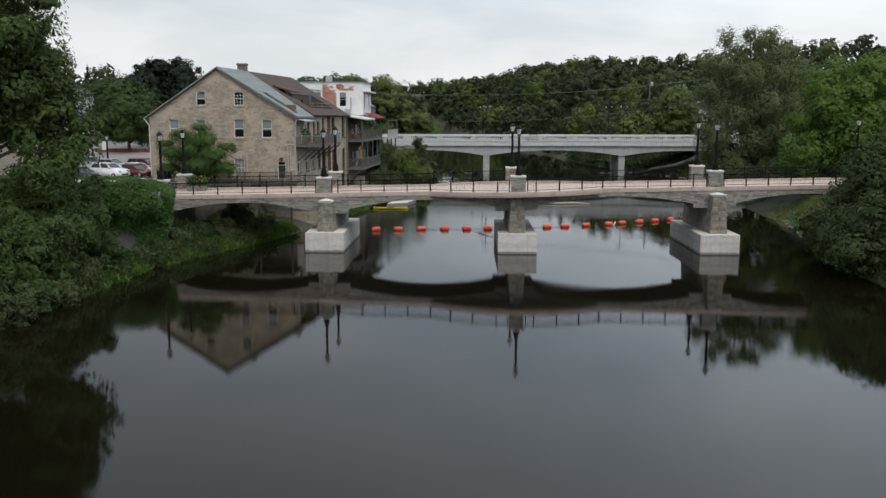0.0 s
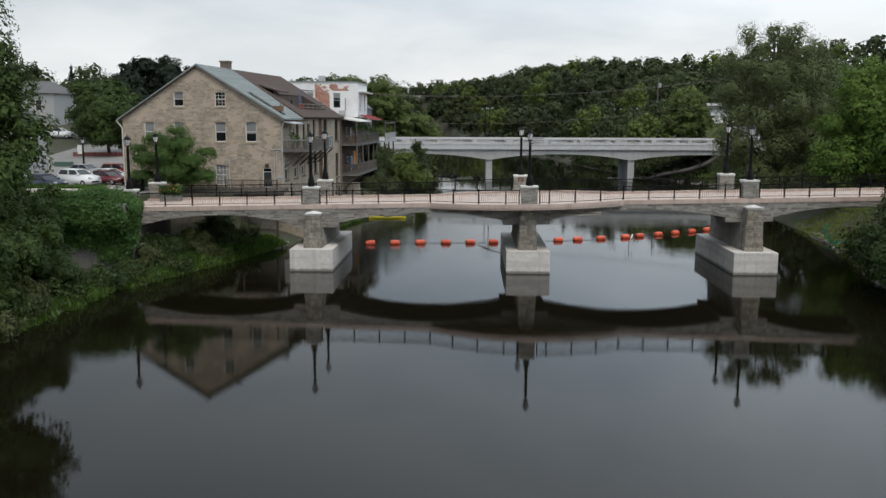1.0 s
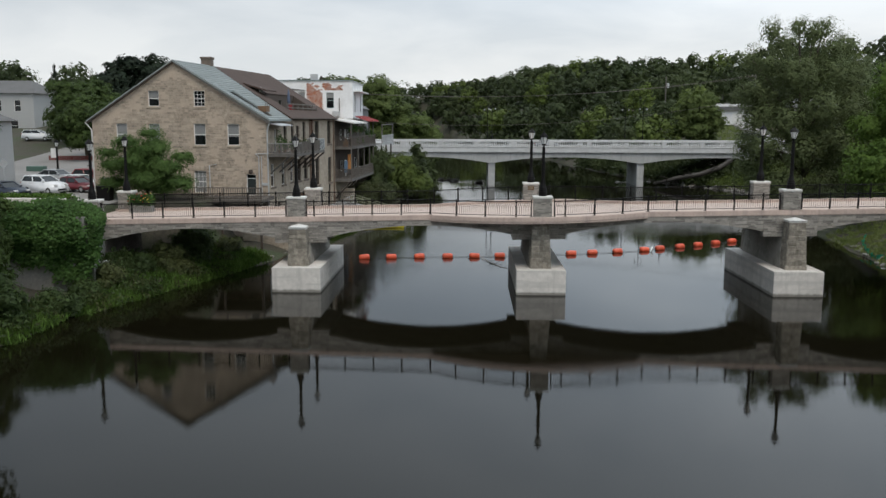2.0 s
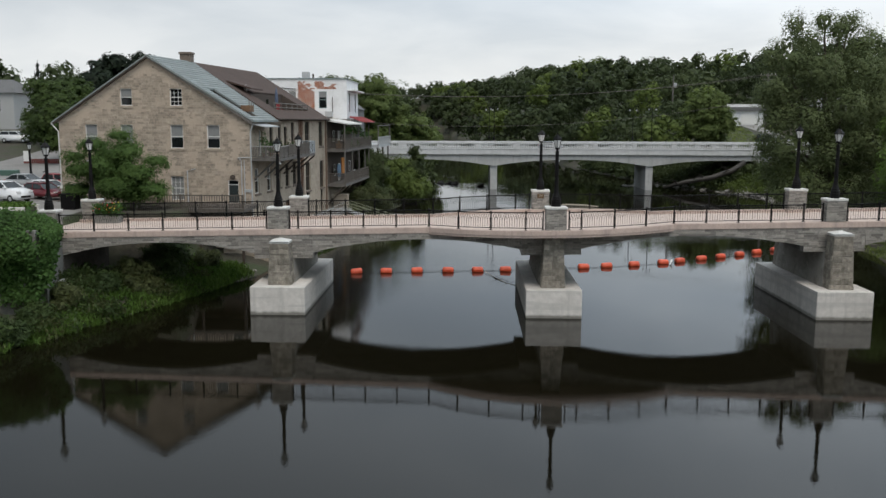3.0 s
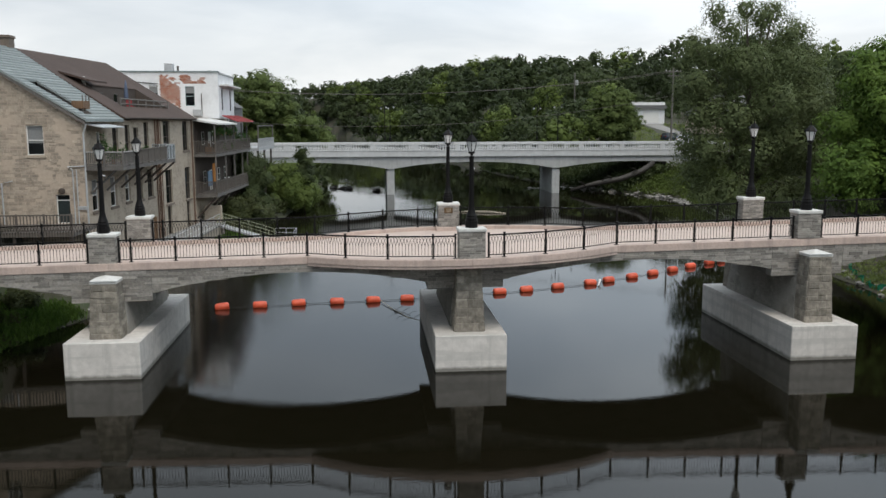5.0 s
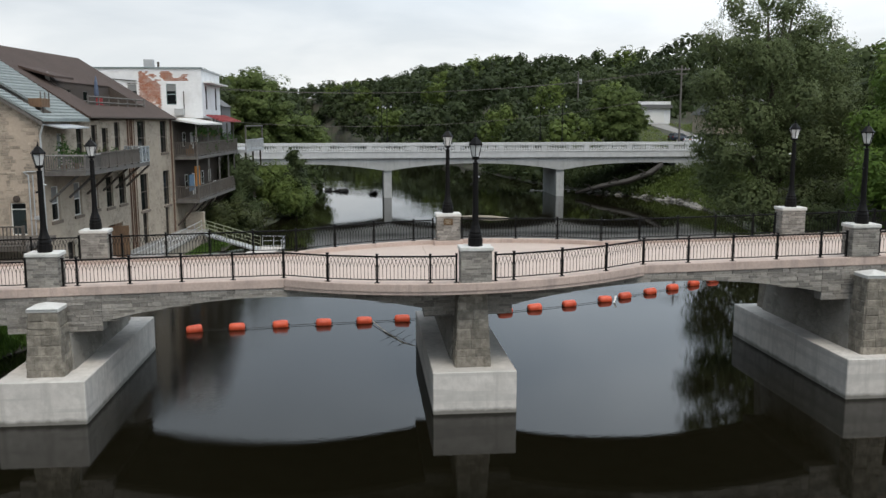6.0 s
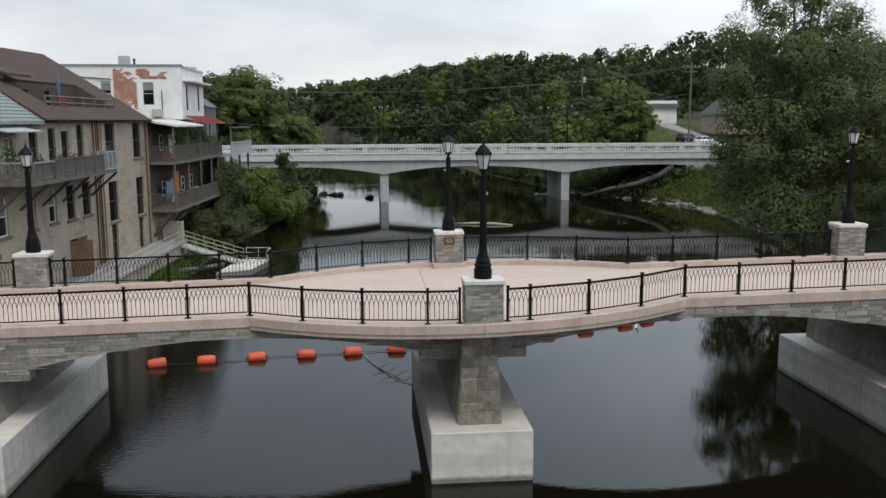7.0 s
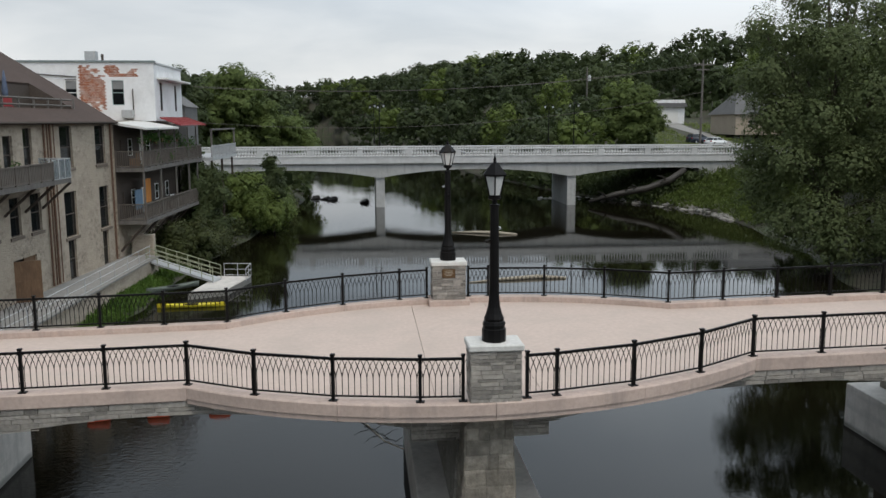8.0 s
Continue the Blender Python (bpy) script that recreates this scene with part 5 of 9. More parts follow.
# low dormer roof above the terrace
a3, b3 = slope_pt(104.3, 0.34), slope_pt(107.4, 0.34)
bm = bmesh.new()
hexa(bm, [(a3[0], a3[1], a3[2] - 0.05), (a3[0] + 2.4, a3[1], a3[2] - 0.75), (b3[0] + 2.4, b3[1], b3[2] - 0.75), (b3[0], b3[1], b3[2] - 0.05), (a3[0], a3[1], a3[2] + 0.12), (a3[0] + 2.4, a3[1], a3[2] - 0.6), (b3[0] + 2.4, b3[1], b3[2] - 0.6), (b3[0], b3[1], b3[2] + 0.12)])
bmesh.ops.recalc_face_normals(bm, faces=bm.faces[:])
part("dormer_roof", bm, M_BROWN_ROOF, house2)
# a closed parasol and a red chair on the terrace
px_ = slope_pt(110.5, 0.66)
par = thing("parasol", "closed blue parasol on the brown roof terrace", "parasol", (px_[0], 110.5, 13.0))
part("pole", tube([(0, 0, 0), (0, 0, 2.6)], 0.03, 6), M_GREY_METAL, par)
part("canopy", lathe([(0.05, 0.9), (0.16, 0.95), (0.19, 1.4), (0.11, 2.2), (0.03, 2.65)], 9), surface("faded_blue_cloth", (0.06, 0.08, 0.13), (0.11, 0.14, 0.20), 6, None, rough=0.9), par, "folded faded blue cloth", True)
ch = thing("garden_chair", "red plastic garden chair on the roof terrace", "chair", (px_[0] + 0.5, 109.6, 13.0), 30)
part("seat", box(-0.25, 0.25, -0.25, 0.25, 0.4, 0.45, 0.015), M_RED, ch)
part("backrest", box(-0.25, 0.25, 0.21, 0.26, 0.45, 1.0, 0.015), M_RED, ch)
for sx in (-0.22, 0.22):
    for sy in (-0.22, 0.22):
        part("leg", box(sx - 0.02, sx + 0.02, sy - 0.02, sy + 0.02, 0, 0.4), M_RED, ch)
# end wall, gutter and pipes
bm = bmesh.new()
v = [bm.verts.new(c) for c in ((-33.5, 120.4, 0), (-17.25, 120.4, 0), (-17.25, 120.4, 12.3), (ridge_x(120.4), 120.4, 17.5), (-33.5, 120.4, 12.0))]
bm.faces.new(v)
bmesh.ops.solidify(bm, geom=bm.faces[:], thickness=0.3)
part("wall", bm, M_SIDE_WALL, house2)
part("gutter", tube([(e_a[0] + 0.05, e_a[1], 12.42), (e_b[0] + 0.05, e_b[1], 12.42)], 0.07, 6), M_DARK_WOOD, house2, "dark gutter")
for u, r in ((5.1, 0.06), (5.55, 0.045), (5.95, 0.07), (6.45, 0.035), (15.85, 0.06)):
    part("downpipe", tube([tuple(fm2 @ Vector((u, -0.1, 2.2))), tuple(fm2 @ Vector((u, -0.1, 12.35)))], r, 6), M_RUST, house2, "rusty brown downpipe")
for (x, y, z, r, h_) in ((-24.5, 105.0, 15.7, 0.09, 0.7), (-25.8, 111.0, 16.4, 0.1, 0.6), (-22.4, 105.6, 14.8, 0.16, 0.9)):
    part("roof_vent", lathe([(r, 0), (r, h_ * 0.7), (r * 1.3, h_ * 0.75), (r * 0.3, h_)], 8), M_TRIM if r > 0.12 else M_DARK_WOOD, house2, "", False, Matrix.Translation((x, y, z)))


def plank_rail(parent, p0, p1, z, height=1.0, pitch=0.14, mat=None, name="balustrade", broad=0.06):
    """A timber balustrade: posts, rails and pickets, from p0 to p1 on a floor at z."""
    mat = mat or M_GREY_WOOD
    d = Vector((p1[0] - p0[0], p1[1] - p0[1], 0))
    m = Matrix.Translation((p0[0], p0[1], z)) @ pose(0, 0, 0, 0, 0, math.degrees(math.atan2(d.y, d.x)))
    ln = d.length
    top = part(name, box(0, ln, -0.06, 0.06, height - 0.06, height + 0.02, 0), M_PALE_WOOD if mat is M_GREY_WOOD else mat, parent, "weathered timber balustrade", False, m)
    part("rail", box(0, ln, -0.03, 0.03, 0.08, 0.16), mat, top)
    n = max(1, round(ln / 1.6))
    for i in range(n + 1):
        part("post", box(ln * i / n - 0.05, ln * i / n + 0.05, -0.055, 0.055, 0, height + 0.06), mat, top)
    k = max(2, round(ln / pitch))
    me = bpy.data.meshes.new("picket")
    bm = box(-broad / 2, broad / 2, -0.02, 0.02, 0.14, height - 0.05)
    bm.to_mesh(me), bm.free()
    me.materials.append(mat)
    for i in range(k):
        link("picket", me, mat, top, "", False, Matrix.Translation((ln * (i + 0.5) / k, 0, 0)))
    return top


# long timber balcony on the river side
balcony = thing("balcony", "long weathered timber balcony on braces along the stone house", "balcony", (0, 0, 0))
n1 = Vector((SIDE_C[1] - SIDE_A[1], -(SIDE_C[0] - SIDE_A[0]), 0)).normalized()


def off_wall(y, o):
    """The river-side wall line at y, moved out by o."""
    t_ = (y - SIDE_A[1]) / (SIDE_C[1] - SIDE_A[1])
    return (SIDE_A[0] + (SIDE_C[0] - SIDE_A[0]) * t_ + n1.x * o, y + n1.y * o)


BZ = 9.1
c4 = [off_wall(95.25, 0.02), off_wall(95.25, 2.6), off_wall(108.8, 1.95), off_wall(108.8, 0.02)]
bm = bmesh.new()
hexa(bm, [(x, y, BZ - 0.28) for x, y in c4] + [(x, y, BZ) for x, y in c4])
bmesh.ops.recalc_face_normals(bm, faces=bm.faces[:])
part("floor_deck", bm, M_GREY_WOOD, balcony)
plank_rail(balcony, c4[0], c4[1], BZ, 1.0)
mid4 = (c4[1][0] + (c4[2][0] - c4[1][0]) * 0.2, c4[1][1] + (c4[2][1] - c4[1][1]) * 0.2)
plank_rail(balcony, c4[1], mid4, BZ, 1.0)
g4 = (c4[1][0] + (c4[2][0] - c4[1][0]) * 0.8, c4[1][1] + (c4[2][1] - c4[1][1]) * 0.8)
plank_rail(balcony, mid4, g4, BZ, 1.05, 0.2, M_PORCH_WOOD, "balustrade", 0.15)
# the last stretch has clear panels in a metal frame
M_CLEAR = window_glass("clear_balcony_panel", (0.20, 0.24, 0.26))
M_CLEAR.node_tree.nodes["Principled BSDF"].inputs["Alpha"].default_value = 0.42
for pa, pb in ((g4, c4[2]), (c4[2], c4[3])):
    for k in range(3):
        qa = [pa[i] + (pb[i] - pa[i]) * k / 3 for i in (0, 1)]
        qb = [pa[i] + (pb[i] - pa[i]) * (k + 1) / 3 for i in (0, 1)]
        dv_ = Vector((qb[0] - qa[0], qb[1] - qa[1], 0))
        gm = Matrix.Translation((qa[0], qa[1], BZ)) @ pose(0, 0, 0, 0, 0, math.degrees(math.atan2(dv_.y, dv_.x)))
        fr = part("panel_frame", frame_bars(dv_.length, 1.2, 0.05, 0.05), M_GREY_METAL, balcony, "grey metal panel frame", False, gm @ Matrix.Translation((dv_.length / 2, -0.025, 0.0)))
        part("glass_panel", box(-dv_.length / 2 + 0.05, dv_.length / 2 - 0.05, 0.02, 0.03, 0.05, 1.15), M_CLEAR, fr, "clear glass balcony panel")
for y in (95.8, 98.6, 101.4, 104.2, 106.6, 108.8):
    a2, b2 = off_wall(y, 0.05), off_wall(y, 1.9)
    part("brace", tube([(a2[0], a2[1], BZ - 1.9), (b2[0], b2[1], BZ - 0.28)], 0.08, 4), M_DARK_WOOD if y > 100 else M_GREY_WOOD, balcony, "diagonal timber brace")
# small awning above the balcony
a2, b2, c2, d2 = off_wall(95.4, 0.0), off_wall(95.4, 1.3), off_wall(99.4, 1.3), off_wall(98.8, 0.0)
bm = bmesh.new()
hexa(bm, [(*a2, 11.95), (*b2, 11.7), (*c2, 11.7), (*d2, 11.95), (*a2, 12.05), (*b2, 11.78), (*c2, 11.78), (*d2, 12.05)])
bmesh.ops.recalc_face_normals(bm, faces=bm.faces[:])
part("awning", bm, M_GREY_METAL, balcony, "pale ribbed awning")

# -- the white building with its porches
white = thing("white_building", "white painted flat-roofed building with a patch of bare red brick", "house", (0, 0, 0))
part("lower_wall", box(-32, -17.05, 120.75, 142.0, 0, 12.55), M_SIDE_WALL, white, "grey rendered lower storeys")
wx0, wx1, wy0, wy1, wz = -28.5, -15.95, 130.0, 141.0, 17.4
wm = Matrix.Translation((wx0, wy0, 0))
part("wall", wall_mesh(wx1 - wx0, 12.5, lambda u: wz, [(9.03, 10.02, 13.85, 15.92), (5.2, 6.2, 14.0, 16.0)], 0.35), M_WHITE_PAINT, white, "white painted front wall", False, wm)
for u in (9.52, 5.7):
    window(white, wm @ Matrix.Translation((u, 0, 13.85)), 0.99, 2.07, 0.35, False, surface("teal_frame_paint", (0.20, 0.27, 0.26), (0.26, 0.33, 0.32), 10, None, rough=0.5, bump=0.0) if u > 9 else None, False, 0.05)
    back_panel(white, wm @ Matrix.Translation((u, 0, 13.85)), 0.99, 2.07, 0.33)
wm2, wl2 = wall_frame((wx1, wy0 + 0.35), (wx1, wy1))
part("wall", wall_mesh(wl2, 12.5, lambda u: wz - 0.1 * u / wl2, [(1.6, 2.6, 13.4, 15.8), (7.4, 8.4, 13.4, 15.8)], 0.3), M_WHITE_PAINT, white, "white painted side wall", False, wm2)
for u in (2.1, 7.9):
    window(white, wm2 @ Matrix.Translation((u, 0, 13.4)), 1.0, 2.4, 0, False, M_DARK_WOOD, False, 0.06)
part("side_awning", box(wx1 + 0.02, wx1 + 0.9, wy0 + 1.0, wy1 + 0.1, 16.05, 16.2), M_TRIM, white, "pale eyebrow awning")
part("roof", box(wx0, wx1 - 0.3, wy0 + 0.35, wy1, wz - 0.5, wz - 0.35), M_GREY_ROOF, white)
part("parapet_cap", box(wx0 - 0.1, wx1 + 0.1, wy0 - 0.12, wy0 + 0.4, wz, wz + 0.16, 0.01), surface("green_grey_flashing", (0.16, 0.20, 0.20), (0.21, 0.25, 0.25), 8, None, rough=0.6), white, "grey-green metal parapet flashing")
part("parapet_cap", box(wx1 - 0.3, wx1 + 0.12, wy0 + 0.4, wy1, wz - 0.1, wz + 0.06, 0.01), M_GREY_METAL, white)
part("chimney", box(-21.6, -20.7, 130.2, 131.0, 16.8, 18.35, 0.03), M_GREY_METAL, white, "pale sheet-clad chimney stub")
part("chimney_pot", lathe([(0.12, 0), (0.1, 0.4), (0.14, 0.42), (0.1, 0.6)], 8), M_DARK_WOOD, white, "", False, Matrix.Translation((-20.2, 130.4, 17.5)))
part("wall_pipe", tube([(-17.75, 129.93, 12.9), (-17.75, 129.93, 15.2)], 0.05, 6), M_DARK_WOOD, white)
part("air_conditioner", box(-18.6, -17.7, 129.3, 129.9, 12.75, 13.45, 0.03), M_GREY_METAL, white, "grey air conditioner on the porch roof")
part("gutter", tube([(-26.5, 129.92, 16.5), (-22.3, 129.92, 16.2)], 0.06, 6), M_GREY_ROOF, white)
# bare bricks where the paint has gone
rng = random.Random(11)
UNIT_BRICK = block_mesh("brick_block", M_BRICK, 0.1)
z = 13.4
row = 0
while z < 17.1:
    x = -22.0 + (row % 2) * 0.11
    while x < -16.9:
        cx, cz = (x + 20.2) / 1.9, (z - 15.2) / 1.75
        edge_n = 0.8 * noise.noise(Vector((x * 0.9, z * 1.2, 2.0))) + 0.5 * noise.noise(Vector((x * 3.1, z * 3.3, 5.0)))
        inside = (cz > 0.55 and -0.95 < cx < 1.5) or (cx < 0.15)
        if inside and abs(cz) + edge_n < 0.95 and cx > -0.98 and not (-19.55 < x < -18.3 and 13.7 < z < 16.05):
            ob = link("brick", UNIT_BRICK, M_BRICK, white, "", False, Matrix.Translation((x, 130.0, z)) @ Matrix.Diagonal((0.29, 0.012 + rng.random() * 0.012, 0.125, 1)))
        x += 0.3
    z += 0.137
    row += 1

porch = thing("porch", "two-storey weathered timber porch with hanging plants", "porch", (0, 0, 0))
PX0, PX1, PY0, PY1 = -17.05, -14.9, 120.9, 139.0
# the porches stand a little askew, swinging out over the river
ASKEW = Matrix.Translation((PX0, PY0, 0)) @ pose(0, 0, 0, 0, 0, -3.15) @ Matrix.Translation((-PX0, -PY0, 0))
porch.matrix_basis = ASKEW
# Dark sheet over the pale wall, giving the porch's shade as colour.
part("back_wall", box(PX0 - 0.0, PX0 + 0.04, PY0, PY1, 4.95, 12.2), M_DARK_WOOD, porch, "boarded wall behind the porch, darkened for the shade inside")
for fz in (9.0, 5.0):
    yend = PY1 if fz > 6 else 137.6
    part("floor_deck", box(PX0, PX1, PY0, yend, fz - 0.3, fz), M_GREY_WOOD, porch)
    plank_rail(porch, (PX0 + 0.05, PY0 + 0.05), (PX1 - 0.05, PY0 + 0.05), fz, 1.25, 0.16, M_PORCH_WOOD, "balustrade", 0.055)
    plank_rail(porch, (PX1 - 0.05, PY0 + 0.05), (PX1 - 0.05, yend), fz, 1.25, 0.16, M_PORCH_WOOD, "balustrade", 0.055)
for y in (121.0, 125.5, 130.0, 134.3, 137.4):
    part("post", box(PX1 - 0.15, PX1 - 0.02, y, y + 0.13, 5.0, 12.0), M_GREY_WOOD, porch)
for y in (121.2, 124.5, 128, 131.5, 134.0):
    part("brace", tube([(PX0, y, 2.6), (PX1 - 0.2, y, 4.7)], 0.09, 4), M_DARK_WOOD, porch, "dark diagonal brace")
bm = bmesh.new()
hexa(bm, [(PX0 - 0.3, 120.8, 12.3), (PX1 + 0.35, 120.8, 11.85), (PX1 + 0.35, 130.0, 11.85), (PX0 - 0.3, 129.9, 12.3), (PX0 - 0.3, 120.8, 12.5), (PX1 + 0.35, 120.8, 12.0), (PX1 + 0.35, 130.0, 12.0), (PX0 - 0.3, 129.9, 12.5)])
part("white_roof", bm, M_CAP, porch, "pale sheet porch roof")
bm = bmesh.new()
hexa(bm, [(PX0 + 0.9, 130.02, 12.75), (PX1 + 0.5, 130.02, 12.1), (PX1 + 0.5, 139.2, 12.1), (PX0 + 0.9, 139.2, 12.75), (PX0 + 0.9, 130.02, 12.83), (PX1 + 0.5, 130.02, 12.18), (PX1 + 0.5, 139.2, 12.18), (PX0 + 0.9, 139.2, 12.83)])
part("red_roof", bm, M_RED, porch, "red sheet metal porch roof")
for i in range(16):
    y = 130.2 + i * 0.58
    part("roof_seam", tube([(PX0 + 0.9, y, 12.85), (PX1 + 0.5, y, 12.2)], 0.025, 4), M_RED, porch)
for y in (122.2, 126.8, 131.5):
    for fz, hh in ((9.0, 2.1), (5.0, 2.1)):
        part("back_door", box(PX0 + 0.04, PX0 + 0.1, y, y + 1.0, fz, fz + hh), M_DARK_WOOD if y != 126.8 else M_TRIM, porch, "door on the porch")
part("hanging_cloth", box(PX0 + 0.9, PX0 + 1.0, 124.5, 126.2, 6.0, 7.9), surface("orange_cloth", (0.45, 0.17, 0.03), (0.55, 0.22, 0.05), 4, None, rough=0.9), porch, "orange cloth hung on the lower porch")
part("hanging_cloth", box(PX0 + 0.9, PX0 + 1.0, 122.3, 123.9, 5.7, 7.2), surface("blue_cloth", (0.10, 0.16, 0.24), (0.16, 0.24, 0.32), 4, None, rough=0.9), porch, "blue cloth hung on the lower porch")
pl_rng = np.random.default_rng(90)
for i_, (y_, z_, r_) in enumerate(((122.0, 11.0, 0.35), (123.8, 11.2, 0.3), (125.2, 11.0, 0.4), (127.0, 11.1, 0.35), (129.0, 10.9, 0.4), (131.5, 11.0, 0.4), (133.5, 10.3, 0.5), (136.0, 10.4, 0.5), (124.6, 9.6, 0.4), (128.2, 9.6, 0.4))):
    pot = thing("hanging_plant", "leafy green plant hanging on the timber porch", "plant", ASKEW @ Vector((PX1 - 0.3, y_, z_)), 0, "plants on the porch")
    part("pot", lathe([(0.1, -0.25), (0.16, 0.0), (0.14, 0.0), (0.05, -0.02)], 8), M_BROWN_WOOD, pot)
    q_ = pl_rng.normal(size=(160, 3)) * r_ * 0.6 + np.array([0, 0, 0.15])
    v_, f_ = leaf_arrays(q_, pl_rng, 0.2, 0.5, 0.3)
    mesh_from("foliage", v_, f_, M_LEAF_IVY, pot)
for i_, (y_, o_, r_, h_) in enumerate(((96.2, 0.9, 0.4, 1.6), (97.2, 1.9, 0.35, 0.9), (98.4, 0.7, 0.4, 0.9), (100.6, 1.6, 0.35, 0.8), (103.0, 1.5, 0.3, 0.7))):
    x_, yy_ = off_wall(y_, o_)
    pot = thing("potted_plant", "leafy green potted plant on the timber balcony", "plant", (x_, yy_, BZ), 0, "plants on the balcony")
    part("pot", lathe([(0.14, 0.0), (0.2, 0.35), (0.17, 0.35), (0.05, 0.33)], 10), M_BROWN_WOOD, pot)
    q_ = pl_rng.normal(size=(220, 3)) * np.array([r_ * 0.5, r_ * 0.5, h_ * 0.3]) + np.array([0, 0, 0.35 + h_ * 0.5])
    v_, f_ = leaf_arrays(q_, pl_rng, 0.2, 0.4)
    mesh_from("foliage", v_, f_, M_LEAF_IVY if i_ != 3 else M_LEAF_OLIVE, pot)
def porch_chair(y, fz, rz, mat, label):
    c = thing("chair", label, "chair", ASKEW @ Vector((PX0 + 1.1, y, fz)), rz, "chairs on the porch")
    part("seat", box(-0.25, 0.25, -0.25, 0.25, 0.40, 0.46, 0.015), mat, c)
    part("backrest", box(-0.25, 0.25, 0.2, 0.25, 0.46, 1.02, 0.015), mat, c)
    for sx in (-0.21, 0.21):
        for sy in (-0.21, 0.21):
            part("leg", box(sx - 0.025, sx + 0.025, sy - 0.025, sy + 0.025, 0.0, 0.40), mat, c)


for y_, fz_, rz_, m_, lb_ in ((123.4, 9.0, 70, M_BROWN_WOOD, "brown wooden chair on the upper porch"), (127.6, 9.0, 110, M_DARK_WOOD, "dark wooden chair on the upper porch"),
                              (133.0, 9.0, 80, M_TRIM, "white plastic chair on the upper porch"), (129.2, 5.0, 95, M_DARK_WOOD, "dark wooden chair on the lower porch"), (132.6, 5.0, 60, M_TRIM, "white plastic chair on the lower porch")):
    porch_chair(y_, fz_, rz_, m_, lb_)
for y_, fz_, w_, h_, m_, lb_ in ((125.8, 9.0, 0.55, 0.8, M_BLACK, "black covered barbecue on the upper porch"), (130.6, 9.0, 0.7, 0.7, M_GREY_WOOD, "grey wooden storage box on the upper porch"),
                                 (127.4, 5.0, 0.6, 0.95, M_BLACK, "black covered barbecue on the lower porch"), (135.2, 5.0, 0.8, 0.75, M_BROWN_WOOD, "brown wooden storage box on the lower porch"), (121.9, 9.0, 0.5, 0.6, M_BROWN_WOOD, "brown wooden crate on the upper porch")):
    k_ = thing("storage_box" if "box" in lb_ or "crate" in lb_ else "barbecue", lb_, "storage box" if "box" in lb_ or "crate" in lb_ else "barbecue", ASKEW @ Vector((PX0 + 1.2, y_, fz_)), 4)
    part("body", box(-0.35, 0.35, -w_ / 2, w_ / 2, 0.0, h_, 0.03), m_, k_)
    part("lid", box(-0.38, 0.38, -w_ / 2 - 0.03, w_ / 2 + 0.03, h_ + 0.001, h_ + 0.07, 0.02), m_, k_)
for y_, fz_ in ((123.9, 9.0), (128.6, 9.0), (124.1, 5.0), (130.4, 5.0), (133.6, 5.0)):
    wn_ = part("window", frame_bars(0.95, 1.35, 0.07, 0.05, ((0.5, 0.06),)), M_TRIM, porch, "white window frame on the porch wall", False, Matrix.Translation((PX0 + 0.1, y_ + 0.5, fz_ + 0.8)) @ pose(0, 0, 0, 0, 0, 90))
    part("pane", box(-0.41, 0.41, 0.02, 0.03, 0.07, 1.28), M_GLASS, wn_, "dark glass pane")
deck2 = thing("roof_terrace", "pale blue-grey timber terrace beyond the porch", "porch", (0, 0, 0))
deck2.matrix_basis = ASKEW
part("floor_deck", box(-17.0, -13.9, 139.2, 150.5, 8.7, 9.0), M_GREY_METAL, deck2)
plank_rail(deck2, (-13.95, 139.3), (-13.95, 150.4), 9.0, 1.1, 0.16, M_GREY_METAL)
for y in (139.5, 150.2):
    part("pergola_post", box(-14.1, -13.95, y, y + 0.14, 9.0, 11.6), M_GREY_WOOD, deck2)
part("pergola_beam", box(-14.12, -13.93, 139.4, 150.4, 11.6, 11.75), M_GREY_WOOD, deck2)
for y in (140, 144.5, 149.5):
    part("stilt", box(-14.3, -14.1, y, y + 0.2, 1.0, 8.7), M_DARK_WOOD, deck2)
# dark gabled dormer house behind
cot = thing("dark_house", "small dark gabled house behind the porches", "house", (0, 0, 0))
part("wall", box(-22, -16.2, 143.5, 150, 3, 13.9), M_GREY_ROOF, cot, "dark board wall")
pydata("roof", [(-22.2, 143.3, 13.9), (-16.0, 143.3, 13.9), (-16.0, 150.2, 13.9), (-22.2, 150.2, 13.9), (-19.1, 143.3, 16.2), (-19.1, 150.2, 16.2)],
       [(0, 1, 4), (2, 3, 5), (1, 2, 5, 4), (3, 0, 4, 5), (3, 2, 1, 0)], M_GREY_ROOF, cot, "dark shingle roof")
window(cot, Matrix.Translation((-17.4, 143.5, 12.0)), 0.8, 1.4, 0, False, None, False, -0.02)


# ---- the concrete road bridge upstream ----
road_bridge = thing("road_bridge", "white concrete road bridge with arched girders and balustrades", "bridge", (0, 0, 0))
RB_Y0, RB_Y1 = 177.5, 189.0
RB_X0, RB_X1 = -24.0, 60.0
RB_PIERS = (4.0, 32.2)


def girder_z(x):
    for a, b in ((-24.2, 4.0), (4.0, 32.2), (32.2, 60.4)):
        if a <= x <= b:
            u = abs((2 * x - a - b) / (b - a))
            return 4.25 + 1.2 * (1 - u ** 2.2)
    return 5.0


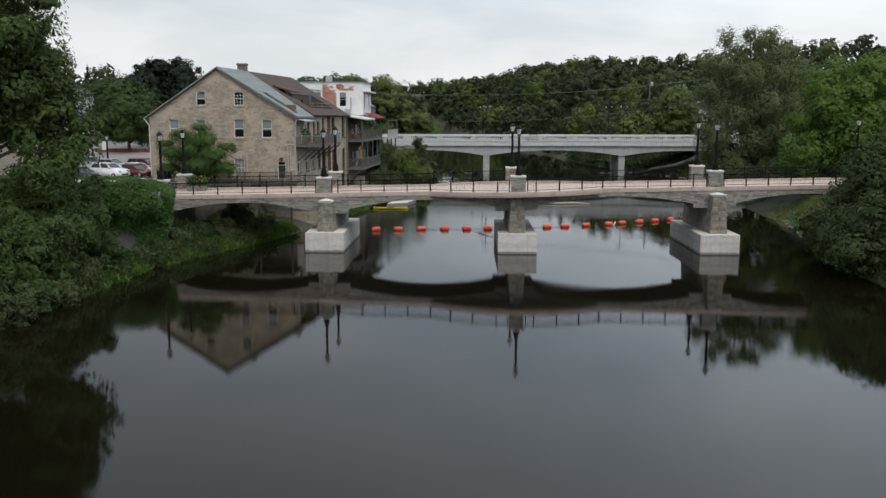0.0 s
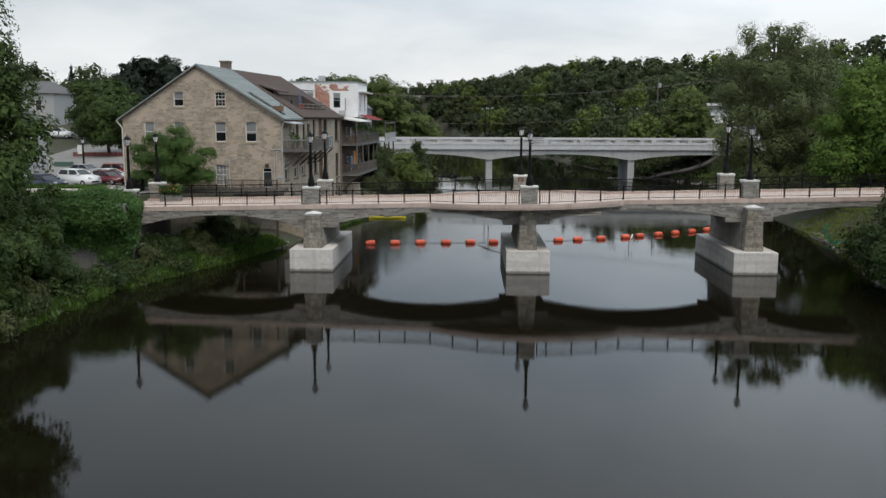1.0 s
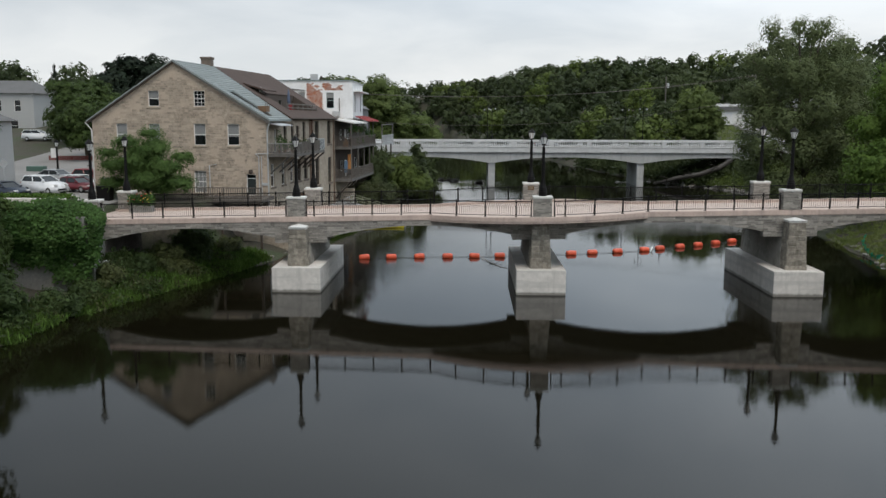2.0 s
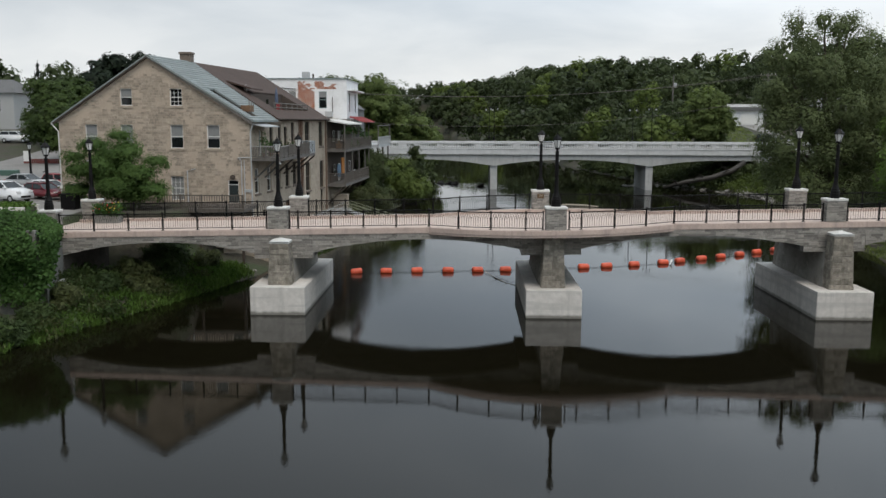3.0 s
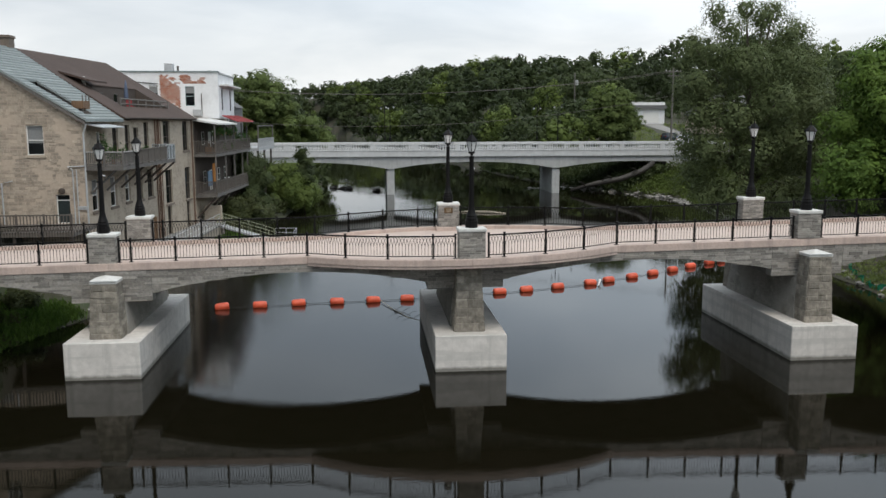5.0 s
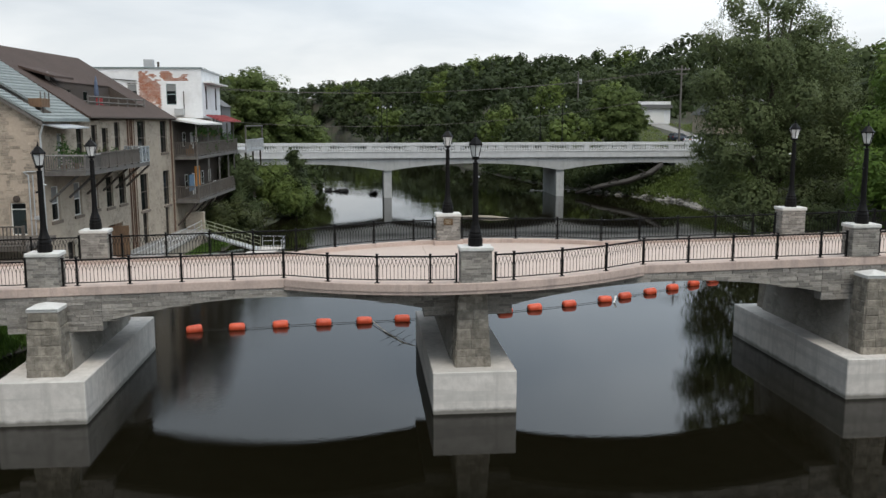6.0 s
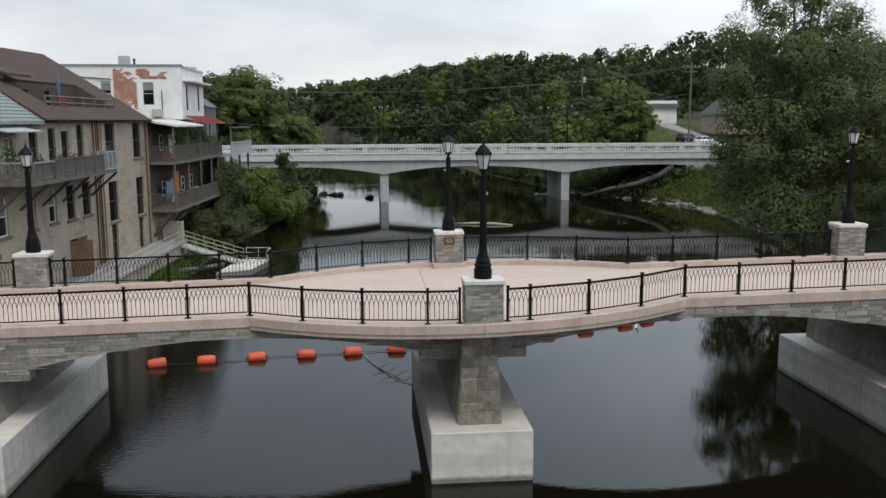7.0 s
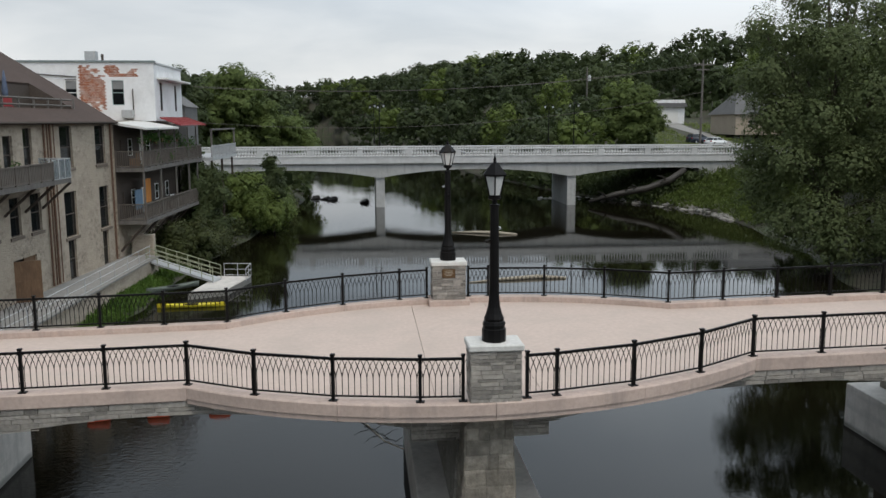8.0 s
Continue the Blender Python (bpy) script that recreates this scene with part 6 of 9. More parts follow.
for y in (RB_Y0 + 0.35, RB_Y0 + 3.2, RB_Y0 + 8.0, RB_Y1 - 0.85):
    bm = bmesh.new()
    rows = []
    for i in range(85):
        x = RB_X0 + (RB_X1 - RB_X0) * i / 84
        z = girder_z(x)
        rows.append([bm.verts.new(c) for c in ((x, y, z), (x, y, 6.32), (x, y + 0.5, 6.32), (x, y + 0.5, z))])
    for p, q in zip(rows, rows[1:]):
        for k in range(4):
            bm.faces.new((p[k], q[k], q[(k + 1) % 4], p[(k + 1) % 4]))
    bmesh.ops.recalc_face_normals(bm, faces=bm.faces[:])
    part("girder", bm, M_GIRDER, road_bridge, "grey arched concrete girder")
part("deck", box(RB_X0 - 4, RB_X1 + 6, RB_Y0 + 0.2, RB_Y1 - 0.2, 6.33, 7.22), M_ASPHALT, road_bridge, "grey asphalt deck")
for y, s in ((RB_Y0, 1), (RB_Y1 - 0.35, -1)):
    fas = part("fascia", box(RB_X0 - 4, RB_X1 + 6, y - 0.02 if s > 0 else y + 0.15, y + 0.2 if s > 0 else y + 0.37, 6.35, 7.30, 0.02), M_WHITE_CONCRETE, road_bridge, "white concrete fascia beam")
    part("ledge", box(RB_X0 - 4, RB_X1 + 6, y - 0.1, y + 0.45, 7.30, 7.46, 0.02), M_WHITE_CONCRETE, fas)
    part("handrail", box(RB_X0 - 4, RB_X1 + 6, y - 0.05, y + 0.4, 8.28, 8.52, 0.03), M_WHITE_CONCRETE, fas, "white concrete handrail")
    BAL = bpy.data.meshes.new("concrete_baluster")
    bm = lathe([(0.14, 0), (0.14, 0.08), (0.08, 0.14), (0.115, 0.32), (0.09, 0.55), (0.08, 0.64), (0.14, 0.72), (0.14, 0.82)], 6)
    bm.to_mesh(BAL), bm.free()
    BAL.materials.append(M_WHITE_CONCRETE)
    pil = [RB_X0 + 4 + 7.05 * i for i in range(12)]
    for x in pil:
        big = any(abs(x - p) < 1.0 for p in RB_PIERS)
        part("parapet_pillar", box(x - 0.45, x + 0.45, y - (0.12 if big else 0.03), y + (0.47 if big else 0.38), 7.46, 8.28 if not big else 8.95, 0.0), M_WHITE_CONCRETE, fas)
    for a, b in zip(pil, pil[1:]):
        k = 14
        for i in range(k):
            x = a + 0.5 + (b - a - 1.0) * (i + 0.5) / k
            link("baluster", BAL, M_WHITE_CONCRETE, fas, "", False, Matrix.Translation((x, y + 0.17, 7.46)))
for px in RB_PIERS:
    part("pier_wall", box(px - 0.65, px + 0.65, RB_Y0 + 0.6, RB_Y1 - 0.6, -1.3, 4.35, 0.06), M_GIRDER, road_bridge, "grey concrete pier wall in the water")
for x0, x1 in ((RB_X0 - 6, RB_X0 + 5.5), (RB_X1 - 8.5, RB_X1 + 6)):
    part("abutment", box(x0, x1, RB_Y0 + 0.4, RB_Y1 - 0.4, -0.5, 6.3), M_GIRDER, road_bridge)


def make_street_lamp():
    s = thing("street_lamp", "tall dark street lamp with two hanging lanterns on the road bridge", "street lamp", (0, 0, 0), 0, "street lamps of the road bridge")
    part("pole", lathe([(0.16, 0), (0.14, 0.5), (0.07, 0.6), (0.055, 6.0)], 8), M_BLACK, s)
    part("arm", tube([(-0.62, 0, 5.9), (-0.3, 0, 6.05), (0.3, 0, 6.05), (0.62, 0, 5.9)], 0.03, 5), M_BLACK, s)
    for k in (-0.62, 0.62):
        ln = part("lantern", lathe([(0.04, 5.9), (0.20, 5.78), (0.21, 5.72), (0.06, 5.72)], 8, None, (k, 0, 0)), M_BLACK, s)
        part("globe", lathe([(0.16, 5.71), (0.13, 5.5), (0.06, 5.42)], 8, None, (k, 0, 0)), M_LAMP_GLASS, ln, "pale glass globe")
    return s


sl = make_street_lamp()
sl.matrix_basis = pose(4.0, RB_Y0 + 0.2, 8.9)
for x, y in ((32.3, RB_Y0 + 0.2), (3.4, RB_Y1 - 0.2), (31.0, RB_Y1 - 0.2)):
    copy_thing(sl, pose(x, y, 8.9))


# ---- vehicles ----
M_TYRE = surface("tyre_rubber", (0.012, 0.012, 0.012), (0.02, 0.02, 0.02), 20, None, rough=0.9)
M_CARGLASS = window_glass("car_glass", (0.02, 0.024, 0.026))
M_LIGHT = surface("headlight_plastic", (0.6, 0.6, 0.6), (0.7, 0.7, 0.7), 10, None, rough=0.15, bump=0)
M_TAIL = surface("tail_light_plastic", (0.35, 0.01, 0.01), (0.45, 0.02, 0.02), 10, None, rough=0.2, bump=0)


def car_paint(name, c):
    return surface(name, c, [min(1, v * 1.08) for v in c], 4, None, rough=0.28, bump=0.0)


def make_car(name, label, paint, at, rz, suv=False, length=4.5):
    c = thing(name, label, "car", at, rz)
    L, W = length / 2, 0.9
    hz = 0.25 if suv else 0.0
    # side profile of the body below the windows, (along, up)
    lower = [(-L, 0.45), (-L + 0.05, 0.78 + hz), (-L + 0.5 if not suv else -L + 0.15, 0.98 + hz), (L - 1.35, 0.98 + hz), (L - 0.25, 0.80 + hz), (L, 0.62), (L - 0.02, 0.30), (-L + 0.04, 0.30)]
    bm = bmesh.new()
    ra = [bm.verts.new((x, -W + (0.05 if z > 0.9 else 0.0), z)) for x, z in lower]
    rb = [bm.verts.new((x, W - (0.05 if z > 0.9 else 0.0), z)) for x, z in lower]
    n = len(lower)
    bm.faces.new(ra), bm.faces.new(rb[::-1])
    for k in range(n):
        bm.faces.new((ra[k], rb[k], rb[(k + 1) % n], ra[(k + 1) % n]))
    bmesh.ops.recalc_face_normals(bm, faces=bm.faces[:])
    bmesh.ops.bevel(bm, geom=bm.edges[:], offset=0.05, segments=2, affect="EDGES")
    body = part("body", bm, paint, c, "", True)
    # cabin: glass band and roof
    zt = 1.42 + hz * 1.1
    b0, b1 = (-L + 0.35 if not suv else -L + 0.12), L - 1.25
    t0, t1 = (-L + 1.0 if not suv else -L + 0.4), L - 2.05
    bm = bmesh.new()
    hexa(bm, [(b0, -W + 0.06, 0.96 + hz), (b1, -W + 0.06, 0.96 + hz), (b1, W - 0.06, 0.96 + hz), (b0, W - 0.06, 0.96 + hz), (t0, -W + 0.24, zt), (t1, -W + 0.24, zt), (t1, W - 0.24, zt), (t0, W - 0.24, zt)])
    bmesh.ops.bevel(bm, geom=bm.edges[:], offset=0.03, segments=1, affect="EDGES")
    part("cabin_glass", bm, M_CARGLASS, c, "dark car windows")
    bm = box(t0 - 0.08, t1 + 0.08, -W + 0.21, W - 0.21, zt - 0.03, zt + 0.05, 0.03)
    part("roof", bm, paint, c)
    for sx, tx in ((b0, t0), (b1, t1), ((b0 + b1) / 2, (t0 + t1) / 2)):
        for s in (-1, 1):
            part("pillar", tube([(sx, s * (W - 0.06), 0.97 + hz), (tx, s * (W - 0.24), zt)], 0.045, 5), paint, c)
    for x in (-L + 0.85, L - 0.85):
        for s in (-1, 1):
            wh = part("wheel", lathe([(0.2, -0.1), (0.33, -0.1), (0.34, -0.05), (0.34, 0.05), (0.33, 0.1), (0.2, 0.1)], 14), M_TYRE, c, "", True, pose(x, s * (W - 0.1), 0.34, 90))
            part("rim", lathe([(0.19, -0.105), (0.06, -0.115), (0.06, 0.115), (0.19, 0.105)], 10), M_GREY_METAL, wh)
    for s in (-1, 1):
        part("headlight", box(L - 0.2, L - 0.03, s * 0.62 - 0.18, s * 0.62 + 0.18, 0.64 + hz * 0.6, 0.78 + hz * 0.8, 0.02), M_LIGHT, c)
        part("tail_light", box(-L + 0.0, -L + 0.08, s * 0.68 - 0.15, s * 0.68 + 0.15, 0.72 + hz, 0.88 + hz, 0.02), M_TAIL, c)
        part("mirror", box(b1 - 0.25, b1 - 0.1, s * (W + 0.06) - 0.09, s * (W + 0.06) + 0.09, 0.98 + hz, 1.1 + hz, 0.02), paint, c)
    part("grille", box(L - 0.03, L + 0.005, -0.5, 0.5, 0.42, 0.58), M_BLACK, c)
    return c


P_WHITE, P_RED, P_NAVY, P_SILVER, P_WINE = (car_paint(n_, c_) for n_, c_ in (("white_car_paint", (0.72, 0.73, 0.74)), ("red_car_paint", (0.22, 0.02, 0.025)), ("navy_car_paint", (0.02, 0.028, 0.045)), ("silver_car_paint", (0.30, 0.31, 0.32)), ("wine_car_paint", (0.12, 0.015, 0.02))))
GZ = 5.27
make_car("parked_car", "white hatchback parked beside other cars", P_WHITE, (-40.6, 94.6, GZ), -22, True, 4.4)
make_car("parked_car", "wine-red sedan parked between white cars", P_WINE, (-38.6, 97.0, GZ), -22)
make_car("parked_car", "white sedan parked next to a red sedan", P_WHITE, (-39.6, 100.2, GZ), -20)
make_car("parked_car", "red sport utility vehicle parked near the stone house", P_RED, (-40.6, 105.4, GZ), -15, True)
make_car("parked_car", "dark navy car parked behind the white hatchback", P_NAVY, (-42.2, 90.6, GZ), -24)
make_car("parked_car", "silver and red car parked at the back", P_SILVER, (-46.3, 109.0, GZ), -15)
make_car("parked_car", "white sport utility vehicle parked uphill by the trees", P_WHITE, (-69.0, 150.0, ground_z(-69, 150)), 5, True)
make_car("car", "grey car on the road bridge", P_SILVER, (14.5, 181.0, 7.22), 0)
make_car("parked_car", "white car parked by the far house", P_WHITE, (64.5, 203.0, ground_z(64.5, 203) + 0.05), 30)
make_car("parked_car", "black sport utility vehicle parked by the far house", P_NAVY, (63.0, 207.0, ground_z(63, 207) + 0.05), 20, True)


# ---- houses further off ----
def plain_house(name, label, x0, x1, y0, y1, z0, z1, rise, wall_mat, roof_mat, wins, flat=False):
    h = thing(name, label, "house", (0, 0, 0))
    ops_ = [(a - x0, b - x0, c, d) for a, b, c, d in wins]
    part("wall", wall_mesh(x1 - x0, z0, lambda u: z1, ops_, 0.3), wall_mat, h, "", False, Matrix.Translation((x0, y0, 0)))
    bm = box(x0, x1, y0 + 0.35, y1, z0, z1)
    part("wall", bm, wall_mat, h)
    for a, b, c, d in wins:
        window(h, Matrix.Translation(((a + b) / 2, y0, c)), b - a, d - c, 0, False, None, False, 0.06)
    if flat:
        part("roof", box(x0 - 0.3, x1 + 0.3, y0 - 0.3, y1 + 0.3, z1, z1 + 0.35), roof_mat, h)
    else:
        ym = (y0 + y1) / 2
        pydata("roof", [(x0 - 0.5, y0 - 0.5, z1), (x1 + 0.5, y0 - 0.5, z1), (x1 + 0.5, y1 + 0.5, z1), (x0 - 0.5, y1 + 0.5, z1), (x0 + 2.5, ym, z1 + rise), (x1 - 2.5, ym, z1 + rise)],
               [(0, 1, 5, 4), (1, 2, 5), (2, 3, 4, 5), (3, 0, 4), (3, 2, 1, 0)], roof_mat, h)
    return h


M_PALE_SIDING = surface("pale_grey_siding", (0.346, 0.346, 0.338), (0.403, 0.403, 0.396), 6, (0.40, 0.40, 0.39), 0.5, 0.4, 0.7, bump=0.2, stretch=(0.2, 0.2, 6))
M_BEIGE_RENDER = surface("beige_render", (0.36, 0.30, 0.235), (0.44, 0.37, 0.29), 4, (0.29, 0.24, 0.19), 0.6, 0.4, 0.85, bump=0.2)
plain_house("grey_house", "pale grey sided house with a grey hip roof", -62, -49.5, 97, 106, 5, 12.1, 2.0, M_PALE_SIDING, M_GREY_ROOF, [(-51.9, -50.9, 7.0, 8.9), (-55.4, -54.4, 7.0, 8.9), (-51.9, -50.9, 10.0, 11.8)])
plain_house("apartment_house", "pale house with balconies on the hillside", -92, -77.5, 166, 176, 9, 16.8, 2.4, M_PALE_SIDING, M_GREY_ROOF, [(-90.5, -89.3, 13.6, 15.6), (-87.5, -86.3, 13.6, 15.6), (-84.5, -83.3, 13.6, 15.6), (-81.0, -79.8, 13.6, 15.6), (-88, -86.5, 10.2, 12.0), (-82, -80.5, 10.2, 12.0)])
plain_house("beige_building", "beige rendered building behind the riverside tree", -56, -41.5, 71.0, 79, 3.5, 10.5, 2.2, M_BEIGE_RENDER, M_GREY_ROOF, [(-45, -43.8, 7.0, 9.0)])
gar = plain_house("white_garage", "low white garage with a wide door up the slope", 66.3, 76.6, 250, 258, 10.5, 15.9, 0.0, M_WHITE_PAINT, M_GREY_ROOF, [], True)
part("garage_door", box(70.8, 75.0, 249.9, 249.995, 11.8, 14.8), M_TRIM, gar, "white sectional garage door")
part("parapet", box(66.3, 76.6, 249.85, 251, 16.0, 17.0), M_WHITE_PAINT, gar)
part("eaves_band", box(66.0, 76.9, 249.2, 249.98, 15.3, 15.9), M_GREY_ROOF, gar)
plain_house("far_house", "pale house with a grey hip roof among trees", 73.0, 87, 214, 226, 9.5, 13.4, 4.4, M_BEIGE_RENDER, M_GREY_ROOF, [(75.5, 76.6, 10.8, 12.4), (79, 80.4, 10.8, 12.4)])
# drive up to the garage
dv = []
for y, xa, xb in ((192, 62, 66), (200, 65, 68.5), (210, 67.5, 70.8), (222, 69, 72.2), (236, 69.5, 73), (250, 70.5, 75.5)):
    for x in (xa, xb):
        dv.append((x, y, max(ground_z(xa, y), ground_z(xb, y), ground_z((xa + xb) / 2, y)) + 0.12))
drive = pydata("driveway", dv, [(i, i + 1, i + 3, i + 2) for i in range(0, 10, 2)], M_PATH)
tagged(drive, "pale concrete driveway up the slope", "driveway", "", "structure")
# road and car park on the town side
park = pydata("car_park", [(-44.4, 86, 5.28), (-30.6, 86, 5.28), (-30.6, 94.5, 5.28), (-36.5, 94.5, 5.28), (-36.5, 112, 5.28), (-50, 112, 5.28), (-29.5, 77.0, 5.28), (-50, 77.0, 5.28)],
              [(0, 1, 2, 3, 4, 5), (7, 6, 1, 0)], M_ASPHALT)
tagged(park, "pale worn asphalt car park", "car park", "", "structure")
rd = []
for y in range(100, 185, 5):
    for x in (-62, -46):
        rd.append((x, y, max(ground_z(-62, y), ground_z(-46, y)) + 0.1))
rd_ob = pydata("road", rd, [(i, i + 1, i + 3, i + 2) for i in range(0, len(rd) - 2, 2)], M_ASPHALT)
tagged(rd_ob, "pale asphalt street climbing the hill", "road", "", "structure")

# ---- utility pole and wires ----
pole = thing("utility_pole", "weathered grey timber utility pole with crossarm", "utility pole", (58.4, 195, 0))
part("pole", tube([(0, 0, 6), (0, 0, 22.2)], [0.22, 0.15], 8), M_GREY_WOOD, pole)
part("crossarm", box(-1.6, 1.6, -0.08, 0.08, 21.4, 21.6), M_GREY_WOOD, pole)
part("crossarm", box(-1.1, 1.1, -0.08, 0.08, 20.6, 20.78), M_GREY_WOOD, pole)
for k in (-1.4, -0.7, 0.7, 1.4):
    part("insulator", lathe([(0.05, 0), (0.07, 0.1), (0.03, 0.25)], 6), M_CAP, pole, "", False, Matrix.Translation((k, 0, 21.6)))
pole_b = thing("utility_pole", "grey timber utility pole with a transformer in the woods", "utility pole", (49.5, 236, 0))
part("pole", tube([(0, 0, 8), (0, 0, 23.5)], [0.2, 0.14], 8), M_GREY_WOOD, pole_b)
part("transformer", lathe([(0.1, 20.6), (0.36, 20.7), (0.36, 21.7), (0.1, 21.8)], 10, None, (0.5, 0, 0)), M_GREY_METAL, pole_b)
for k, (zl, zr, sag, yl, yr) in enumerate(((19.5, 21.7, 3.3, 197, 195), (19.2, 21.4, 3.0, 199, 195.1), (14.2, 17.0, 4.2, 196, 195))):
    pts = []
    for i in range(33):
        u = i / 32
        pts.append((-42 + 100.4 * u, yl + (yr - yl) * u, zl + (zr - zl) * u - sag * 4 * u * (1 - u)))
    wire = thing("overhead_wire", "thin overhead wire across the river", "wire", (0, 0, 0), 0, "overhead wires")
    part("wire", tube(pts, 0.036 if k == 0 else 0.03, 4), M_GREY_WOOD, wire)


# ---- trees and plants ----
def make_tree(label, at, height, radius, base, leaf_mat, leaves, size, seed, lobes=14, trunk=0.35, droop=0.0, clump=14, spread=0.5, extra=(), lean=(0, 0), aspect=0.42, category="tree", name="tree", even=0.0):
    rng = np.random.default_rng(seed)
    t = thing(name, label, category, at)
    lb = make_lobes(rng, height, radius, base, lobes) + list(extra)
    if lean != (0, 0):
        lb = [((c[0] + lean[0] * c[2] / height, c[1] + lean[1] * c[2] / height, c[2]), r) for c, r in lb]
    bm = tube([(0, 0, -0.6), (0.1, 0, base * 0.5), (lean[0] * 0.3, lean[1] * 0.3, base + 0.1), (lean[0] * 0.8, lean[1] * 0.8, height * 0.72)], [trunk * 1.35, trunk, trunk * 0.8, trunk * 0.2], 9)
    part("trunk", bm, M_BARK, t, "", True)
    for c, r in lb[1::2]:
        z0 = base * 0.8 + (c[2] - base) * 0.35
        k = min(max(z0 / height, 0.1), 0.9)
        p0 = Vector((lean[0] * k, lean[1] * k, z0))
        p2 = Vector(c)
        p1 = p0.lerp(p2, 0.5) + Vector((0, 0, 0.06 * height))
        part("limb", tube([p0, p1, p2], [trunk * 0.42, trunk * 0.26, trunk * 0.08], 6), M_BARK, t, "", True)
    v, f = joined(crown_arrays(rng, lb, leaves / len(lb), size, aspect, droop, 0.6 + 0.25 * even, clump, spread, even), inner_sprays(rng, lb, leaves * 0.30 / len(lb), size * 1.5, 0.78))
    mesh_from("crown", v, f, leaf_mat, t)
    return t


gz = ground_z
for i_, (bx_, by_, bh_, br_, bm_) in enumerate(((-23.6, 79.0, 2.3, 1.6, M_LEAF_OLIVE), (-25.6, 73.0, 1.7, 1.2, M_LEAF_OLIVE), (-26.3, 66.5, 1.6, 1.5, M_LEAF_BUSH),
                                                 (-27.6, 62.0, 2.4, 2.2, M_LEAF_BUSH), (-28.0, 56.5, 2.0, 2.0, M_LEAF_NEAR), (-27.4, 50.5, 1.8, 1.8, M_LEAF_BUSH), (-24.6, 77.0, 1.4, 1.1, M_LEAF_BUSH))):
    make_tree("low wild shrub on the river bank", (bx_, by_, gz(bx_, by_) - 0.1), bh_, br_, 0.1, bm_, 3800, 0.23, 80 + i_, 8, 0.05, 0.1, 26, 0.34, category="bush", name="bush")
for i_, (bx_, by_, bh_, br_, bm_) in enumerate(((-28.8, 60.5, 5.4, 3.0, M_LEAF_NEAR), (-31.6, 64.6, 6.6, 3.1, M_LEAF_NEAR), (-29.4, 54.5, 5.0, 3.2, M_LEAF_NEAR), (-32.2, 68.2, 7.0, 3.0, M_LEAF_NEAR), (-30.5, 49.0, 4.6, 3.2, M_LEAF_NEAR),
                                                 (-27.4, 57.5, 1.9, 1.5, M_LEAF_OLIVE), (-26.6, 52.6, 1.6, 1.4, M_LEAF_OLIVE), (-27.0, 47.0, 1.9, 1.6, M_LEAF_OLIVE), (-26.0, 70.2, 1.2, 0.9, M_LEAF_BUSH), (-22.6, 82.5, 2.0, 1.5, M_LEAF_BUSH), (-23.6, 85.6, 2.6, 1.7, M_LEAF_BUSH), (-21.0, 86.8, 1.5, 1.1, M_LEAF_OLIVE), (-22.6, 78.2, 1.3, 1.0, M_LEAF_OLIVE))):
    make_tree("leafy wild shrub crowding the river bank", (bx_, by_, gz(bx_, by_) - 0.1), bh_, br_, 0.1, bm_, 5200 if bh_ > 4 else 2800, 0.29 if bh_ > 4 else 0.23, 120 + i_, 10, 0.05, 0.15, 30, 0.42, category="bush", name="bush")
make_tree("large dark green ash tree leaning over the river bank", (-36.6, 61.0, 3.0), 20.5, 7.0, 7.2, M_LEAF_NEAR, 44000, 0.34, 1, 24, 0.42, 0.25, 34, 0.72,
          [((6.2, 0.5, 12.0), (2.2, 2.4, 1.3)), ((6.6, -0.5, 9.6), (2.2, 2.2, 1.2)), ((7.0, 0.5, 7.2), (2.4, 2.4, 1.3)), ((4.6, -2.0, 15.4), (1.9, 2.0, 1.1)), ((5.6, 1.0, 17.6), (1.5, 1.6, 0.9)), ((6.6, -2.5, 5.4), (2.6, 2.8, 1.5)), ((7.0, 1.6, 8.6), (1.9, 2.0, 1.0)), ((5.6, 2.0, 10.8), (2.0, 2.0, 1.1)), ((5.0, -1.0, 8.0), (2.0, 2.2, 1.2)), ((5.4, 1.2, 13.6), (1.9, 2.0, 1.0)), ((7.4, -1.2, 6.0), (1.8, 1.8, 1.0))])
make_tree("broad sumac-like shrub hanging over the river bank", (-32.6, 60.0, 1.6), 6.2, 4.4, 0.3, M_LEAF_NEAR, 24000, 0.30, 90, 16, 0.15, 0.3, 34, 0.6,
          [((3.8, -1.5, 2.8), (2.0, 2.2, 1.2)), ((3.2, -5.0, 2.2), (2.4, 2.4, 1.3))], category="bush", name="bush")
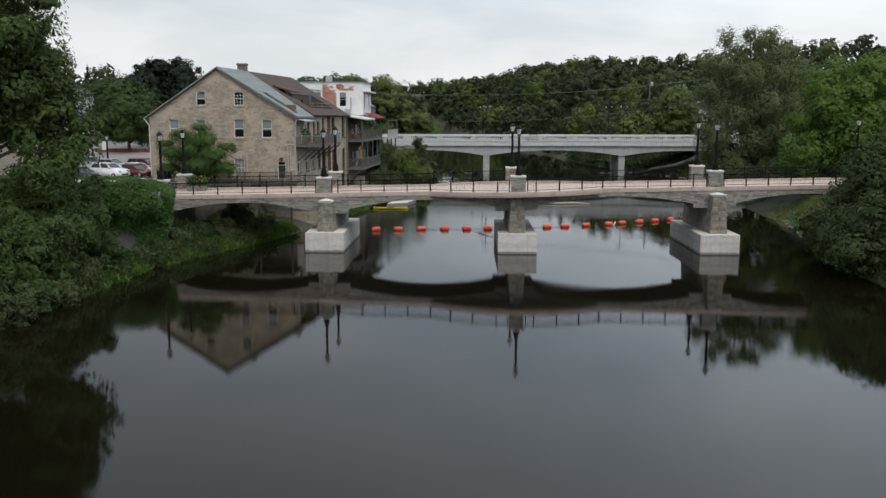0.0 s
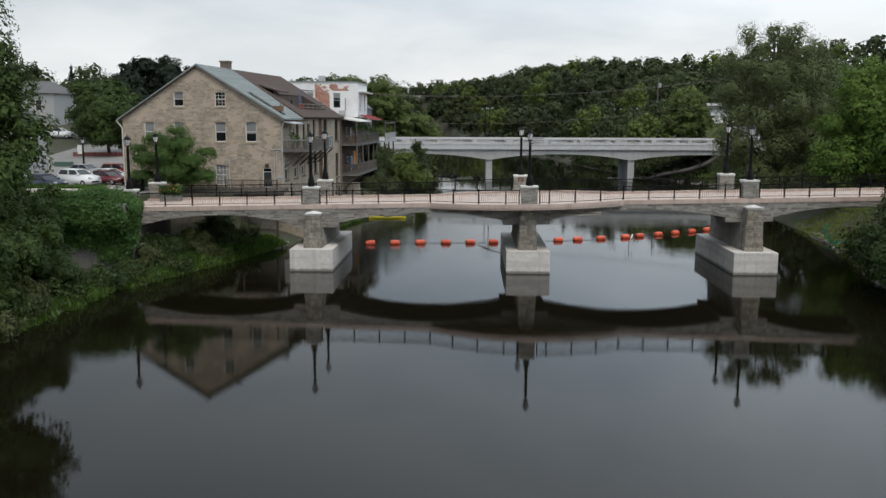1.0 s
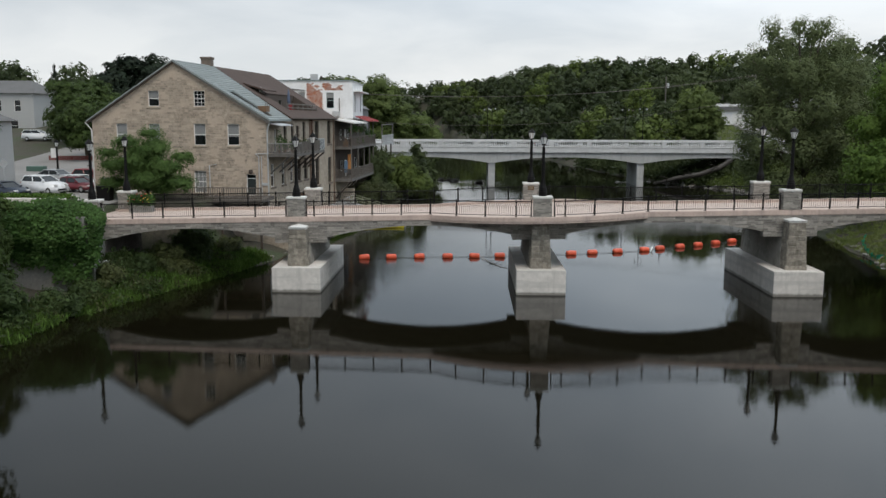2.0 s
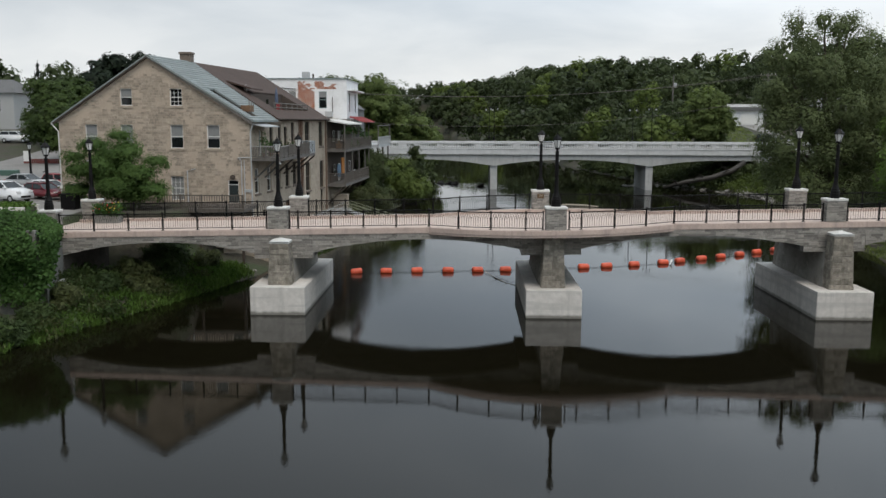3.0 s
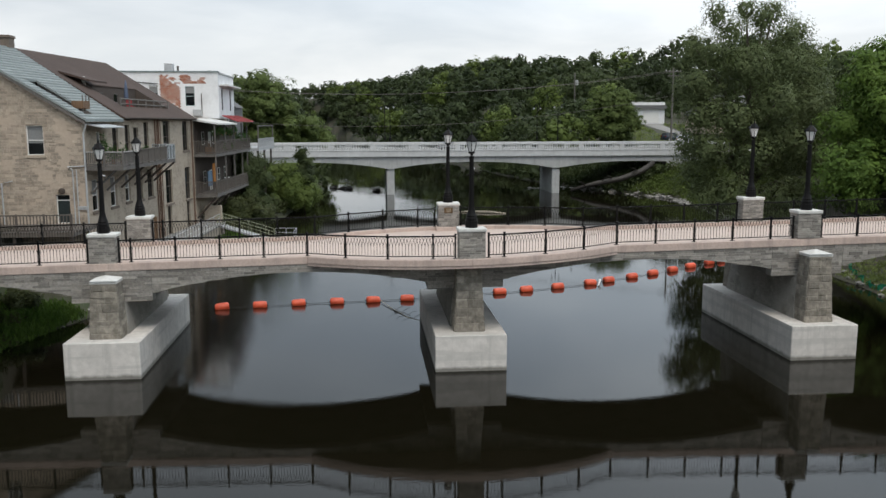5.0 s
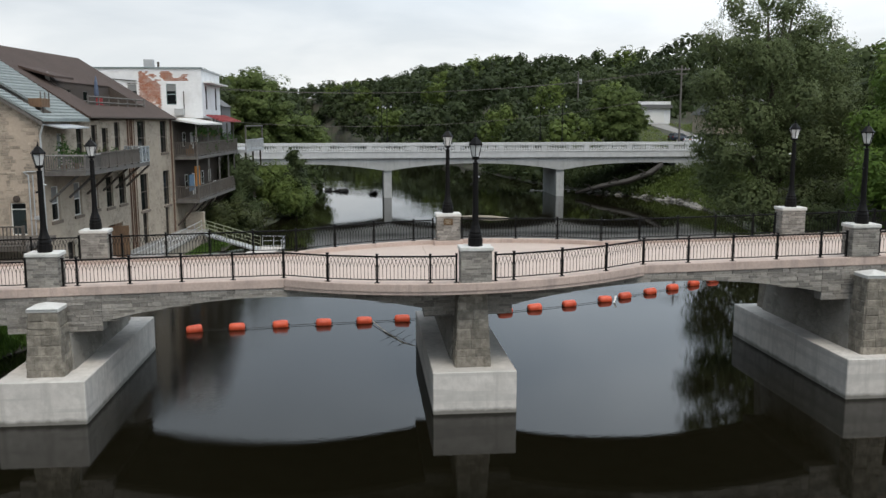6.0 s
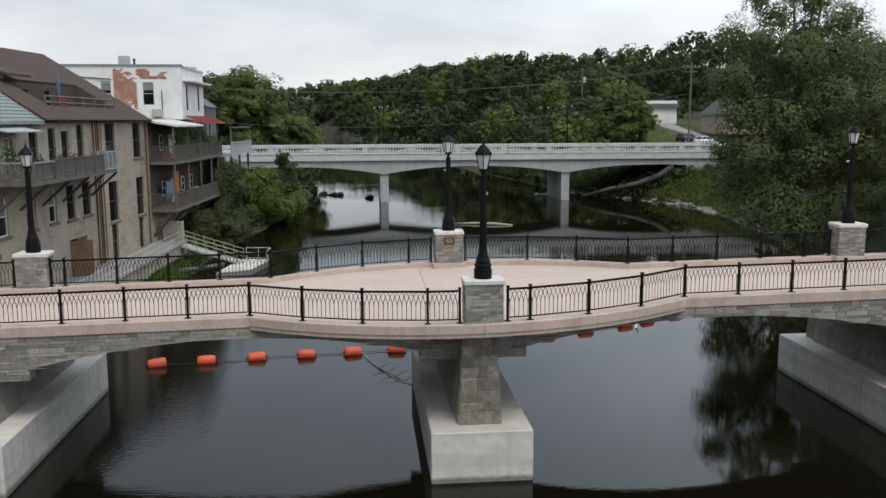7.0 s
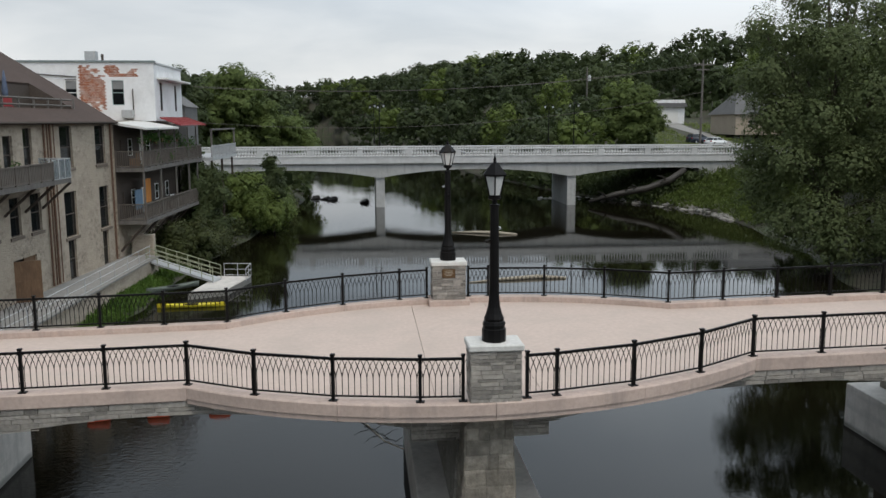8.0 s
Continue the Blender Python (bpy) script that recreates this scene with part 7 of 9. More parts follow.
WILLOW = [(-5.6, 0.0, 5.0, 2.6), (-6.0, 1.5, 8.0, 2.0), (-5.0, -3.0, 2.8, 2.4), (-3.4, -5.4, 3.4, 2.6), (0.6, -6.2, 2.8, 2.4), (3.8, -5.2, 3.6, 2.6), (-5.8, -1.5, 11.2, 2.2), (-5.4, -3.6, 7.6, 2.3),
          (-1.8, -6.0, 7.4, 2.1), (2.6, -5.6, 8.2, 2.3), (5.8, -3.4, 6.4, 2.4), (-5.8, -1.0, 14.4, 2.2), (-3.4, -4.4, 11.0, 2.4), (0.4, -5.4, 12.6, 2.5), (4.4, -4.0, 12.0, 2.4), (6.6, -1.6, 10.0, 2.3),
          (-4.4, -1.6, 17.4, 2.0), (-1.6, -3.6, 16.0, 2.2), (2.2, -3.4, 16.6, 2.2), (5.4, -1.6, 15.0, 2.2), (-2.4, -0.6, 20.0, 1.7), (0.8, -1.0, 21.3, 1.5), (3.4, -0.8, 19.2, 1.8), (-6.0, 0.5, 18.4, 1.7), (6.4, 0.4, 17.6, 2.0), (-0.4, 0.4, 22.4, 1.4), (-3.6, 0.6, 22.0, 1.5), (2.6, 0.5, 22.2, 1.5), (5.2, 0.4, 20.2, 1.6), (-6.2, 0.8, 14.2, 1.9), (7.6, 0.5, 13.2, 2.2), (8.0, -1.0, 8.0, 2.4), (-3.0, -7.2, 1.5, 2.1), (1.0, -8.0, 1.5, 2.2), (5.0, -7.6, 1.7, 2.4), (8.4, -5.0, 2.6, 2.4)]
make_tree("tall grey-green willow tree on the far bank", (41.3, 124.0, 1.5), 21.0, 6.4, 2.5, M_LEAF_WILLOW, 82000, 0.22, 2, 9, 0.7, 0.3, 30, 0.72, [((x, y, z), (r * 1.04, r * 1.04, r * 0.95)) for x, y, z, r in WILLOW], (-0.6, 0), 0.5, name="willow_tree", even=0.35)
make_tree("yellow-green maple tree on the far bank", (47.0, 106.0, 3.5), 15.5, 6.8, 1.0, M_LEAF_MAPLE, 48000, 0.38, 3, 20, 0.4, 0.2, 40, 0.9, [((-5.5, -2.0, 4.0), (3.4, 3.4, 3.0))])
make_tree("yellow-green maple tree on the slope", (56.5, 112.0, 5.0), 17.0, 6.5, 1.5, M_LEAF_MAPLE, 22000, 0.5, 4, 16, 0.4, 0.2, 36, 0.95)
make_tree("dark riverside bush with dense leaves on the bank", (35.4, 70.5, 1.0), 9.5, 4.6, 0.2, M_LEAF_BUSH, 38000, 0.27, 5, 20, 0.25, 0.1, 30, 0.6, [((-3.6, -0.6, 2.6), (2.6, 2.8, 2.0)), ((-3.5, 2.8, 1.6), (2.2, 2.4, 1.6)), ((-1.6, 0.6, 6.6), (2.6, 2.6, 1.8)), ((-2.6, 1.4, 4.6), (2.4, 2.4, 1.8)), ((-1.6, -4.6, 2.2), (2.8, 2.6, 2.2)), ((-2.0, -8.0, 1.8), (2.6, 2.6, 2.0)), ((-4.8, -2.6, 1.6), (2.4, 2.6, 1.9)), ((-5.2, -6.4, 1.2), (2.2, 2.4, 1.6)), ((-3.8, 4.6, 1.6), (2.0, 2.2, 1.6)), ((-3.4, -4.4, 3.4), (2.6, 2.8, 2.2))], category="bush", name="bush")
make_tree("reddish-green bush with dense leaves above the bank", (38.6, 73.0, 3.0), 8.6, 3.2, 0.8, M_LEAF_OLIVE, 16000, 0.28, 6, 10, 0.2, 0.1, 36, 0.6, category="bush", name="bush")
make_tree("dark bush at the foot of the slope", (37.0, 58.0, 1.2), 7.5, 4.4, 0.2, M_LEAF_BUSH, 24000, 0.3, 7, 12, 0.2, 0.1, 36, 0.6, category="bush", name="bush")
make_tree("feathery green locust tree in front of the stone house", (-28.9, 89.6, 5.2), 5.4, 2.7, 0.5, M_LEAF_BRIGHT, 30000, 0.20, 8, 9, 0.14, 0.25, 22, 0.42,
          [((x, y, z), (r, r * 0.9, r * 0.42)) for x, y, z, r in ((3.0, -0.8, 1.7, 1.5), (-2.9, -0.5, 1.6, 1.4), (2.2, -1.2, 3.0, 1.5), (-2.4, -0.9, 3.2, 1.4), (3.3, -0.3, 3.9, 1.1), (-3.2, -0.2, 4.2, 1.0), (0.4, -1.6, 2.2, 1.5), (1.2, -1.2, 4.6, 1.4), (-1.2, -1.2, 5.2, 1.2), (0.6, -0.4, 5.9, 1.0), (-0.4, -1.8, 3.6, 1.4))], (0, 0), 0.32)
make_tree("broad green tree at the car park", (-60.5, 148.0, gz(-60.5, 148)), 9.5, 6.2, 1.6, M_LEAF_NEAR, 15000, 0.52, 9, 14, 0.35, 0.1, 36, 0.85)
make_tree("broad green tree beside the street", (-53.2, 132.0, gz(-53, 132)), 8.2, 4.4, 1.6, M_LEAF_NEAR, 15000, 0.42, 10, 12, 0.3, 0.1, 36, 0.77)
make_tree("very dark purple-green maple tree on the hill", (-64.0, 182.0, gz(-64, 182)), 12.5, 8.4, 2.0, M_LEAF_DARK, 12000, 0.75, 11, 16, 0.5, 0.0, 36, 1.02)
make_tree("tall dark tree on the hill", (-78.0, 186.0, gz(-78, 186)), 7.6, 5.5, 1.0, M_LEAF_WOODS_A, 12000, 0.6, 12, 12, 0.5, 0.0, 36, 1.02)
make_tree("round light green tree beyond the road bridge", (50.0, 206.0, 7.0), 11.0, 6.0, 0.8, M_LEAF_RIVER, 17000, 0.5, 13, 14, 0.35, 0.0, 36, 0.85)
make_tree("round green tree beside the river beyond the houses", (-21.5, 212.0, 4.0), 17.5, 8.6, 1.0, M_LEAF_RIVER, 17000, 0.62, 14, 16, 0.5, 0.1, 36, 1.02)
make_tree("round green tree at the water's edge", (-12.5, 218.0, 1.5), 11.5, 6.5, 0.3, M_LEAF_RIVER, 15000, 0.55, 15, 12, 0.4, 0.1, 36, 0.94)
make_tree("green tree behind the houses", (-30.0, 200.0, 6.0), 15.0, 7.5, 1.0, M_LEAF_WOODS_B, 14000, 0.6, 16, 12, 0.45, 0.1, 36, 1.02)
make_tree("leafy riverside shrub below the porches", (-11.8, 148.5, 0.6), 6.4, 3.4, 0.2, M_LEAF_WOODS_C, 17000, 0.34, 17, 14, 0.2, 0.15, 36, 0.68, [((3.2, 2.0, 1.8), (2.2, 2.4, 1.8)), ((2.6, 8.0, 1.6), (2.4, 3.0, 1.8))], category="bush", name="bush")
make_tree("slim green sapling at the water's edge", (-8.6, 152.0, 0.5), 8.8, 1.7, 1.5, M_LEAF_WOODS_B, 5000, 0.32, 18, 8, 0.1, 0.1, 36, 0.51)
make_tree("dark leafy shrub beside the lower porch", (-14.0, 139.0, 0.8), 8.0, 2.6, 0.4, M_LEAF_WOODS_B, 12000, 0.32, 19, 10, 0.2, 0.1, 36, 0.68, category="bush", name="bush")
make_tree("low olive shrub on the bank by the ramp", (-13.6, 128.5, 0.6), 3.4, 2.4, 0.1, M_LEAF_OLIVE, 9000, 0.26, 20, 9, 0.1, 0.1, 36, 0.59, [((0.8, 4.5, 1.2), (2.0, 2.4, 1.3))], category="bush", name="bush")
make_tree("light green shrub below the road bridge", (-9.8, 163.0, 0.3), 4.0, 2.8, 0.1, M_LEAF_RIVER, 8000, 0.34, 21, 9, 0.1, 0.1, 36, 0.68, category="bush", name="bush")


def woods(name, label, material, spots, seed, per_tree=800):
    """Far woods as one mass of separate crowns, each of domed clumps."""
    rng = np.random.default_rng(seed)
    vs, fs, off = [], [], 0
    for x, y, h, r in spots:
        z = ground_z(x, y) - 0.3
        far = y > 300 or x > 95
        front = x - lerp_table(SHORE_RIGHT, y) < 14 or 0 < lerp_table(SHORE_LEFT, y) - x < 16 or y < 215 or y > 640
        n, s = (per_tree * 0.46, 0.104) if far else ((per_tree * 2.0, 0.050) if front else (per_tree * 1.3, 0.060))
        lb = make_lobes(rng, h, r, h * (0.02 if front else 0.2), 12 if front else 9, 1.0, front)
        lb = [((c[0] + x, c[1] + y, c[2] + z), q) for c, q in lb]
        v, f = joined(crown_arrays(rng, lb, n / len(lb), r * s, 0.9, 0.05, 0.8, 14, r * 0.13, 0.55, 0.16), inner_sprays(rng, lb, 26 if far else 60, r * (0.24 if far else 0.17)))
        vs.append(v)
        fs.append(f + off)
        off += len(v)
    ob = mesh_from(name, np.concatenate(vs), np.concatenate(fs), material)
    return tagged(ob, label, "woods", "", "stuff")


rw = random.Random(21)
spots = {0: [], 1: [], 2: []}


def add_wood(x, y, h, r, light=0.2):
    k = rw.random()
    spots[2 if k < light else (1 if k < 0.55 else 0)].append((x, y, h, r))


# the wooded slope beyond the road bridge, row behind row
for row, y in enumerate((203, 216, 234, 256, 282, 312, 346, 385, 430, 480, 535, 600, 665)):
    x0 = lerp_table(SHORE_RIGHT, y) + 5
    x = x0 + rw.uniform(0, 3)
    while x < min(125 + row * 10, 150 if y < 350 else 100):
        # leave the drive and its houses clear
        if not (y < 262 and 54 + (y - 214) * 0.25 < x < 90 + (y - 214) * 0.2) and not (y < 225 and 42 < x < 58):
            add_wood(x, y + rw.uniform(-6, 6), rw.uniform(8.5, 14.0) + min(row, 7) * 0.4, rw.uniform(5.0, 7.8) * (1 if y < 350 else 1.35), 0.26)
        x += rw.uniform(7.5, 11.5) * (1 if y < 350 else 1.5)
for y, xa, xb in ((228, -44, -16), (246, -50, -18), (266, -60, -19), (290, -80, -22), (320, -90, -24), (355, -80, -27), (400, -90, -29), (460, -100, -33), (530, -120, -38), (600, -140, -44), (660, -150, -52), (700, -12, 90), (728, -140, 90), (745, -110, 60), (762, -150, 90), (776, -110, 40), (810, -170, 100)):
    x = xa
    xb = lerp_table(SHORE_LEFT, y) - 4 if y < 690 else xb
    while x < xb:
        k_ = 1 if y < 400 else 1.5
        if ground_z(x, y) > 0.3:
            add_wood(x, y + rw.uniform(-7, 7), rw.uniform(9, 13.5) + (2.5 if y > 400 else 0), rw.uniform(5.4, 7.8) * k_, 0.2)
        x += rw.uniform(8, 12) * k_
# a close row along the town-side shore
y = 221.0
while y < 430:
    add_wood(lerp_table(SHORE_LEFT, y) - rw.uniform(4, 8), y, rw.uniform(7.5, 11), rw.uniform(4.4, 5.6), 0.25)
    y += rw.uniform(7, 10)
for y in (240, 290, 340):
    x = -190
    while x < -40:
        add_wood(x, y + rw.uniform(-10, 10), rw.uniform(8, 13), rw.uniform(5.5, 8), 0.12)
        x += rw.uniform(9, 14)
for x, y, h, r in ((-95, 190, 12, 7), (-105, 205, 12, 7), (-88, 205, 13, 7), (-118, 190, 11, 7), (-130, 200, 12, 8), (-50, 205, 8, 6), (-42, 214, 9, 6), (-36, 230, 9, 6), (-95, 160, 7, 5), (-82, 150, 6, 4)):
    add_wood(x, y, h, r, 0.1)
# the right bank between the two bridges and behind the willow
for x, y, h, r in ((58, 126, 15, 6), (63, 118, 16, 6.5), (54, 140, 12, 5.5), (60, 140, 15, 6.5), (70, 118, 18, 7), (72, 132, 18, 7), (58, 155, 11, 5.5), (68, 152, 15, 7), (80, 140, 19, 8), (70, 170, 11, 6), (82, 160, 15, 7), (90, 150, 18, 8), (66, 104, 15, 6.5), (78, 106, 18, 7), (92, 125, 20, 8), (56, 96, 12, 5.5), (66, 90, 14, 6), (78, 92, 16, 7), (46, 88, 6, 3.5), (52, 84, 9, 4.5), (90, 172, 14, 7), (98, 190, 16, 7), (108, 165, 18, 8)):
    add_wood(x, y, h, r, 0.35)
woods("woods_deep", "dark green wooded hillside", M_LEAF_WOODS_A, spots[0], 31)
woods("woods_mid", "mid green wooded hillside", M_LEAF_WOODS_B, spots[1], 32)
woods("woods_light", "lighter green trees among the wooded hillside", M_LEAF_WOODS_C, spots[2], 33)

# a pine that stands above the ridge
pine = thing("pine_tree", "tall thin dark pine standing above the ridge", "tree", (38.0, 345.0, ground_z(38, 345)))
rng = np.random.default_rng(40)
part("trunk", tube([(0, 0, 0), (0, 0, 18.5)], [0.4, 0.05], 7), M_BARK, pine)
v, f = crown_arrays(rng, [((0.6 * math.cos(i * 2.1) * (3.4 - i * 0.32), 0.6 * math.sin(i * 2.1) * (3.4 - i * 0.32), 10 + i * 1.0), (2.4 - i * 0.22, 2.4 - i * 0.22, 0.55)) for i in range(9)], 150, 0.8, 0.4, 0, 0.4, 8, 0.4)
mesh_from("crown", v, f, M_LEAF_WOODS_A, pine)
spruce = thing("spruce_tree", "thin dark spruce above the roofs", "tree", (-83.0, 186.0, ground_z(-83, 186)))
part("trunk", tube([(0, 0, 0), (0, 0, 11.6)], [0.3, 0.04], 7), M_BARK, spruce)
v, f = crown_arrays(rng, [((0, 0, 1.6 + i * 0.66), (2.4 - i * 0.155, 2.4 - i * 0.155, 0.45)) for i in range(15)], 130, 0.42, 0.4, 0.3, 0.4, 8, 0.2)
mesh_from("crown", v, f, M_LEAF_DARK, spruce)


def plants(name, label, material, n, place, size, aspect, seed, up=1.0, clump=10, spread=0.15):
    """Low growth as one mass: place(rng) gives (x, y, height above the ground) or None."""
    rng = np.random.default_rng(seed)
    pts = []
    while len(pts) < n // clump:
        p = place(rng)
        if p:
            pts.append((p[0], p[1], ground_z(p[0], p[1]) + p[2]))
    q = np.repeat(np.array(pts), clump, 0) + rng.normal(size=(len(pts) * clump, 3)) * np.array([spread, spread, spread * 0.5])
    v, f = leaf_arrays(q, rng, size, aspect, 0.0, np.tile(np.array([[0, 0, up]]), (len(q), 1)))
    ob = mesh_from(name, v, f, material)
    return tagged(ob, label, "grass" if "grass" in name else "weeds", "", "stuff")


def left_strip(y0, y1, d0, d1, h0=0.1, h1=0.3, dens=0.0):
    def place(rng):
        y = rng.uniform(y0, y1)
        d = rng.uniform(d0, d1)
        x = lerp_table(SHORE_LEFT, y) - d
        if (65.5 < y < 72 and x < -25.2) or 91.5 < y < 96 or noise.noise(Vector((x * 0.5, y * 0.5, 9.0))) < dens - 0.5 * rng.random():
            return None
        return x, y, rng.uniform(h0, h1)
    return place


def right_strip(y0, y1, d0, d1, h0=0.1, h1=0.3):
    def place(rng):
        y = rng.uniform(y0, y1)
        return lerp_table(SHORE_RIGHT, y) + rng.uniform(d0, d1), y, rng.uniform(h0, h1)
    return place


def hill_spot(rng):
    y = rng.uniform(192, 640)
    x = rng.uniform(-90, 120)
    if ground_z(x, y) < 0.15 or (54 + (y - 214) * 0.25 < x < 80 + (y - 214) * 0.2 and y < 262) or (-8 < x < 52 and y < 200):
        return None
    return x, y, rng.uniform(0.2, 3.4)


plants("undergrowth", "dense undergrowth below the trees of the hillside", M_LEAF_WOODS_A, 30000, hill_spot, 1.9, 0.8, 61, 0.5, 12, 1.3)
plants("left_brush", "leafy brush along the bank beyond the road bridge", M_LEAF_WOODS_B, 16000, left_strip(196, 640, 0.0, 16.0, 0.2, 3.2, -0.6), 1.2, 0.6, 63, 0.5, 12, 0.8)
plants("bank_grass", "bright green grass along the river bank", M_GRASS, 34000, left_strip(63, 88, -0.1, 4.4, 0.05, 0.3, -0.05), 0.5, 0.12, 51, 2.0, 16, 0.24)
plants("bank_grass_front", "green grass and weeds on the near bank", M_GRASS, 22000, left_strip(30, 64, -0.3, 4.0, 0.1, 0.3, 0.25), 0.6, 0.11, 52, 1.9, 16, 0.22)
plants("bank_weeds", "olive brown weeds along the river bank", M_LEAF_OLIVE, 17000, left_strip(40, 84, -0.2, 5.5, 0.1, 0.9, 0.4), 0.26, 0.4, 53, 0.7, 30, 0.36)
plants("bank_weeds_dark", "dark leafy weeds along the river bank", M_LEAF_BUSH, 18000, left_strip(38, 80, -0.2, 8.0, 0.1, 1.1, 0.2), 0.28, 0.45, 54, 0.5, 36, 0.45)
plants("slope_grass", "mown grass slope below the right abutment", M_SLOPE_GRASS, 34000, right_strip(72, 106, 0.1, 10.0, 0.04, 0.16), 0.28, 0.16, 55, 1.6)
plants("far_bank_brush", "dark brush on the bank under the road bridge", M_LEAF_WOODS_B, 26000, right_strip(176, 250, 0.2, 9.0, 0.1, 1.8), 0.7, 0.5, 62, 0.5, 12, 0.5)
plants("far_bank_grass", "rough grass on the bank near the road bridge", M_LEAF_WOODS_C, 18000, right_strip(148, 182, 0.3, 12.0, 0.1, 0.9), 0.6, 0.25, 56, 1.2, 10, 0.35)
def garage_spot(rng):
    y = rng.uniform(194, 249)
    x = rng.uniform(54, 84)
    k = (y - 192) / 58
    if 62 + 8 * k - 0.5 < x < 66 + 9 * k + 1.0 or (x > 72.5 and 213 < y < 227):
        return None
    return x, y, rng.uniform(0.03, 0.15)


plants("garage_grass", "mown grass beside the driveway up the slope", M_SLOPE_GRASS, 12000, garage_spot, 0.5, 0.2, 64, 1.5, 10, 0.4)
plants("dock_grass", "green grass beside the dock", M_GRASS, 14000, left_strip(97, 127, 0.1, 2.6, 0.05, 0.3), 0.36, 0.15, 57, 1.6)
plants("upstream_weeds", "leafy growth along the bank below the houses", M_LEAF_OLIVE, 20000, left_strip(124, 178, 0.2, 6.0, 0.2, 1.8), 0.4, 0.4, 58, 0.6, 14, 0.45)
plants("right_weeds", "dark weeds at the water's edge", M_LEAF_BUSH, 12000, right_strip(48, 74, 0.0, 3.0, 0.1, 1.0), 0.3, 0.4, 59, 0.6, 14, 0.35)


# ---- the ivy-covered wing wall ----
wing = thing("retaining_wall", "concrete retaining wall overgrown with green ivy", "wall", (0, 0, 0))
part("wall", box(-35.5, -26.7, 71.9, 72.5, -0.5, 5.7, 0.03), M_SHADE_CONCRETE, wing, "stained concrete wall")
bm = bmesh.new()
hexa(bm, [(-26.75, 72.52, -0.5), (-26.2, 72.0, -0.5), (-27.6, 77.15, -0.5), (-28.2, 77.15, -0.5), (-26.75, 72.52, 5.5), (-26.2, 72.0, 5.5), (-27.6, 77.15, 5.4), (-28.2, 77.15, 5.4)])
bmesh.ops.recalc_face_normals(bm, faces=bm.faces[:])
part("wall_return", bm, M_SHADE_CONCRETE, wing, "stained concrete return towards the bridge")
part("outfall_pipe", lathe([(0.22, 0), (0.22, 0.5), (0.17, 0.5), (0.17, 0.05)], 12), M_TRIM, wing, "white drain pipe end", False, pose(-26.9, 75.2, 1.9, 0, 75, -15))
rng = np.random.default_rng(60)
pts = []
for i in range(3000):
    x, z = rng.uniform(-35.2, -26.3), rng.uniform(1.4, 6.5)
    if z < 2.7 - 1.5 * smooth(-30.5, -28.0, x) + 1.3 * noise.noise(Vector((x * 0.7, 1.0, 3.0))) or z > 6.4 - 1.3 * smooth(-28.4, -26.3, x):
        continue
    bulge = 0.3 + 0.5 * noise.noise(Vector((x * 0.6, z * 0.6, 8.0))) + 0.5 * smooth(3.4, 4.6, z) - 0.7 * smooth(5.4, 6.4, z)
    pts.append((x, 71.9 - max(bulge, -0.3), z))
for i in range(2600):
    # rounded mounds on top of the wall
    cx, rx_ = ((-29.2, 2.9), (-33.0, 2.6))[i % 2]
    d_ = rng.normal(size=3)
    d_ /= np.linalg.norm(d_)
    pts.append((cx + d_[0] * rx_, 73.6 + d_[1] * 2.3, 5.25 + abs(d_[2]) * (1.25 if i % 2 == 0 else 1.0) + 0.3 * noise.noise(Vector((d_[0] * 3, d_[1] * 3, 2.0 + cx)))))
for i in range(900):
    y = rng.uniform(71.6, 74.6)
    pts.append((-26.25 - (y - 72.0) * 0.272 + rng.uniform(0, 0.3), y, rng.uniform(2.4 + (y - 71.6) * 0.9, 5.6)))
part("soil", box(-35.4, -28.4, 72.5, 77.1, 3.0, 5.3), M_SOIL, wing)
q = np.repeat(np.array(pts), 7, 0) + rng.normal(size=(len(pts) * 7, 3)) * 0.14
v, f = leaf_arrays(q, rng, 0.20, 0.85, 0.5, None, np.tile(np.array([[0.1, -0.7, 0.7]]), (len(q), 1)))
ivy = mesh_from("ivy", v, f, M_LEAF_IVY, wing, "dense green ivy leaves")

# ---- swimming-safety boom of orange floats ----
FLOATS = [(-9.77, 90.3, 12), (-7.37, 90.6, 4), (-4.87, 91.0, 6), (-2.33, 91.25, 3), (0.1, 91.5, 8), (2.43, 91.8, -4), (4.6, 92.3, 5), (6.85, 92.9, 4), (9.1, 93.5, 10), (11.15, 94.15, 8),
          (13.65, 95.0, 14), (16.4, 96.2, 10), (18.1, 97.2, 25), (20.35, 98.5, 20), (22.45, 99.8, 28), (24.6, 101.2, 30), (26.7, 102.7, 25), (29.0, 104.4, 30), (30.6, 105.3, 30)]


def make_float():
    b = thing("float", "orange plastic float with rounded ends on the water", "float", (0, 0, 0), 0, "floats of the boom")
    prof = [(0.05, -0.46), (0.2, -0.45), (0.27, -0.38), (0.29, -0.2), (0.29, 0.2), (0.27, 0.38), (0.2, 0.45), (0.05, 0.46)]
    part("barrel", lathe(prof, 16), M_BUOY, b, "", True, pose(0, 0, 0.1, 0, 90, 0))
    for s in (-1, 1):
        part("end_eye", lathe([(0.05, 0), (0.05, 0.08), (0.02, 0.1)], 8), M_BLACK, b, "", False, pose(s * 0.44, 0, 0.1, 0, s * 90, 0))
    return b


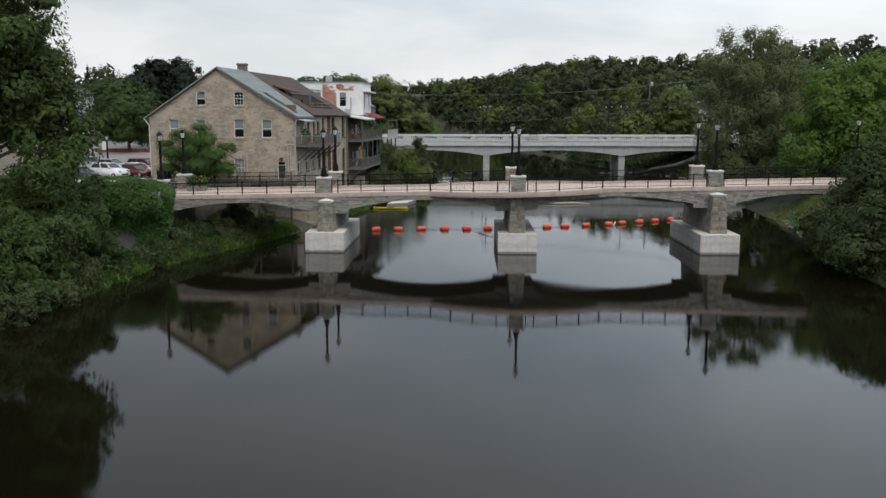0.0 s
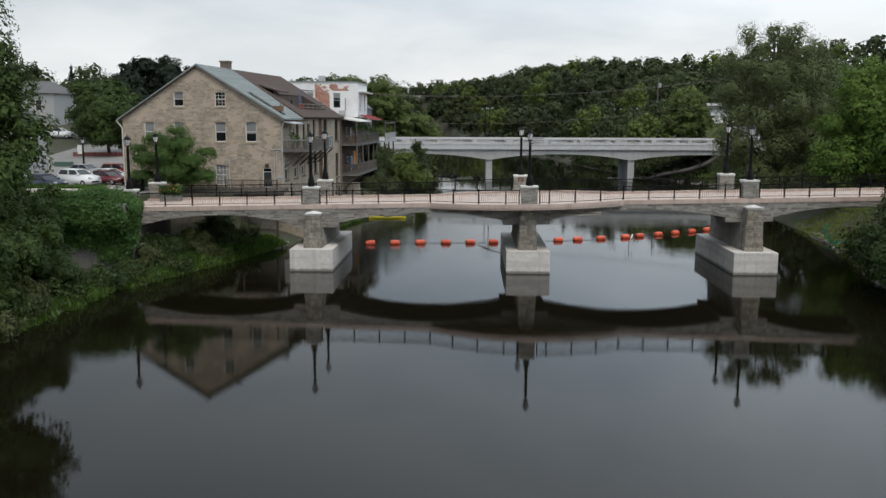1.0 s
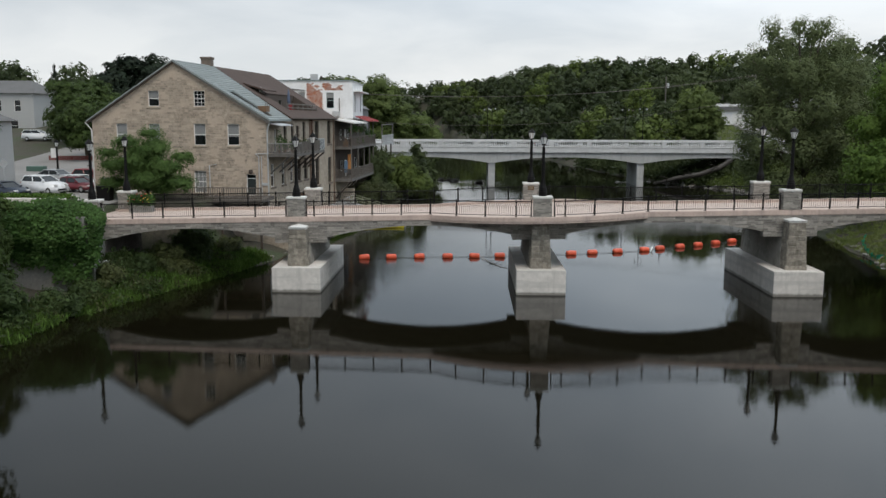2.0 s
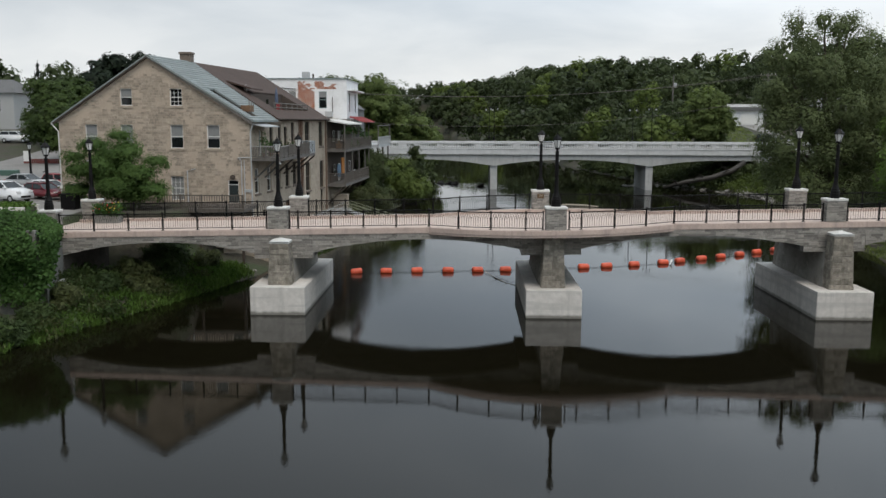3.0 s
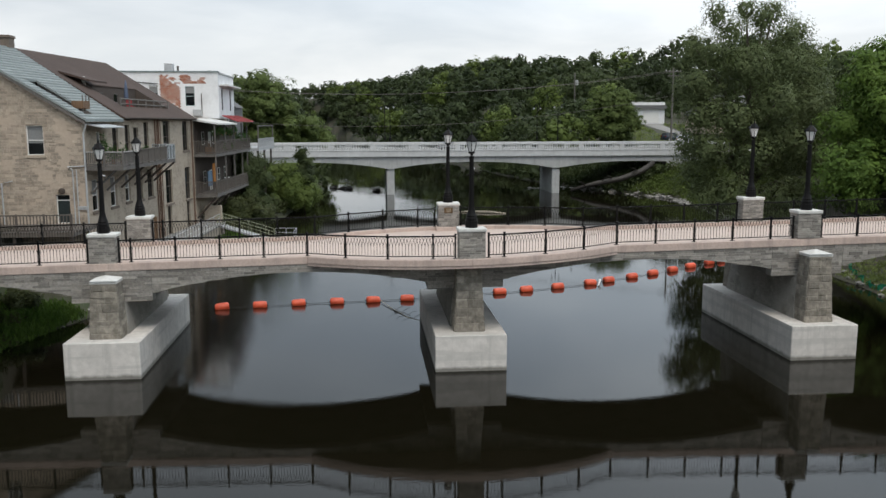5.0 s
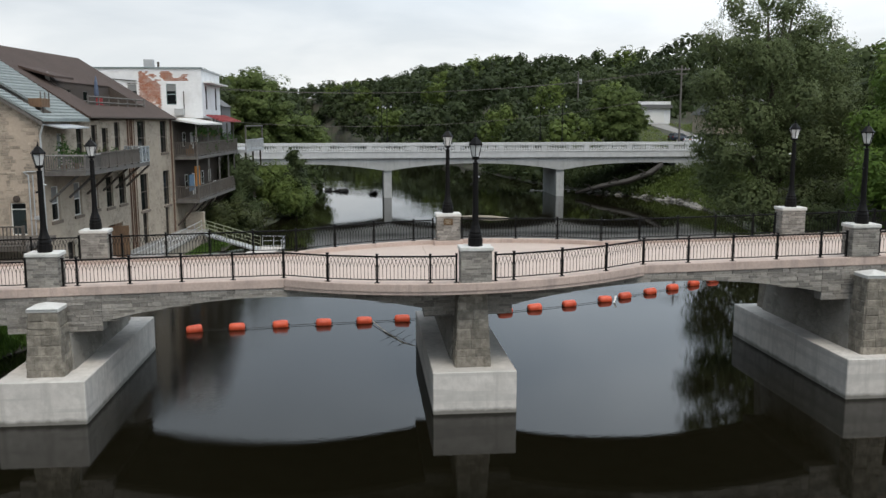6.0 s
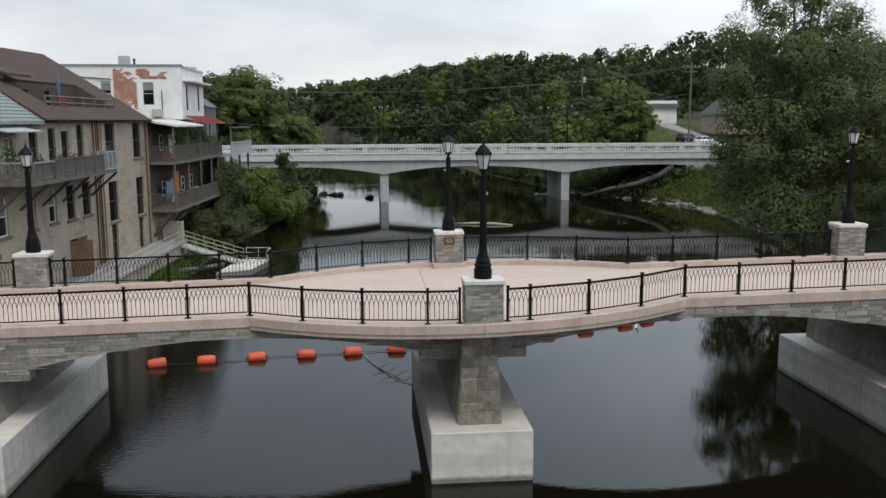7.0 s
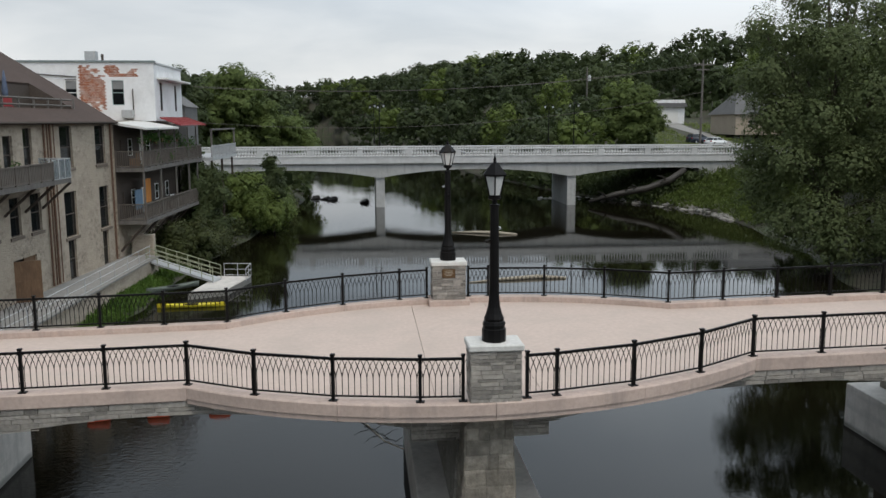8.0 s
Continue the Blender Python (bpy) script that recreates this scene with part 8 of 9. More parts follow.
f0 = make_float()
for i, (x, y, a) in enumerate(FLOATS):
    m = pose(x, y, 0.0, 4 * math.sin(i * 2.3), 3 * math.cos(i * 1.7), a)
    if i == 0:
        f0.matrix_basis = m @ pose(0, 0, 0, 0, -9, 0)
    else:
        copy_thing(f0, m)
rope = thing("boom_rope", "dark rope linking the floats", "rope", (0, 0, 0))
pts = []
for (x0, y0, _), (x1, y1, _) in zip(FLOATS, FLOATS[1:]):
    for k in range(5):
        u = k / 5
        pts.append((x0 + (x1 - x0) * u, y0 + (y1 - y0) * u + 0.12 * math.sin(math.pi * u) * (-1) ** int(x0), 0.05))
part("rope", tube(pts, 0.016, 5), M_ROPE, rope)

# drifting branch caught on the boom, floating logs and weed
branch = thing("branch", "thin bare dead branch drifting by the boom", "branch", (0, 0, 0))
part("stem", tube([(0.6, 91.4, 0.12), (1.3, 89.0, 0.05), (2.2, 86.6, 0.0), (3.3, 85.2, -0.02)], [0.02, 0.03, 0.035, 0.03], 5), M_DRIFTWOOD, branch)
for k in range(7):
    y = 88.4 - k * 0.35
    x = 1.4 + k * 0.2
    part("twig", tube([(x, y, 0.05), (x + 0.35 * (-1) ** k, y + 0.2, 0.2), (x + 0.6 * (-1) ** k, y + 0.15, 0.28 + 0.05 * k % 0.2)], [0.02, 0.012, 0.005], 4), M_WET_LOG, branch)
weed = thing("driftwood", "pale driftwood piece caught against the floats", "driftwood", (17.1, 96.0, 0))
part("plank", tube([(-0.3, -0.6, 0.02), (0.0, 0.0, 0.35), (0.05, 0.5, 0.1)], [0.04, 0.08, 0.03], 6), M_TRIM, weed)
log_a = thing("floating_log", "long bleached log floating on the river", "log", (0, 0, 0))
part("trunk", tube([(11.4, 148.9, 0.05), (14.0, 148.1, 0.12), (16.2, 147.2, 0.12), (18.3, 146.3, 0.02)], [0.05, 0.16, 0.2, 0.12], 8), M_DRIFTWOOD, log_a, "", True)
log_b = thing("floating_log", "pale log floating near the boom", "log", (0, 0, 0))
part("trunk", tube([(9.5, 119.0, 0.02), (12.5, 119.8, 0.1), (15.2, 120.4, 0.1), (17.5, 120.0, 0.05)], [0.05, 0.13, 0.2, 0.1], 8), M_DRIFTWOOD, log_b, "", True)
for i, (x, y, a) in enumerate(((-6.0, 193.0, 20), (-4.3, 191.5, -30), (-3.2, 190.6, 10), (1.8, 185.0, 15))):
    lg = thing("log_pile", "dark wet logs stranded in the shallows", "log", (x, y, 0), a, "stranded logs")
    for k in range(4):
        r = 0.16 - 0.025 * k
        part("log", tube([(-0.9 + 0.2 * k, 0.3 * k - 0.4, 0.05 + 0.1 * k), (0.1, 0.1 * k, 0.12 + 0.12 * k), (0.8 - 0.1 * k, 0.5 - 0.2 * k, 0.06 + 0.16 * k)], [r * 0.7, r, r * 0.5], 7), M_WET_LOG, lg)
    for k in range(5):
        part("twig", tube([(-0.8 + 0.35 * k, 0.2, 0.1), (-0.7 + 0.35 * k + 0.2 * (-1) ** k, 0.1, 0.35 + 0.1 * (k % 3)), (-0.6 + 0.4 * k, -0.2, 0.6 + 0.2 * (k % 2))], [0.04, 0.03, 0.015], 4), M_WET_LOG, lg)
# sunken tree and stones on the right bank near the road bridge
trunk = thing("fallen_trunk", "dark fallen tree trunk on the bank under the road bridge", "log", (0, 0, 0))
part("trunk", tube([(34.5, 176.6, 0.6), (38.5, 176.2, 1.7), (43.0, 176.0, 2.5), (46.5, 176.2, 3.7), (48.8, 176.6, 5.2)], [0.25, 0.42, 0.5, 0.52, 0.4], 10), M_WET_LOG, trunk, "", True)
for bx, bz, dx in ((37.0, 1.2, -1.2), (39.5, 1.9, 0.8), (41.5, 2.2, -0.9), (44.5, 2.9, 1.0), (46.0, 3.5, -1.4)):
    part("branch", tube([(bx, 176.1, bz), (bx + dx * 0.6, 175.5, bz + 0.7), (bx + dx * 1.4, 175.0, bz + 1.0)], [0.14, 0.09, 0.04], 5), M_WET_LOG, trunk)


def rock_field(name, label, spots, seed):
    rg = random.Random(seed)
    vs, fs = [], []
    for x, y, r in spots:
        bm = bmesh.new()
        bmesh.ops.create_icosphere(bm, subdivisions=1, radius=1)
        o = len(vs)
        for v_ in bm.verts:
            k = r * (1 + 0.35 * noise.noise(v_.co * 1.7 + Vector((x, y, 0))))
            vs.append((x + v_.co.x * k * 1.2, y + v_.co.y * k, max(ground_z(x, y), -0.1) + v_.co.z * k * 0.6 + 0.1 * r))
        fs += [tuple(o + v_.index for v_ in fc.verts) for fc in bm.faces]
        bm.free()
    return tagged(pydata(name, vs, fs, M_ROCK), label, "rocks", "", "stuff")


rg = random.Random(8)
sp = [(lerp_table(SHORE_RIGHT, y) + rg.uniform(-0.6, 2.2), y, rg.uniform(0.2, 0.6)) for y in [rg.uniform(154, 188) for _ in range(150)]]
sp += [(rg.uniform(28, 38), rg.uniform(186, 192), rg.uniform(0.2, 0.5)) for _ in range(20)]
rock_field("shore_rocks", "pale grey rocks along the bank near the road bridge", sp, 1)
sp = [(lerp_table(SHORE_LEFT, y) + rg.uniform(-0.5, 0.3), y, rg.uniform(0.06, 0.2)) for y in [rg.uniform(64, 96) for _ in range(45)]]
sp += [(lerp_table(SHORE_RIGHT, y) + rg.uniform(-0.2, 0.6), y, rg.uniform(0.08, 0.3)) for y in [rg.uniform(66, 100) for _ in range(40)]]
rock_field("bank_stones", "small stones at the water's edge", sp, 2)

# green silt fence at the foot of the grass slope
hose = thing("silt_fence", "low bright green silt fence along the grass slope", "silt fence", (0, 0, 0))
hp = [(38.6, 99.2), (37.6, 97.4), (36.9, 95.4), (36.3, 93.2), (36.0, 91.3), (36.5, 89.8), (37.4, 88.8), (38.4, 87.9)]
bm = bmesh.new()
top_, bot_ = [], []
for i in range((len(hp) - 1) * 6 + 1):
    k, u = min(i // 6, len(hp) - 2), (i / 6) - min(i // 6, len(hp) - 2)
    x, y = hp[k][0] + (hp[k + 1][0] - hp[k][0]) * u, hp[k][1] + (hp[k + 1][1] - hp[k][1]) * u
    x += 0.12 * math.sin(i * 1.7)
    g = ground_z(x, y)
    bot_.append(bm.verts.new((x, y, g - 0.05)))
    top_.append(bm.verts.new((x + 0.1 * math.sin(i * 2.9), y + 0.06, g + 0.28 + 0.14 * math.sin(i * 1.3))))
for i in range(len(top_) - 1):
    bm.faces.new((bot_[i], bot_[i + 1], top_[i + 1], top_[i]))
bmesh.ops.solidify(bm, geom=bm.faces[:], thickness=0.05)
part("fabric", bm, M_GREEN_HOSE, hose)

# ---- riverside terrace, ramp, dock and kayak ----
terrace = thing("riverside_path", "pale concrete path below the houses", "path", (0, 0, 0))
a4 = [(-21.5, 93.2), (-15.9, 93.2), (-14.6, 122.3), (-18.5, 122.3)]
bm = bmesh.new()
hexa(bm, [(x, y, -0.6) for x, y in a4] + [(x, y, 1.98) for x, y in a4])
bmesh.ops.recalc_face_normals(bm, faces=bm.faces[:])
part("retaining_wall", bm, M_SIDE_WALL, terrace, "stone wall under the path")
bm = bmesh.new()
hexa(bm, [(x + (0.15 if x > -17 else 0), y - (0.15 if y < 100 else 0), 1.985) for x, y in a4] + [(x + (0.15 if x > -17 else 0), y - (0.15 if y < 100 else 0), 2.1) for x, y in a4])
bmesh.ops.recalc_face_normals(bm, faces=bm.faces[:])
part("paving", bm, M_PATH, terrace, "pale concrete paving")


def pipe_rail(parent, p0, p1, height, posts, mat, r=0.03, rails=(1.0, 0.55, 0.1)):
    p0, p1 = Vector(p0), Vector(p1)
    up = Vector((0, 0, height))
    top = part("handrail", tube([p0 + up, p1 + up], r, 6), mat, parent)
    for k in rails[1:]:
        part("rail", tube([p0 + up * k, p1 + up * k], r * 0.8, 5), mat, top)
    for i in range(posts + 1):
        q = p0.lerp(p1, i / posts)
        part("post", tube([q, q + up], r, 6), mat, top)


stub = thing("wall_stub", "short pale stone wall at the top of the gangway", "wall", (0, 0, 0))
part("wall", box(-16.6, -14.9, 122.5, 123.2, 0.2, 3.7, 0.06), M_SIDE_WALL, stub)
pr = thing("path_railing", "thin grey metal railing along the path", "railing", (0, 0, 0))
pipe_rail(pr, (-15.95, 93.5, 2.1), (-14.75, 120.5, 2.1), 1.0, 10, M_GREY_METAL, 0.025)
M_OLIVE_METAL = surface("pale_green_metal", (0.26, 0.28, 0.18), (0.33, 0.35, 0.24), 8, None, rough=0.5, metal=0.2)
ramp = thing("gangway", "sloping gangway with pale green metal rails down to the dock", "gangway", (0, 0, 0))
ra, rb_ = Vector((-14.8, 121.0, 2.0)), Vector((-9.6, 119.3, 0.62))
d = (rb_ - ra).normalized()
sd = Vector((-d.y, d.x, 0)).normalized() * 0.65
bm = bmesh.new()
hexa(bm, [ra - sd - Vector((0, 0, 0.15)), rb_ - sd - Vector((0, 0, 0.15)), rb_ + sd - Vector((0, 0, 0.15)), ra + sd - Vector((0, 0, 0.15)), ra - sd, rb_ - sd, rb_ + sd, ra + sd])
part("walkway", bm, M_GREY_METAL, ramp)
for s in (-1, 1):
    pipe_rail(ramp, ra + sd * s, rb_ + sd * s, 1.0, 6, M_OLIVE_METAL, 0.035, (1.0, 0.66, 0.33))
dock = thing("floating_dock", "pale grey floating dock on the river", "dock", (0, 0, 0))
dk = [(-10.9, 114.8), (-8.35, 116.2), (-7.3, 121.2), (-9.9, 121.6)]
bm = bmesh.new()
hexa(bm, [(x, y, -0.15) for x, y in dk] + [(x, y, 0.42) for x, y in dk])
bmesh.ops.recalc_face_normals(bm, faces=bm.faces[:])
part("float_box", bm, M_SHADE_CONCRETE, dock)
for i in range(14):
    u0, u1 = i / 14 + 0.004, (i + 1) / 14 - 0.004
    A, B, C, D = (Vector((*p, 0)) for p in dk)
    c = [A.lerp(D, u0), B.lerp(C, u0), B.lerp(C, u1), A.lerp(D, u1)]
    bm = bmesh.new()
    hexa(bm, [(p.x, p.y, 0.425) for p in c] + [(p.x, p.y, 0.48) for p in c])
    part("plank", bm, M_PIER, dock)
pipe_rail(dock, (-7.4, 119.0, 0.48), (-7.3, 121.2, 0.48), 1.0, 2, M_GREY_METAL, 0.03)
pipe_rail(dock, (-9.4, 121.5, 0.48), (-7.3, 121.2, 0.48), 1.0, 2, M_GREY_METAL, 0.03)


def hull(length, width, height, mat, name, label, at, rz, cat):
    k = thing(name, label, cat, at, rz)
    vs, fs = [], []
    n, m = 17, 9
    for i in range(n):
        u = i / (n - 1) * 2 - 1
        w = width / 2 * max(0.02, (1 - abs(u) ** 2.6))
        zt = height * (0.75 + 0.35 * abs(u) ** 2)
        for j in range(m):
            a = math.pi * j / (m - 1)
            vs.append((u * length / 2, math.cos(a) * w, zt - math.sin(a) ** 0.8 * zt * 0.98))
    for i in range(n - 1):
        for j in range(m - 1):
            fs.append((i * m + j, i * m + j + 1, (i + 1) * m + j + 1, (i + 1) * m + j))
    pydata("hull", vs, fs, mat, k, "", True)
    vs2 = [(v[0], v[1] * 0.96, v[2] - 0.04) for i in range(n) for v in (vs[i * m], vs[i * m + m - 1])]
    pydata("deck", vs2, [(2 * i, 2 * i + 2, 2 * i + 3, 2 * i + 1) for i in range(n - 1)], mat, k)
    part("cockpit", lathe([(0.20, 0), (0.22, 0.03), (0.19, 0.04)], 12), M_BLACK, k, "", False, Matrix.Translation((0, 0, height * 0.72)) @ Matrix.Diagonal((2.2, 1, 1, 1)))
    return k


hull(4.6, 0.75, 0.32, M_YELLOW, "kayak", "bright yellow kayak moored by the dock", (-10.2, 112.5, -0.05), 3, "kayak")
hull(4.2, 0.9, 0.4, surface("grey_green_canoe", (0.10, 0.12, 0.10), (0.15, 0.17, 0.145), 8, None, rough=0.6), "canoe", "grey canoe lying on the bank by the dock", (-12.3, 116.8, 0.35), 42, "canoe")

# ---- things round the town end of the bridge ----
planter = thing("planter", "concrete planter with red and yellow flowers", "planter", (-27.0, 83.2, top_z(-27)))
part("box", box(-0.9, 0.9, -0.4, 0.4, -0.2, 0.45, 0.03), M_SHADE_CONCRETE, planter)
rng = np.random.default_rng(70)
q = rng.uniform((-1.0, -0.5, 0.4), (1.0, 0.5, 1.3), size=(900, 3))
v, f = leaf_arrays(q, rng, 0.2, 0.5)
mesh_from("foliage", v, f, M_LEAF_IVY, planter)
for nm, c_, k in (("red_blossoms", (0.5, 0.03, 0.03), 71), ("yellow_blossoms", (0.6, 0.5, 0.08), 72)):
    rng = np.random.default_rng(k)
    q = rng.uniform((-1.0, -0.6, 0.7), (1.0, 0.3, 1.4), size=(22, 3))
    v, f = leaf_arrays(q, rng, 0.13, 0.9)
    mesh_from(nm, v, f, surface(nm, c_, [x * 1.2 for x in c_], 10, None, rough=0.7, bump=0), planter)
bed = thing("raised_bed", "long concrete raised bed with low plants beside the car park", "planter", (0, 0, 0))
part("kerb_wall", box(-44, -33.6, 83.6, 84.1, 5.0, 5.85, 0.03), M_PIER, bed, "pale concrete kerb wall")
part("kerb_wall", box(-44, -33.6, 86.0, 86.4, 5.0, 5.85, 0.03), M_PIER, bed)
part("soil", box(-44, -33.7, 84.1, 86.0, 5.0, 5.7), M_SOIL, bed)
q = np.random.default_rng(73).uniform((-44, 84.1, 5.7), (-33.8, 86.0, 6.1), size=(3000, 3))
v, f = leaf_arrays(q, np.random.default_rng(74), 0.25, 0.4)
mesh_from("low_plants", v, f, M_GRASS, bed)
bin_ = thing("bin", "black metal litter bin at the car park", "bin", (-32.2, 88.4, 5.28))
part("body", box(-0.6, 0.6, -0.45, 0.45, 0, 1.15, 0.06), M_BLACK, bin_)
part("lid", box(-0.64, 0.64, -0.49, 0.49, 1.15, 1.26, 0.04), M_BLACK, bin_)
box_ = thing("utility_cabinet", "grey utility cabinet with posters beside the tree", "cabinet", (-32.6, 90.5, 5.2))
part("body", box(-0.6, 0.6, -0.4, 0.4, 0, 1.9, 0.03), M_GREY_METAL, box_)
for i in range(4):
    for j in range(3):
        part("notice", box(-0.5 + i * 0.26, -0.3 + i * 0.26, -0.415, -0.402, 0.5 + j * 0.42, 0.82 + j * 0.42), M_TRIM if (i + j) % 3 else M_BROWN_WOOD, box_, "paper notice")
# lamp posts of the street, one with a banner and one with a flower basket
st1 = copy_thing(lamp0, pose(-51.7, 120.3, 5.3))
st1["label"] = "black cast metal street lamp post with a white banner"
part("banner", box(-0.75, -0.15, -0.02, 0.02, 2.2, 3.4), M_TRIM, st1, "white banner")
st2 = copy_thing(lamp0, pose(-34.0, 99.8, 5.28))
st2["label"] = "black cast metal street lamp post with a hanging flower basket"
rng = np.random.default_rng(75)
q = rng.normal(size=(500, 3)) * 0.3 + np.array([0.5, 0, 2.6])
v, f = leaf_arrays(q, rng, 0.2, 0.5, 0.3)
mesh_from("flower_basket", v, f, M_LEAF_IVY, st2, "hanging flower basket")
cab = thing("utility_cabinet", "green utility box beside the street", "cabinet", (-55.0, 121.5, 5.3))
part("body", box(-1.1, 1.1, -0.5, 0.5, 0, 1.1, 0.05), surface("green_cabinet_paint", (0.05, 0.10, 0.08), (0.07, 0.13, 0.10), 8, None, rough=0.5), cab)
sign = thing("road_sign", "diamond road sign seen from behind on a post", "road sign", (-47.5, 100.2, 5.28))
part("post", tube([(0, 0, 0), (0, 0, 2.6)], 0.035, 6), M_GREY_METAL, sign)
part("plate", box(-0.38, 0.38, -0.012, 0.012, -0.38, 0.38), M_GREY_METAL, sign, "bare grey sign back", False, pose(0, -0.05, 2.55, 0, 45, 0))
rf = thing("board_fence", "low dark red board fence under the street trees", "fence", (0, 0, 0))
M_DARK_RED = surface("dark_red_paint", (0.13, 0.025, 0.02), (0.18, 0.04, 0.03), 8, None, rough=0.8)
plank_rail(rf, (-58.0, 131.0), (-44.0, 131.0), max(gz(-58, 131), gz(-44, 131)) - 0.4, 1.2, 0.24, M_DARK_RED, "balustrade", 0.18)
# wooden fence and steps between the bridge and the house
pf = thing("patio_fence", "brown wooden picket fence in front of the stone house", "fence", (0, 0, 0))
plank_rail(pf, (-27.4, 90.2), (-18.9, 90.2), 5.2, 1.1, 0.2, M_PORCH_WOOD)
ps = thing("patio", "brown timber patio in front of the stone house door", "patio", (0, 0, 0))
part("deck", box(-27.4, -18.8, 90.1, 94.9, 4.9, 5.19), M_PORCH_WOOD, ps)
for x in (-26, -22.5, -19):
    part("post", box(x - 0.1, x + 0.1, 90.2, 90.4, 0, 4.9), M_DARK_WOOD, ps)
fence_l = thing("board_fence", "weathered board fence on the river bank", "fence", (0, 0, 0))
plank_rail(fence_l, (-38.0, 61.5), (-33.4, 62.5), 2.2, 1.8, 0.2, M_GREY_WOOD)


# ---- stones of walls, piers and gable ----
rng = random.Random(77)


def joined_stones(name, items, material, parent, y_face, proud):
    """The stones past those picked out singly, joined in one mesh; each item gives its four corners on the face."""
    vs, fs = [], []
    for c in items:
        o = len(vs)
        pr_ = proud * rng.uniform(0.75, 1.3)
        cx, cz = sum(p[0] for p in c) / 4, sum(p[1] for p in c) / 4
        vs += [(x, y_face, z) for x, z in c]
        vs += [(x, y_face - pr_ * 0.6, z) for x, z in c]
        vs += [(x + (cx - x) * 0.05, y_face - pr_, z + (cz - z) * 0.12) for x, z in c]
        for k in range(4):
            n_ = (k + 1) % 4
            fs += [(o + k, o + 4 + k, o + 4 + n_, o + n_)[::-1], (o + 4 + k, o + 8 + k, o + 8 + n_, o + 4 + n_)[::-1]]
        fs.append((o + 8, o + 9, o + 10, o + 11))
    ob = pydata(name, vs, fs, material, parent)
    return tagged(ob, "", "", "", "stuff")


def one_stone(c, material, parent, y_face, proud):
    pr_ = proud * rng.uniform(0.75, 1.3)
    cx, cz = sum(p[0] for p in c) / 4, sum(p[1] for p in c) / 4
    vs = [(x, y_face, z) for x, z in c] + [(x, y_face - pr_ * 0.6, z) for x, z in c] + [(x + (cx - x) * 0.05, y_face - pr_, z + (cz - z) * 0.12) for x, z in c]
    fs = [(8, 9, 10, 11)]
    for k in range(4):
        n_ = (k + 1) % 4
        fs += [(k, 4 + k, 4 + n_, n_)[::-1], (4 + k, 8 + k, 8 + n_, 4 + n_)[::-1]]
    pydata("stone", vs, fs, material, parent)


# facing of the near spandrel, in level-ish courses cut off by the arches
springings = sorted(v_ for a_ in ARCHES for v_ in a_)
stones = []
depth = 0.0
while depth < 5.0:
    h = rng.uniform(0.10, 0.19)
    x = SPAN_X0
    while x < SPAN_X1:
        l = rng.uniform(0.3, 0.95)
        for v_ in springings:
            if x + 0.02 < v_ < x + l + 0.12:
                l = v_ - x
        xa, xb = x + 0.008, min(x + l, SPAN_X1) - 0.008
        x += l
        ta, tb = top_z(xa) - 0.40 - depth - 0.006, top_z(xb) - 0.40 - depth - 0.006
        lim = (lambda q: soffit(q)) if -27.6 < (xa + xb) / 2 < 37.4 else (lambda q: 0.6)
        xi, xj = xa + 0.012, xb - 0.012
        ba, bb = max(ta - h + 0.012, lim(xi)), max(tb - h + 0.012, lim(xj))
        if ta - ba < 0.03 and tb - bb < 0.03:
            continue
        if ta <= ba:
            ba = ta - 0.004
        if tb <= bb:
            bb = tb - 0.004
        stones.append([(xa, ba), (xb, bb), (xb, tb), (xa, ta)])
    depth += h
near_st = [c for c in stones if -7.2 < c[0][0] < 17.5]
near_st = near_st[:300]
kept = set(id(c) for c in near_st)
for c in near_st:
    one_stone(c, M_GREY_STONE, wall_near, 77.12, 0.035)
joined_stones("facing_stone", [c for c in stones if id(c) not in kept], M_GREY_REST, wall_near, 77.12, 0.035)

